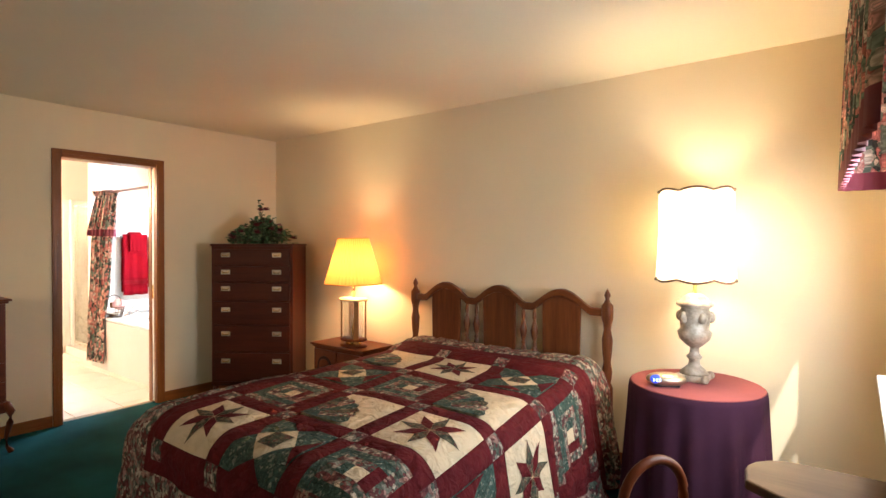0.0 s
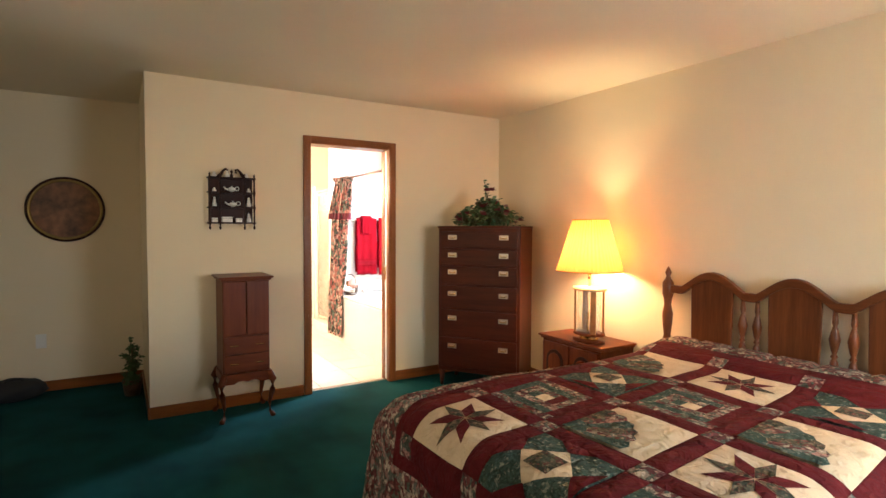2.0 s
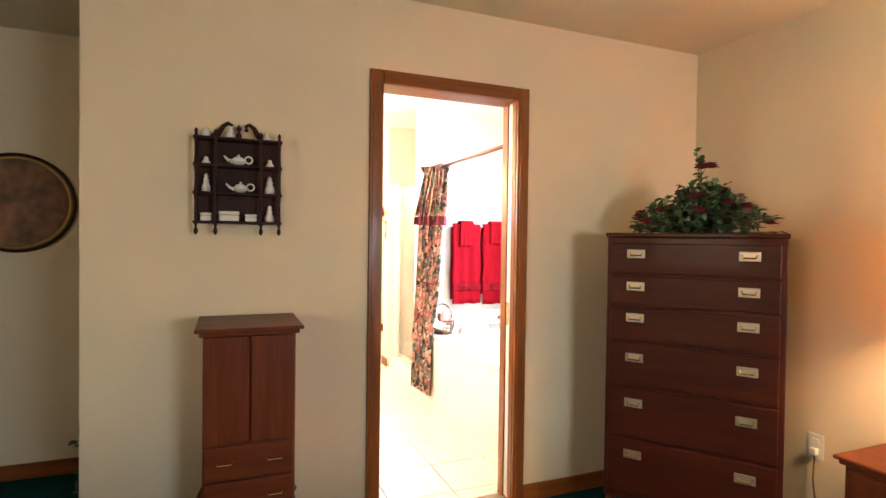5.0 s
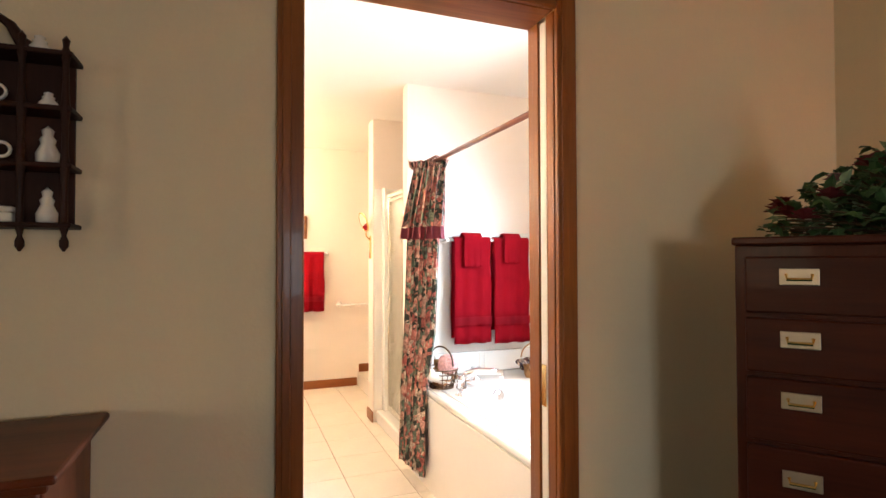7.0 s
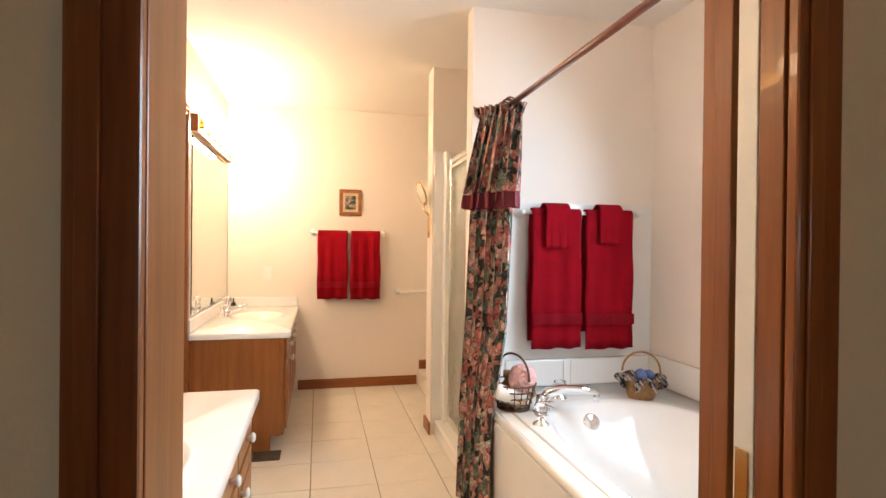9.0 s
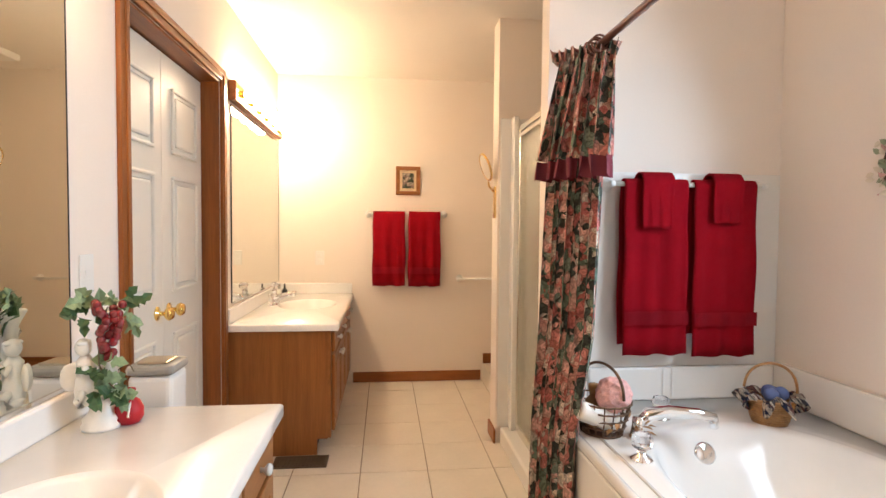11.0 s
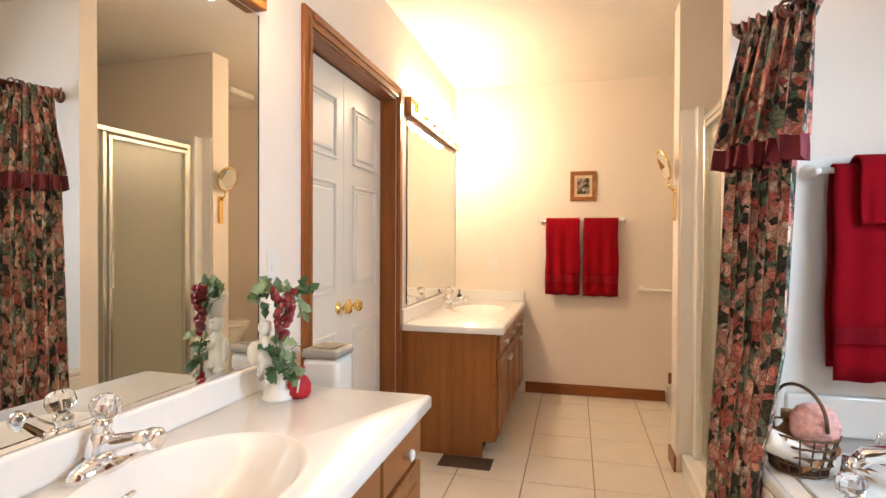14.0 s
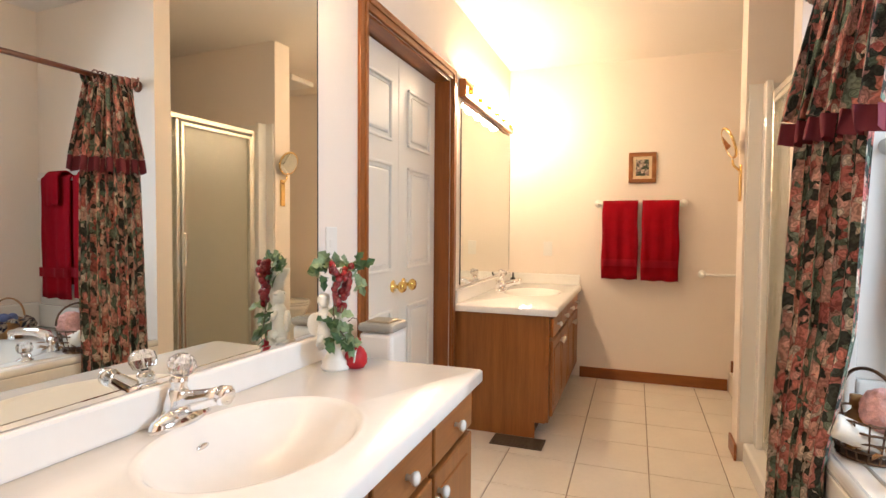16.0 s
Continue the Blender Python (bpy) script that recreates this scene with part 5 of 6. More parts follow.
def faucet(m, label):
    f = thing("faucet", m, label, "faucet")
    part("escutcheon", lathe(((0.0, 0), (0.030, 0), (0.031, 0.006), (0.027, 0.020), (0.015, 0.033), (0, 0.036)), 28, squash=(2.6, 1)), M_CHROME, f, "", True)
    part("body", tube([(0, -0.012, 0.008), (0, -0.009, 0.040), (0, -0.004, 0.072), (0, -0.004, 0.080)], [0.031, 0.028, 0.022, 0.012], 16), M_CHROME, f, "", True)
    part("spout", tube([(0, -0.008, 0.036), (0, 0.04, 0.054), (0, 0.085, 0.066), (0, 0.112, 0.073)], [0.026, 0.023, 0.019, 0.018], 14), M_CHROME, f, "broad chrome spout rising to its tip", True)
    part("aerator", tube([(0, 0.110, 0.0725), (0, 0.111, 0.0727), (0, 0.129, 0.074), (0, 0.131, 0.073)], [0.017, 0.0215, 0.0205, 0.015], 16), M_CHROME, f, "", True)
    part("neck", lathe(((0.019, 0.072), (0.015, 0.082), (0.019, 0.089), (0.018, 0.098), (0.010, 0.104), (0, 0.105)), 18, (0, -0.004, 0)), M_CHROME, f, "", True)
    own = bmesh.new()
    n = 10
    rings = [[own.verts.new((r * (1 + (0.10 if i % 2 else -0.06)) * math.cos(spin(i, 2 * n)), r * (1 + (0.10 if i % 2 else -0.06)) * math.sin(spin(i, 2 * n)), z)) for i in range(2 * n)] for r, z in ((0.012, 0.0), (0.025, 0.008), (0.032, 0.026), (0.029, 0.043), (0.016, 0.054))]
    for a, b in zip(rings, rings[1:]):
        for i in range(2 * n):
            own.faces.new((a[i], a[(i + 1) % (2 * n)], b[(i + 1) % (2 * n)], b[i]))
    own.faces.new(rings[0][::-1])
    own.faces.new(rings[-1])
    part("handle", turned(own, pose(0, -0.001, 0.103, -14) @ Matrix.Diagonal((0.86, 0.86, 0.86, 1))), M_ACRYL, f, "faceted clear acrylic handle")
    part("lift_rod", tube([(0, -0.040, 0.0), (0, -0.040, 0.075)], 0.003, 8), M_CHROME, f, "", True)
    return f


def vanity(x0, x1, label, group, end_panel):
    """Oak vanity between x0 and x1 along the south wall, its top a separate thing."""
    v = thing("vanity_cabinet", pose(0, 0, 0), label, "vanity", group)
    yf = 1.247 if x0 > -7 else 1.292
    part("body", box(x0 + 0.03, x1 - 0.03, BS + 0.002, yf - 0.02, 0.09, VZ - 0.175, 0.002), M_OAK, v)
    part("toe_kick", box(x0 + 0.03, x1 - 0.03, BS + 0.002, yf - 0.09, 0.0, 0.09, 0.002), M_DARKWOOD, v)
    part("end_panel", box(x1 - 0.030, x1 - 0.020, BS + 0.002, yf - 0.018, 0.09, VZ - 0.039, 0.001), M_OAK, v)
    part("end_panel_foot", box(x1 - 0.030, x1 - 0.020, BS + 0.002, yf - 0.075, 0.0, 0.091, 0.001), M_OAK, v)
    part("face_frame", box(x0 + 0.03, x1 - 0.02, yf - 0.020, yf, 0.095, VZ - 0.039, 0.002), M_OAK_X, v)
    n = 4
    w = (x1 - x0 - 0.08) / n
    knob = ((0.008, 0), (0.006, 0.010), (0.015, 0.018), (0.017, 0.026), (0.010, 0.032), (0, 0.033))
    for i in range(n):
        a = x0 + 0.045 + w * i
        for nm, z0, z1, kz in (("drawer", VZ - 0.165, VZ - 0.055, VZ - 0.11), ("door", 0.125, VZ - 0.185, VZ - 0.235)):
            p = part(nm, box(a, a + w - 0.014, yf, yf + 0.019, z0, z1, 0.005), M_OAK_X if nm == "drawer" else M_OAK, v)
            if nm == "door":
                part("raised_panel", box(a + 0.045, a + w - 0.059, yf + 0.014, yf + 0.023, z0 + 0.05, z1 - 0.05, 0.006), M_OAK, p)
            kx = a + (w - 0.014) / 2 if nm == "drawer" else (a + w - 0.04 if i % 2 == 0 else a + 0.026)
            part("knob", turned(lathe(knob, 14), pose(kx, yf + 0.018, kz, -90)), M_PORC, p, "white porcelain knob", True)
    c = thing("countertop", pose(0, 0, 0), "white cultured marble vanity top with an oval basin", "countertop", group)
    cx, cy = (-5.48, 0.995) if x0 > -7 else (-8.30, 1.06)
    part("counter", slab_with_bowl(x0, x1, BS - 0.035 if x0 > -7 else BS + 0.004, yf + 0.04, VZ, cx, cy, 0.275, 0.205), M_COUNTER, c, "", True)
    splash = box(x0, x1, BS + 0.002, BS + 0.024, VZ - 0.002, VZ + 0.085, 0.008)
    part("backsplash", turned(splash, SKEW) if x0 > -7 else splash, M_COUNTER, c)
    if x0 < -7:
        part("side_splash", box(x0, x0 + 0.022, BS + 0.024, yf + 0.03, VZ - 0.002, VZ + 0.085, 0.008), M_COUNTER, c)
    part("drain", lathe(((0.0, 0.0), (0.024, 0.0), (0.022, 0.004), (0.0, 0.005)), 20, (cx, cy, VZ - 0.127)), M_CHROME, c, "chrome drain", True)
    part("overflow", ball(0.012, (cx, cy - 0.159, VZ - 0.046), 12, (1.6, 0.35, 0.6)), M_CHROME, c, "chrome overflow ring", True)
    faucet(pose(cx, cy - 0.222, VZ) @ Matrix.Diagonal((1.05, 1.05, 1.05, 1)), "chrome faucet with a faceted acrylic handle on the vanity")


vanity(-6.182, BE - 0.006, "honey oak vanity cabinet with porcelain knobs", "vanities", True)
vanity(BW + 0.004, -7.525, "honey oak vanity cabinet beside the closet", "vanities", True)


def wall_mirror(x0, x1, z0, z1, label):
    m = thing("wall_mirror", SKEW if x0 > -7 else pose(0, 0, 0), label, "mirror", "vanity mirrors")
    part("glass", box(x0, x1, BS + 0.001, BS + 0.006, z0, z1), M_MIRROR, m, "silvered glass")
    part("bottom_channel", box(x0, x1, BS + 0.001, BS + 0.010, z0 - 0.008, z0 + 0.002), M_CHROME, m, "thin metal channel")
    for x in (x0 - 0.002, x1):
        part("edge", box(x - 0.001, x + 0.003, BS + 0.001, BS + 0.007, z0, z1), M_BLACK, m, "dark mirror edge")


MB = VZ + 0.095
wall_mirror(-6.092, BE - 0.01, MB, 1.935, "large frameless wall mirror over the vanity")
wall_mirror(BW + 0.006, -7.64, MB + 0.01, 1.955, "frameless wall mirror over the far vanity")


def light_bar(x0, x1, z, n, bulbs):
    b = thing("vanity_light", SKEW if x0 > -7 else pose(0, 0, 0), "oak vanity light bar with round lit bulbs", "light", "vanity lights")
    part("backplate", box(x0, x1, BS + 0.001, BS + 0.045, z - 0.055, z + 0.055, 0.006), M_OAK_X, b)
    part("reflector", box(x0 + 0.02, x1 - 0.02, BS + 0.045, BS + 0.048, z - 0.035, z + 0.035), M_GOLD, b, "polished brass strip")
    for i in range(n):
        x = x0 + (x1 - x0) * (i + 0.5) / n
        part("socket", turned(lathe(((0.022, 0), (0.020, 0.022), (0, 0.023)), 14), pose(x, BS + 0.046, z, -90)), M_GOLD, b, "", True)
        part("bulb", ball(0.043, (x, BS + 0.105, z), 16), bulbs, b, "lit globe bulb", True)


light_bar(-8.90, -7.595, 2.025, 6, M_BULB_FAR)
light_bar(-6.085, -4.86, 1.995, 6, M_BULB)

wall_plate("switch", pose(-6.183, BS, 1.132, 0, 0, 180), "white wall switch between mirror and closet")
wall_plate("outlet", pose(BW, 1.06, 1.03, 0, 0, 90), "white wall outlet over the far vanity", slots=True)


def towel(parent_m, w, front, back, label, group, folds=0.006, washcloth=None, name="bath_towel"):
    """A towel hung over a bar: local x along the bar, -y to the room, z from the bar's middle."""
    t = thing(name, parent_m, label, "towel", group)
    def sheet(x0, x1, r, zf, zb, ph):
        own, n = bmesh.new(), 20
        prof = [(-r - 0.004, zf + (0 - zf) * k / 12) for k in range(13)] + [(-r * math.cos(math.radians(a)), r * math.sin(math.radians(a)) + 0.0) for a in (30, 60, 90, 120, 150)] + [(r, zb * k / 8) for k in range(9)]
        rows = []
        for k, (y, z) in enumerate(prof):
            g = min(1.0, abs(z) / 0.3) if z < 0 else 0
            fl = 1 - 0.03 * g
            rows.append([own.verts.new(((x0 + x1) / 2 + (x0 + (x1 - x0) * i / n - (x0 + x1) / 2) * (1 + 0.035 * g) + 0.003 * math.sin(z * 17 + i), y - (folds * g * (math.sin(i * 0.9 + ph) + 0.6 * math.sin(i * 0.37 + ph * 2)) if y < 0 else -0.004 * g), z + 0.003 * math.sin(i * 0.7 + ph) * g)) for i in range(n + 1)])
        for a, b in zip(rows, rows[1:]):
            for i in range(n):
                own.faces.new((a[i], b[i], b[i + 1], a[i + 1]))
        # thickness
        bmesh.ops.recalc_face_normals(own, faces=own.faces[:])
        bmesh.ops.solidify(own, geom=own.faces[:], thickness=0.009)
        return own
    part("cloth", sheet(-w / 2, w / 2, 0.022, front, back, 0.4), M_TOWEL, t, "", True)
    zb = front + 0.17 * (-front / 0.77)
    own = bmesh.new()
    n = 20
    g = 1.0
    rws = [[own.verts.new(((-w / 2 + w * i / n) * 1.028, -0.0365 - (folds * (math.sin(i * 0.9 + 0.4) + 0.6 * math.sin(i * 0.37 + 0.8))) - 0.006, z)) for i in range(n + 1)] for z in (zb - 0.028, zb + 0.028)]
    for i in range(n):
        own.faces.new((rws[0][i], rws[0][i + 1], rws[1][i + 1], rws[1][i]))
    bmesh.ops.solidify(own, geom=own.faces[:], thickness=0.005)
    part("woven_band", own, M_TOWELBAND, t, "flat woven band")
    if washcloth:
        wx, ww, wf = washcloth
        c = thing("washcloth", parent_m, "small red washcloth draped over the bath towel", "washcloth", "washcloths")
        part("cloth", turned(sheet(wx - ww / 2, wx + ww / 2, 0.036, wf, wf * 0.8, 1.9), pose(0, -0.004, 0.004)), M_TOWEL, c, "", True)
    return t


def towel_bar(m, w, label):
    b = thing("towel_bar", m, label, "towel bar", "towel bars")
    part("bar", tube([(-w / 2, 0, 0), (w / 2, 0, 0)], 0.010, 12), M_WHITE, b, "", True)
    for x in (-w / 2, w / 2):
        part("bracket", turned(lathe(((0.030, 0), (0.028, 0.010), (0.014, 0.022), (0.013, 0.072), (0, 0.075)), 16), pose(x, 0.060, 0, 90)), M_WHITE, b, "white ceramic bracket", True)


# on the tub's end wall; local -y points along +x of the world
TB = pose(TW + 0.062, 2.83, 1.462, 0, 0, 90)
towel_bar(TB, 0.66, "white towel bar on the tub's end wall")
towel(pose(TW + 0.062, 2.680, 1.462, 0, 0, 90), 0.266, -0.695, -0.66, "deep red terry bath towel over the tub bar", "tub towels", 0.006, (-0.005, 0.130, -0.185))
towel(pose(TW + 0.062, 2.978, 1.462, 0, 0, 90), 0.266, -0.705, -0.62, "deep red terry bath towel over the tub bar", "tub towels", 0.006, (-0.005, 0.125, -0.160))
towel_bar(pose(BW + 0.062, 1.763, 1.393, 0, 0, 90), 0.62, "white towel bar on the end wall")
towel(pose(BW + 0.062, 1.620, 1.393, 0, 0, 90), 0.255, -0.585, -0.52, "deep red terry hand towel on the end wall", "end wall towels", 0.008, None, "hand_towel")
towel(pose(BW + 0.062, 1.908, 1.393, 0, 0, 90), 0.255, -0.59, -0.52, "deep red terry hand towel on the end wall", "end wall towels", 0.008, None, "hand_towel")
towel_bar(pose(BW + 0.062, 2.50, 0.862, 0, 0, 90), 0.58, "white low grab bar in the alcove")


def small_picture():
    p = thing("small_picture", pose(BW, 1.775, 1.668, 0, 0, 90), "small oak framed flower picture over the towels", "picture")
    w, h = 0.20, 0.235
    for b in ((-w / 2, w / 2, -h / 2, -h / 2 + 0.032), (-w / 2, w / 2, h / 2 - 0.032, h / 2), (-w / 2, -w / 2 + 0.032, -h / 2 + 0.032, h / 2 - 0.032), (w / 2 - 0.032, w / 2, -h / 2 + 0.032, h / 2 - 0.032)):
        part("frame", box(b[0], b[1], -0.020, -0.001, b[2], b[3], 0.005), M_OAK_X, p)
    part("inner_rim", box(-w / 2 + 0.030, w / 2 - 0.030, -0.012, -0.002, -h / 2 + 0.030, h / 2 - 0.030), M_CREAM, p, "cream mount")
    part("print", box(-0.048, 0.048, -0.014, -0.011, -0.062, 0.062), floral("flower_print", ((0.03, 0.05, 0.03), (0.5, 0.42, 0.36), (0.28, 0.20, 0.18), (0.05, 0.07, 0.05)), 0.03, False), p, "printed bouquet")


small_picture()


# ---- tub ----
def bathtub():
    t = thing("bathtub", pose(0, 0, 0), "white oval soaking tub set in a deck", "bathtub")
    x0, x1, y0, y1, z = TW + 0.004, BE - 0.006, TF + 0.015, BN - 0.004, TD
    own = slab_with_bowl(x0, x1, y0, y1, z, -5.60, 2.765, 0.80, 0.41, 3.0)
    for v in own.verts:
        d = z - v.co.z
        if 0.03 < d < 0.2 and abs(v.co.x - x0) > 0.02 and abs(v.co.x - x1) > 0.02 and abs(v.co.y - y0) > 0.02 and abs(v.co.y - y1) > 0.02:
            v.co.z = z - (d - 0.002) * 3.1
    part("basin", own, M_TUB, t, "", True)
    part("apron", box(x0, x1, y0 - 0.012, y0 + 0.02, -0.004, z - 0.03, 0.004), M_TUB, t, "white tub apron")
    part("rim_roll", tube([(x0, y0 + 0.006, z - 0.014), (x1, y0 + 0.006, z - 0.014)], 0.020, 12), M_TUB, t, "rounded rim", True)
    part("rim_groove", tube([(x0 + 0.3, y0 + 0.075, z - 0.001), (x1 - 0.02, y0 + 0.075, z - 0.001)], 0.006, 8), M_TUB, t, "", True)
    part("overflow", turned(lathe(((0.040, 0), (0.040, 0.004), (0.032, 0.009), (0, 0.010)), 24), pose(-6.277, 2.71, 0.490, 0, 66, 0)), M_CHROME, t, "round chrome overflow plate", True)


bathtub()


def surround():
    s = thing("tub_surround", pose(0, 0, 0), "white tub wall surround with a low ledge", "tub surround")
    part("ledge_end", box(TW, TW + 0.030, 2.43, BN, TD, 0.70, 0.008), M_TUB, s)
    part("ledge_side", box(TW + 0.030, BE - 0.006, BN - 0.030, BN, TD, 0.715, 0.008), M_TUB, s)
    part("panel_end", box(TW, TW + 0.006, 2.43, BN - 0.001, 0.70, 1.515, 0.002), M_TUB, s)
    part("edge_strip", box(TW, TW + 0.022, 2.402, 2.432, TD, 1.515, 0.008), M_TUB, s)
    for y in (2.75, 2.79):
        part("rib", box(TW + 0.028, TW + 0.036, y, y + 0.010, TD + 0.01, 0.695, 0.003), M_TUB, s)


surround()


def tub_filler():
    f = thing("tub_faucet", pose(-6.265, 2.46, TD, 0, 0, 0), "chrome roman tub faucet with acrylic handles on the deck", "faucet")
    part("spout_base", lathe(((0.034, 0), (0.030, 0.012), (0.024, 0.045), (0.022, 0.075)), 18), M_CHROME, f, "", True)
    part("spout", tube([(0, 0, 0.045), (0.01, 0.03, 0.085), (0.03, 0.09, 0.100), (0.055, 0.18, 0.098), (0.065, 0.235, 0.086)], [0.022, 0.025, 0.022, 0.019, 0.016], 12), M_CHROME, f, "long chrome spout", True)
    part("nozzle", tube([(0.064, 0.23, 0.085), (0.064, 0.232, 0.052)], 0.014, 12), M_CHROME, f, "", True)
    for x, y in ((0.17, -0.075), (-0.17, 0.17)):
        part("handle_base", lathe(((0.036, 0), (0.034, 0.008), (0.014, 0.020), (0.012, 0.036)), 18, (x, y, 0)), M_CHROME, f, "", True)
        own = lathe(((0.012, 0.034), (0.030, 0.044), (0.034, 0.064), (0.028, 0.084), (0.010, 0.090), (0, 0.090)), 10, (x, y, 0))
        part("handle", own, M_ACRYL, f, "faceted acrylic handle")


tub_filler()


def basket(name, m, label, r0, r1, h, mat, weave, squash=(1, 1)):
    b = thing(name, m, label, "basket")
    rows = 11 if weave else 5
    for k in range(rows):
        z = 0.006 + (h - 0.01) * k / (rows - 1)
        r = r0 + (r1 - r0) * (k / (rows - 1)) ** 0.8
        part("weaver", tube([(squash[0] * (r + 0.002 * (1 if (i + k) % 2 else -1)) * math.cos(spin(i, 36)), squash[1] * (r + 0.002 * (1 if (i + k) % 2 else -1)) * math.sin(spin(i, 36)), z) for i in range(37)], (h / rows * 0.62) if weave else 0.0035, 6), mat, b, "", True)
    for i in range(18):
        a = spin(i, 18)
        part("stake", tube([(squash[0] * r0 * 0.98 * math.cos(a), squash[1] * r0 * 0.98 * math.sin(a), 0.002), (squash[0] * r1 * 0.99 * math.cos(a), squash[1] * r1 * 0.99 * math.sin(a), h)], 0.0025, 5), mat, b)
    part("bottom", lathe(((0, 0.002), (r0, 0.002), (r0, 0.006), (0, 0.006)), 28, squash=squash), mat, b)
    return b


bk = basket("wicker_basket", pose(-6.365, 3.02, TD, 0, 0, 70) @ Matrix.Diagonal((0.86, 0.86, 0.86, 1)), "honey wicker basket lined with floral cloth on the tub deck", 0.062, 0.092, 0.115, M_WICKER, True)
part("handle", tube([(0.105 * math.cos(math.radians(a)), 0, 0.115 + 0.145 * math.sin(math.radians(a)) ** 0.7) for a in range(4, 177, 12)], 0.006, 8), M_WICKER, bk, "arched wicker handle", True)
own, n = bmesh.new(), 72
uvl = own.loops.layers.uv.new("UVMap")
rings = [[own.verts.new((r * (1 + k * 0.10 * math.sin(9 * spin(i, n))) * math.cos(spin(i, n)), r * (1 + k * 0.10 * math.sin(9 * spin(i, n))) * math.sin(spin(i, n)), z + 0.010 * k * math.sin(7 * spin(i, n)))) for i in range(n)] for k, (r, z) in enumerate(((0.080, 0.105), (0.095, 0.130), (0.112, 0.112), (0.114, 0.085)))]
for a, b in zip(rings, rings[1:]):
    for i in range(n):
        f = own.faces.new((a[i], a[(i + 1) % n], b[(i + 1) % n], b[i]))
        for l in f.loops:
            l[uvl].uv = (l.vert.co.x * 1.2 + l.vert.co.z, l.vert.co.y * 1.2)
M_NAVYPRINT = floral("navy_floral_lining", ((0.02, 0.025, 0.06), (0.50, 0.42, 0.33), (0.05, 0.045, 0.05), (0.40, 0.33, 0.27), (0.16, 0.07, 0.06)), 0.030)
part("lining", own, M_NAVYPRINT, bk, "ruffled navy floral lining", True)
for k, (x, y) in enumerate(((-0.02, 0.01), (0.025, -0.015), (0.01, 0.035))):
    solid("soap_ball", ball(0.027, (0, 0, 0.027), 14), plain("blue_soap", (0.10, 0.14, 0.30), 0.5), "round blue bath soap in the lined basket", "soap", "", True, pose(-6.365 + x, 3.02 + y, TD + 0.084))

wb = basket("wire_basket", pose(-6.335, 2.355, TD, 0, 0, 20), "open brown wire basket with bath things", 0.075, 0.105, 0.12, M_DARKWICKER, False, (1.0, 0.9))
part("handle", tube([(0.105 * math.cos(math.radians(a)), 0, 0.12 + 0.125 * math.sin(math.radians(a)) ** 0.7) for a in range(4, 177, 12)], 0.005, 8), M_DARKWICKER, wb, "arched dark handle", True)
own = bmesh.new()
bmesh.ops.create_icosphere(own, subdivisions=4, radius=0.062)
for v in own.verts:
    v.co *= 1 + 0.10 * noise.noise(v.co * 60) + 0.05 * noise.noise(v.co * 140)
solid("bath_puff", own, material("pink_net_puff", (0.74, 0.42, 0.39), 0.9, vary=0.25, scale=60, fine=300, bump=1.0), "pink net bath puff in the wire basket", "bath puff", "", False, pose(-6.305, 2.385, TD + 0.14))
solid("rolled_cloth", turned(lathe(((0, 0), (0.030, 0), (0.034, 0.012), (0.034, 0.13), (0.030, 0.142), (0, 0.142)), 16), pose(0, 0, 0, 68, 0, 0)), M_BISQUE, "rolled pale washcloth in the wire basket", "washcloth", "", True, pose(-6.285, 2.385, TD + 0.045))
solid("lotion_bottle", lathe(((0, 0), (0.026, 0), (0.028, 0.01), (0.028, 0.09), (0.012, 0.11), (0.012, 0.12), (0.018, 0.122), (0.018, 0.15), (0, 0.152)), 16), plain("amber_lotion", (0.45, 0.25, 0.10), 0.25), "amber lotion bottle in the wire basket", "bottle", "", True, pose(-6.375, 2.340, TD + 0.01))
pt = bmesh.new()
for i in range(26):
    a = spin(i, 26, random.uniform(-0.2, 0.2))
    leaf(pt, (0.075 * math.cos(a), 0.075 * math.sin(a), 0.012 + 0.05 * random.random()), (math.cos(a), math.sin(a), random.uniform(-0.1, 0.9)), (0, 0, 1), 0.045, 0.022)
solid("dried_leaves", pt, M_WICKER, "dried leaf spray tucked round the wire basket", "dried leaves", "", False, pose(-6.29, 2.410, TD + 0.005))


def decanters():
    for k, (x, y, h, r) in enumerate(((-5.93, 3.205, 0.135, 0.034), (-5.84, 3.209, 0.11, 0.032))):
        d = thing("glass_decanter", pose(x, y, TD), "clear glass bath oil decanter on the tub deck", "decanter", "decanters")
        part("body", lathe(((0, 0.0), (r * 0.9, 0), (r, 0.012), (r, h * 0.55), (r * 0.45, h * 0.72), (r * 0.40, h * 0.85), (r * 0.55, h * 0.9), (0, h * 0.9)), 20), M_ACRYL, d, "", True)
        part("stopper", ball(r * 0.48, (0, 0, h * 1.02), 14), M_ACRYL, d, "round glass stopper", True)


decanters()


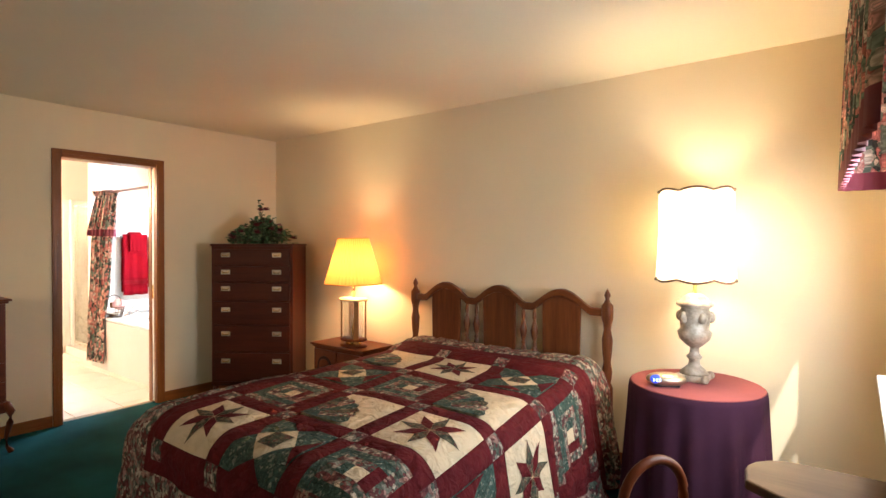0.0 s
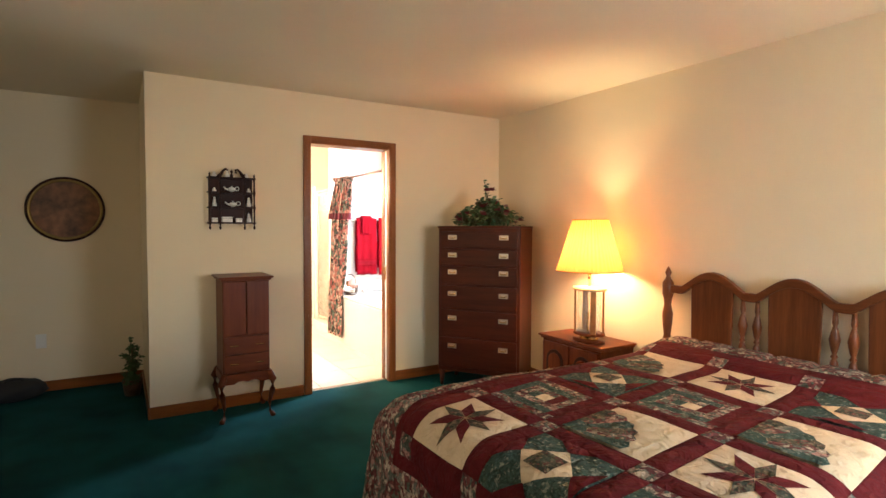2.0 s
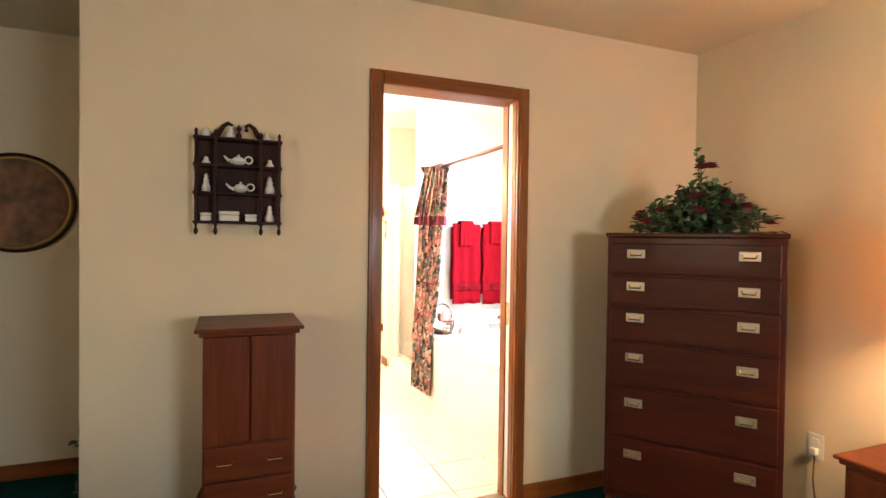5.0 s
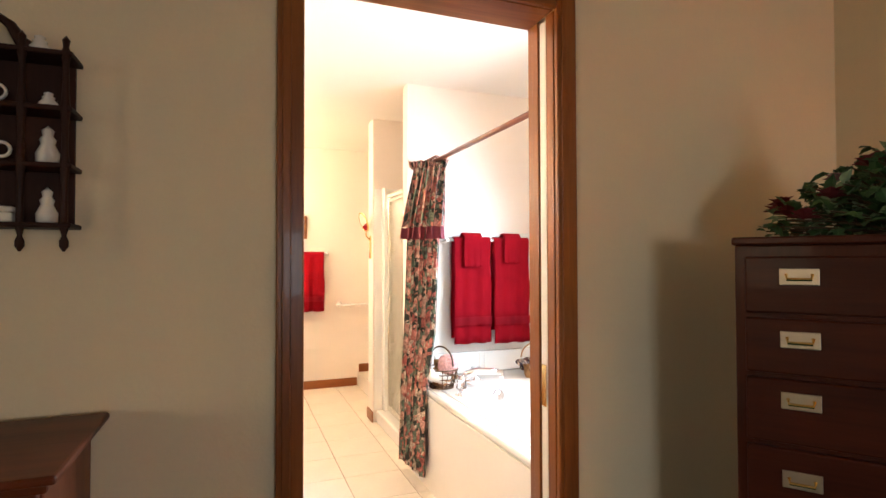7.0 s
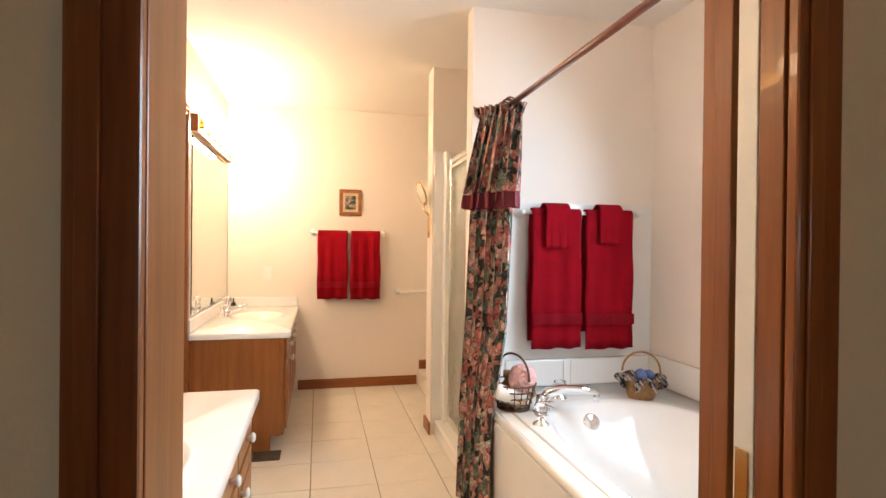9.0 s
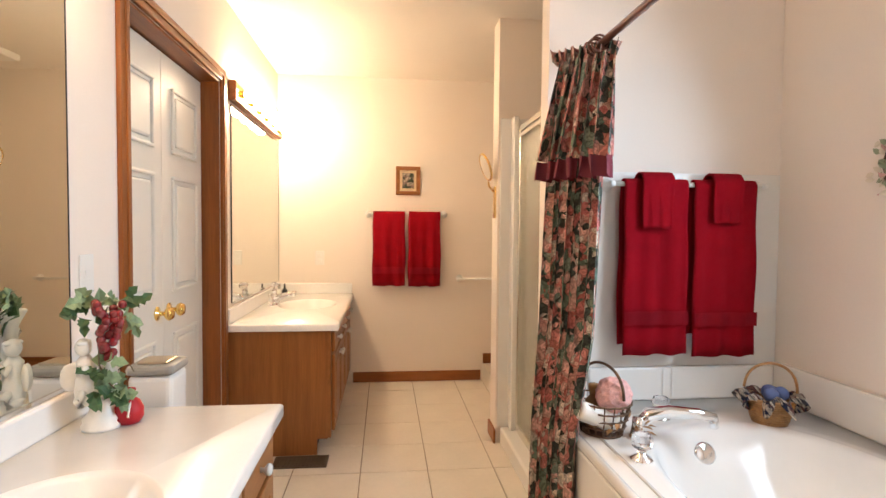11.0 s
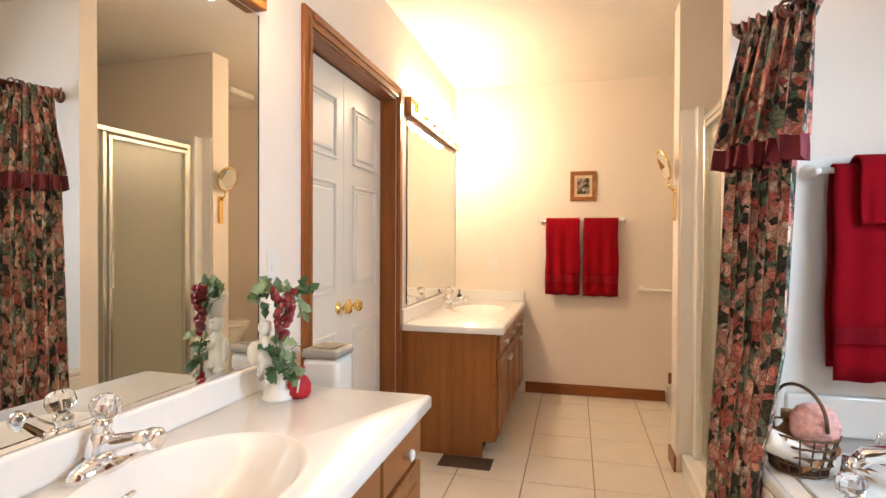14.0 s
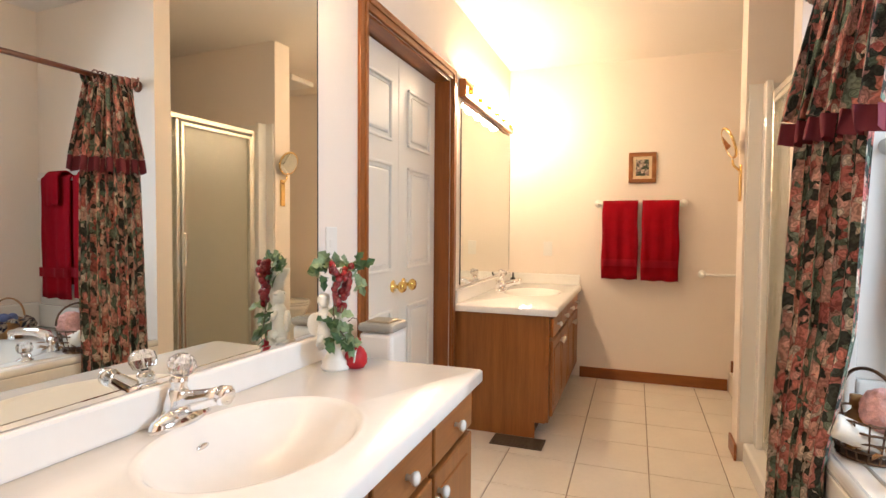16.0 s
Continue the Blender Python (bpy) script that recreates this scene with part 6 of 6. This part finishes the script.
def wreath():
    w = thing("wreath", pose(-6.03, BN, 1.49), "pale dried flower wreath on the tub wall", "wreath")
    b = tube([(0.14 * math.cos(spin(i, 30)), -0.02, 0.14 * math.sin(spin(i, 30))) for i in range(31)], 0.010, 6)
    part("ring", b, M_DARKWICKER, w)
    rnd = random.Random(3)
    mats = (material("pale_pink_petals", (0.55, 0.33, 0.30), 0.8), material("sage_leaves", (0.30, 0.34, 0.22), 0.8), material("ivory_petals", (0.7, 0.62, 0.5), 0.8))
    for mt in mats:
        own = bmesh.new()
        for _ in range(70):
            a, r = rnd.uniform(0, 6.28), rnd.gauss(0.14, 0.02)
            leaf(own, (r * math.cos(a), -0.022, r * math.sin(a)), (rnd.gauss(0, 1), rnd.gauss(-0.6, 0.4), rnd.gauss(0, 1)), (0, -1, 0), 0.03, 0.022)
        part("petals", own, mt, w)["kind"] = "stuff"


wreath()


# ---- shower curtain ----
def shower_curtain():
    rod = thing("curtain_rod", pose(0, 0, 0), "reddish wooden curtain rod over the tub", "curtain rod")
    ry, rz = 2.375, 1.957
    part("rod", tube([(TW + 0.002, ry, rz), (BE - 0.008, ry, rz)], 0.014, 12), M_ROD, rod, "", True)
    for x, s in ((TW + 0.001, 1), (BE - 0.007, -1)):
        part("flange", turned(lathe(((0.032, 0), (0.030, 0.010), (0.018, 0.018), (0, 0.019)), 18), pose(x, ry, rz, 0, 90 * s, 0)), M_ROD, rod, "", True)
    c = thing("shower_curtain", pose(0, 0, 0), "gathered dark rose chintz shower curtain with a flounce", "curtain")
    def panel(z0, z1, ends, amp, uscale, folds, ph, nz=26, u0=0.0):
        """Gathered cloth between two edges that run down from z1 to z0; ends(t) gives both edges' plan."""
        own, n = bmesh.new(), 150
        uvl = own.loops.layers.uv.new("UVMap")
        rows, flat = [], {}
        for k in range(nz + 1):
            t = k / nz
            z = z1 + (z0 - z1) * t
            ax, ay, bx, by = ends(t)
            d = Vector((bx - ax, by - ay)).normalized()
            a = amp(t)
            row = []
            for i in range(n + 1):
                s = i / n
                off = a * math.sin(2 * math.pi * folds * s + ph + 0.5 * math.sin(3 * s + t * 1.2)) + 0.3 * a * math.sin(2 * math.pi * folds * 0.43 * s + 1 + t)
                along = 0.25 * a * math.sin(4 * math.pi * folds * s + ph)
                v = own.verts.new((ax + (bx - ax) * s + d.x * along + d.y * off, ay + (by - ay) * s + d.y * along - d.x * off, z + (0.006 * math.sin(2 * math.pi * folds * s + 1) if t > 0.98 else 0)))
                flat[v] = (u0 + s * uscale, z)
                row.append(v)
            rows.append(row)
        for a, b in zip(rows, rows[1:]):
            for i in range(n):
                f = own.faces.new((a[i], b[i], b[i + 1], a[i + 1]))
                for l in f.loops:
                    l[uvl].uv = flat[l.vert]
        return own
    keys = ((0.0, (-6.57, 2.265, -6.43, 2.400)), (0.26, (-6.57, 2.225, -6.32, 2.330)), (0.55, (-6.57, 2.205, -6.29, 2.300)), (0.76, (-6.56, 2.180, -6.25, 2.225)), (1.0, (-6.55, 2.165, -6.22, 2.205)))
    def drop(t):
        for (t0, a), (t1, b) in zip(keys, keys[1:]):
            if t <= t1:
                q = (t - t0) / (t1 - t0)
                return tuple(u + (v - u) * q for u, v in zip(a, b))
        return keys[-1][1]
    part("panel", panel(0.085, 1.905, drop, lambda t: 0.022 - 0.006 * t, 1.15, 7, 0.3, 40), M_CURTAIN, c, "long gathered panel", True)
    skirt = lambda t: (-6.55 - 0.03 * t, 2.262 - 0.060 * t, -6.41 + 0.13 * t, 2.415 - 0.075 * t)
    part("flounce", panel(1.532, 1.920, skirt, lambda t: 0.022 + 0.010 * t, 1.25, 6, 1.1, 16, 3.0), M_CURTAIN, c, "gathered flounce", True)
    part("band", panel(1.458, 1.532, lambda t: skirt(1.0 + 0.1 * t), lambda t: 0.032, 1.25, 6, 1.1, 5), M_CURTAIN_TRIM, c, "plum band on the flounce", True)
    part("heading", panel(1.910, 1.962, lambda t: (-6.59, 2.240 + 0.01 * t, -6.40, 2.425 - 0.015 * t), lambda t: 0.030 - 0.008 * t, 1.25, 9, 0.7, 5, 5.0), M_CURTAIN, c, "ruffled heading", True)
    for i in range(7):
        x = -6.59 + 0.028 * i
        part("ring", tube([(x + 0.006 * math.sin(i * 2.0), ry - 0.016 + 0.030 * math.cos(spin(k, 16)), rz - 0.008 + 0.030 * math.sin(spin(k, 16))) for k in range(17)], 0.004, 6), M_ROD, c, "wooden ring", True)


shower_curtain()


# ---- shower stall ----
def shower():
    y = 2.365
    s = thing("shower_enclosure", pose(0, 0, 0), "shower enclosure with obscure glass and a pale metal frame", "shower")
    xa, xb = TW - 0.103, -7.63
    zt, zb = 1.86, 0.11
    part("pan", box(xb + 0.002, xa - 0.002, 2.275, BN, -0.006, 0.10, 0.012), M_TUB, s, "white shower pan")
    part("surround_back", box(xb + 0.002, xa - 0.002, BN - 0.012, BN - 0.001, 0.10, 1.95, 0.003), M_TUB, s)
    part("surround_end", box(xa - 0.012, xa - 0.001, 2.33, BN - 0.012, 0.10, 1.95, 0.003), M_TUB, s)
    part("surround_end", box(xb + 0.001, xb + 0.012, 2.258, BN - 0.012, 0.10, 1.92, 0.003), M_TUB, s)
    part("flange", box(xb + 0.001, xb + 0.085, 2.32, 2.35, 0.10, 1.92, 0.006), M_TUB, s, "white fibreglass return")
    glass = bpy.data.materials.new("obscure_shower_glass")
    glass.use_nodes = True
    t = glass.node_tree
    b = t.nodes["Principled BSDF"]
    b.inputs["Base Color"].default_value = (0.90, 0.88, 0.78, 1)
    b.inputs["Transmission Weight"].default_value, b.inputs["Roughness"].default_value = 0.9, 0.22
    n = t.nodes.new("ShaderNodeTexNoise")
    n.inputs["Scale"].default_value, n.inputs["Detail"].default_value = 70, 2
    bp = t.nodes.new("ShaderNodeBump")
    bp.inputs["Strength"].default_value, bp.inputs["Distance"].default_value = 0.5, 0.004
    co = t.nodes.new("ShaderNodeTexCoord")
    t.links.new(co.outputs["Object"], n.inputs["Vector"])
    t.links.new(n.outputs["Fac"], bp.inputs["Height"])
    t.links.new(bp.outputs["Normal"], b.inputs["Normal"])
    fx0, fx1 = xb + 0.09, xa - 0.01
    for bx in ((fx0, fx0 + 0.030, zb, zt), (fx1 - 0.030, fx1, zb, zt), (fx0 + 0.03, fx1 - 0.03, zt - 0.032, zt), (fx0 + 0.03, fx1 - 0.03, zb, zb + 0.028)):
        part("outer_frame", box(bx[0], bx[1], y - 0.020, y + 0.020, bx[2], bx[3], 0.004), M_ALU, s)
    dx0, dx1 = fx0 + 0.036, fx1 - 0.13
    d = part("shower_door", box(dx0 + 0.024, dx1 - 0.024, y - 0.004, y + 0.001, zb + 0.06, zt - 0.07), glass, s, "obscure glass door")
    for bx in ((dx0, dx0 + 0.025, zb + 0.034, zt - 0.045), (dx1 - 0.025, dx1, zb + 0.034, zt - 0.045), (dx0 + 0.025, dx1 - 0.025, zt - 0.070, zt - 0.045), (dx0 + 0.025, dx1 - 0.025, zb + 0.034, zb + 0.060)):
        part("door_frame", box(bx[0], bx[1], y - 0.028, y - 0.002, bx[2], bx[3], 0.004), M_ALU, d)
    d.visible_shadow = False
    part("pull", box(dx1 - 0.022, dx1 - 0.004, y - 0.050, y - 0.026, 0.95, 1.15, 0.006), M_ALU, d, "door pull")
    part("mullion", box(dx1 + 0.004, dx1 + 0.030, y - 0.018, y + 0.018, zb + 0.028, zt - 0.032, 0.004), M_ALU, s)
    pane = part("side_pane", box(dx1 + 0.030, fx1 - 0.030, y - 0.003, y + 0.002, zb + 0.028, zt - 0.032), glass, s, "obscure side pane")
    pane.visible_shadow = False
    hx, hy, hz = -7.22, BN - 0.013, 1.75
    sh = part("shower_head", turned(lathe(((0.012, 0), (0.038, 0.035), (0.040, 0.045), (0, 0.047)), 16), pose(hx, hy - 0.125, hz + 0.04, 135)), M_CHROME, s, "chrome shower head", True)
    part("arm", tube([(hx, hy, hz + 0.05), (hx, hy - 0.06, hz + 0.08), (hx, hy - 0.13, hz + 0.03)], 0.010, 8), M_CHROME, sh, "", True)
    part("rack", box(hx - 0.09, hx + 0.09, hy - 0.085, hy - 0.002, hz - 0.36, hz - 0.35, 0.003), M_CHROME, s, "chrome rack")
    box_m = (plain("green_shampoo", (0.03, 0.22, 0.12), 0.3), plain("dark_soap_bottle", (0.05, 0.04, 0.04), 0.3))
    for x, mt in ((-0.04, box_m[0]), (0.045, box_m[1])):
        solid("shampoo_bottle", lathe(((0, 0), (0.027, 0), (0.029, 0.02), (0.029, 0.14), (0.012, 0.16), (0.012, 0.185), (0, 0.186)), 14), mt, "shampoo bottle on the shower rack", "bottle", "", True, pose(-7.22 + x, BN - 0.058, 1.405))


shower()


def shaving_mirror():
    m = thing("shaving_mirror", pose(-7.70, 2.248, 1.40), "round brass shaving mirror on a wall bracket", "mirror")
    part("wall_plate", box(-0.022, 0.022, -0.012, -0.001, -0.06, 0.13, 0.004), M_BRASS, m)
    part("arm", tube([(0, -0.012, 0.10), (0, -0.04, 0.13), (0, -0.045, 0.16)], 0.006, 8), M_BRASS, m, "", True)
    tilt = pose(0, -0.062, 0.245, 20, 0, 6)
    part("rim", turned(tube([(0.080 * math.cos(spin(i, 32)), 0, 0.080 * math.sin(spin(i, 32))) for i in range(33)], 0.007, 8), tilt), M_BRASS, m, "", True)
    own = turned(lathe(((0, 0), (0.078, 0), (0.078, 0.004), (0, 0.004)), 32), tilt @ pose(0, 0, 0, 90))
    part("glass", own, M_MIRROR, m)


shaving_mirror()


def toilet():
    t = thing("toilet", pose(-8.36, 2.565, 0.14), "white toilet with its lid down in the alcove", "toilet")
    part("bowl", lathe(((0.10, 0.0), (0.115, 0.02), (0.10, 0.10), (0.12, 0.22), (0.175, 0.34), (0.185, 0.375), (0.0, 0.376)), 28, (0, 0.22, 0), squash=(1, 1.25)), M_PORC, t, "", True)
    part("seat", lathe(((0, 0.377), (0.188, 0.377), (0.194, 0.386), (0.190, 0.394), (0, 0.395)), 32, (0, 0.22, 0), squash=(1, 1.25)), M_PORC, t, "", True)
    part("lid", lathe(((0, 0.396), (0.186, 0.396), (0.190, 0.404), (0.180, 0.412), (0, 0.415)), 32, (0, 0.22, 0), squash=(1, 1.25)), M_PORC, t, "", True)
    part("tank", box(-0.22, 0.22, 0.50, 0.70, 0.36, 0.70, 0.02), M_PORC, t)
    part("tank_lid", box(-0.23, 0.23, 0.49, 0.71, 0.70, 0.735, 0.012), M_PORC, t)
    part("lever", tube([(-0.17, 0.50, 0.64), (-0.17, 0.48, 0.64), (-0.11, 0.475, 0.63)], 0.006, 8), M_CHROME, t, "chrome flush lever", True)


toilet()
solid("exhaust_fan", box(-8.62, -8.32, 2.66, 2.94, BCEIL - 0.05, BCEIL, 0.012), M_WHITE, "white ceiling exhaust fan over the alcove", "vent")


def waste_bin():
    b = thing("waste_bin", pose(-6.285, 0.885, 0), "white plastic bin with a grey lid beside the vanity", "bin")
    own = bmesh.new()
    rings = []
    for w, d, z in ((0.055, 0.055, 0.0), (0.066, 0.066, 0.820)):
        rings.append([own.verts.new((w * x, d * y, z)) for x, y in ((-1, -1), (1, -1), (1, 1), (-1, 1))])
    for i in range(4):
        own.faces.new((rings[0][i], rings[0][(i + 1) % 4], rings[1][(i + 1) % 4], rings[1][i]))
    own.faces.new(rings[0][::-1])
    own.faces.new(rings[1])
    bmesh.ops.bevel(own, geom=own.edges[:], offset=0.018, segments=3, profile=0.5, affect="EDGES")
    part("body", own, M_WHITE, b)
    grey = material("grey_lid_plastic", (0.34, 0.32, 0.28), 0.45, vary=0.1)
    part("lid", box(-0.070, 0.070, -0.070, 0.070, 0.820, 0.851, 0.012), grey, b, "grey hinged lid")
    part("lid_plate", box(-0.045, 0.045, -0.045, 0.045, 0.849, 0.858, 0.005), M_PEWTER, b)


waste_bin()


def ornament_figure():
    # a small kneeling garden figure beside a pillar: one plain mesh
    at = pose(-6.022, 0.848, VZ, 0, 0, 125) @ Matrix.Diagonal((0.82, 0.82, 0.88, 1))
    b = lathe(((0.0, 0), (0.056, 0), (0.058, 0.010), (0.050, 0.018), (0.053, 0.030), (0.040, 0.042), (0.033, 0.055), (0.031, 0.085), (0.036, 0.095), (0.034, 0.102), (0.0, 0.103)), 28)
    lathe(((0.024, 0.10), (0.022, 0.28), (0.027, 0.29), (0.023, 0.30), (0.036, 0.325), (0.048, 0.345), (0.046, 0.350), (0.0, 0.347)), 24, (0.026, 0.012, 0), b)
    lathe(((0.026, 0.085), (0.032, 0.115), (0.029, 0.150), (0.023, 0.175), (0.027, 0.205), (0.010, 0.226)), 16, (-0.040, 0.0, 0), b)
    ball(0.0245, (-0.046, -0.004, 0.248), 16, (1, 1, 1.08), b)
    for x, y, z, sh in ((-0.050, -0.020, 0.262, (1.1, 0.7, 0.5)), (-0.040, 0.012, 0.262, (1.2, 0.8, 0.5))):
        ball(0.016, (x, y, z), 10, sh, b)
    tube([(-0.052, -0.012, 0.200), (-0.062, -0.030, 0.176), (-0.040, -0.036, 0.196)], [0.011, 0.010, 0.008], 8, b)
    tube([(-0.030, 0.004, 0.200), (-0.008, 0.002, 0.190), (0.004, 0.004, 0.212)], [0.011, 0.010, 0.008], 8, b)
    tube([(-0.048, -0.008, 0.125), (-0.060, -0.034, 0.105), (-0.058, -0.018, 0.078)], [0.016, 0.015, 0.012], 8, b)
    tube([(-0.034, -0.004, 0.120), (-0.026, -0.034, 0.110), (-0.030, -0.036, 0.084)], [0.016, 0.014, 0.011], 8, b)
    for x, y in ((-0.072, 0.016), (-0.060, 0.026)):
        ball(0.026, (x - 0.008, y, 0.160), 10, (1.1, 0.35, 1.6), b)
    ball(0.024, (-0.044, 0.0, 0.090), 12, (1.3, 1.1, 0.8), b)
    solid("ornamental_pillar_figure", b, M_BISQUE, "white bisque pillar ornament on the vanity top", "ornament", "", True, at)
    g = thing("grape_ivy_spray", at, "red glass grapes and silk ivy trailing from the ornament", "silk grapes")
    rnd = random.Random(11)
    for i in range(40):
        q = i / 40
        z = 0.378 - 0.165 * q ** 1.1
        r = 0.036 * (1 - q) ** 0.6 + 0.003
        a = rnd.uniform(0, 6.28)
        part("grape", ball(0.0135, (0.020 - 0.006 * q + r * math.cos(a), -0.046 + 0.6 * r * math.sin(a), z), 12), M_GRAPE, g, "", True)
    spots = ((M_LEAFLT, (-0.035, -0.010, 0.372), 8), (M_LEAF, (-0.045, -0.020, 0.330), 6), (M_LEAF, (0.070, -0.010, 0.365), 6), (M_LEAFLT, (0.080, -0.010, 0.315), 7), (M_LEAFLT, (0.030, 0.030, 0.375), 7),
             (M_LEAF, (-0.010, -0.040, 0.185), 4), (M_LEAFLT, (0.020, -0.045, 0.150), 4), (M_LEAF, (0.000, -0.052, 0.110), 5), (M_LEAFLT, (0.045, -0.045, 0.100), 6), (M_LEAFLT, (0.010, -0.045, 0.215), 3))
    for mt in (M_LEAF, M_LEAFLT):
        own = bmesh.new()
        for m2, c, n in spots:
            if m2 is mt:
                for i in range(n):
                    p = Vector(c) + Vector((rnd.gauss(0, 0.016), rnd.gauss(0, 0.010), rnd.gauss(0, 0.014)))
                    leaf(own, p, (rnd.gauss(0, 1) + 6 * c[0], rnd.gauss(-0.5, 0.5), rnd.gauss(0, 0.8)), (rnd.gauss(0, .4), -1, rnd.uniform(0.2, 0.9)), rnd.uniform(0.036, 0.055), rnd.uniform(0.036, 0.052), True)
        part("leaves", own, mt, g)
    part("stem", tube([(0.02, -0.010, 0.362), (-0.01, -0.045, 0.30), (-0.012, -0.048, 0.20), (0.015, -0.050, 0.14), (0.05, -0.050, 0.10)], 0.0025, 6), M_STEM, g, "", True)
    part("tendril", tube([(0.045, -0.02, 0.17), (0.062, -0.03, 0.185), (0.078, -0.03, 0.180), (0.088, -0.03, 0.160)], 0.0018, 6), M_STEM, g, "", True)
    rp = at @ Vector((0.076, -0.010, 0.0))
    bag = thing("red_pouch", pose(rp.x, rp.y, VZ, 0, 0, 125), "small red sachet tied with cream ribbon beside the ornament", "sachet")
    part("cloth", lathe(((0.0, 0.0), (0.026, 0.001), (0.036, 0.016), (0.036, 0.040), (0.026, 0.060), (0.010, 0.072), (0.018, 0.092), (0.014, 0.092), (0.0, 0.074)), 20), plain("red_ribbon", (0.42, 0.010, 0.018), 0.55), bag, "", True)
    part("ribbon", tube([(0.011 * math.cos(spin(i, 12)), 0.011 * math.sin(spin(i, 12)), 0.073) for i in range(13)] + [(-0.004, -0.030, 0.055), (-0.010, -0.038, 0.025)], 0.003, 6), M_BISQUE, bag, "cream ribbon tie", True)


ornament_figure()
solid("soap_pump", lathe(((0, 0), (0.020, 0), (0.022, 0.05), (0.008, 0.065), (0.006, 0.10), (0.0, 0.102)), 14), M_BLACK, "small dark pump bottle on the far vanity", "bottle", "", True, pose(-8.75, 0.82, VZ))


def floor_vent():
    v = thing("floor_vent", pose(-7.456, 1.14, 0.0), "brown metal floor register in the tiles", "vent")
    part("frame", box(-0.075, 0.075, -0.145, 0.145, 0.0, 0.006, 0.002), M_BRONZE, v)
    for i in range(13):
        y = -0.125 + 0.25 * i / 12
        part("slat", box(-0.058, 0.058, y - 0.006, y + 0.006, 0.005, 0.010, 0.002), M_BRONZE, v)


floor_vent()

# ---- floor tiles, each its own piece ----
TP = 0.353
tile_mesh = None
floor_ob = bpy.data.objects["floor_bathroom"]
for i in range(15):
    for j in range(7):
        cx, cy = -8.362 + TP * 10.5 - TP * i, 1.467 - TP * 3.5 + TP * j
        x0, x1, y0, y1 = cx - TP / 2 + 0.003, cx + TP / 2 - 0.003, cy - TP / 2 + 0.003, cy + TP / 2 - 0.003
        x0, x1, y0, y1 = max(x0, BW + 0.001), min(x1, BE - 0.001), max(y0, BS + 0.001), min(y1, 2.404)
        if x1 - x0 < 0.02 or y1 - y0 < 0.02:
            continue
        whole = x1 - x0 > TP - 0.0065 and y1 - y0 > TP - 0.0065
        if whole and tile_mesh:
            ob = new("tile", tile_mesh)
        else:
            hx, hy = (x1 - x0) / 2, (y1 - y0) / 2
            ob = new("tile", bpy.data.meshes.new("tile"))
            finish(ob, box(-hx, hx, -hy, hy, -0.008, 0.0, 0.002, seg=1), M_TILE)
            if whole:
                tile_mesh = ob.data
        ob.location = ((x0 + x1) / 2, (y0 + y1) / 2, random.uniform(-0.0006, 0.0003))
        ob.parent = floor_ob
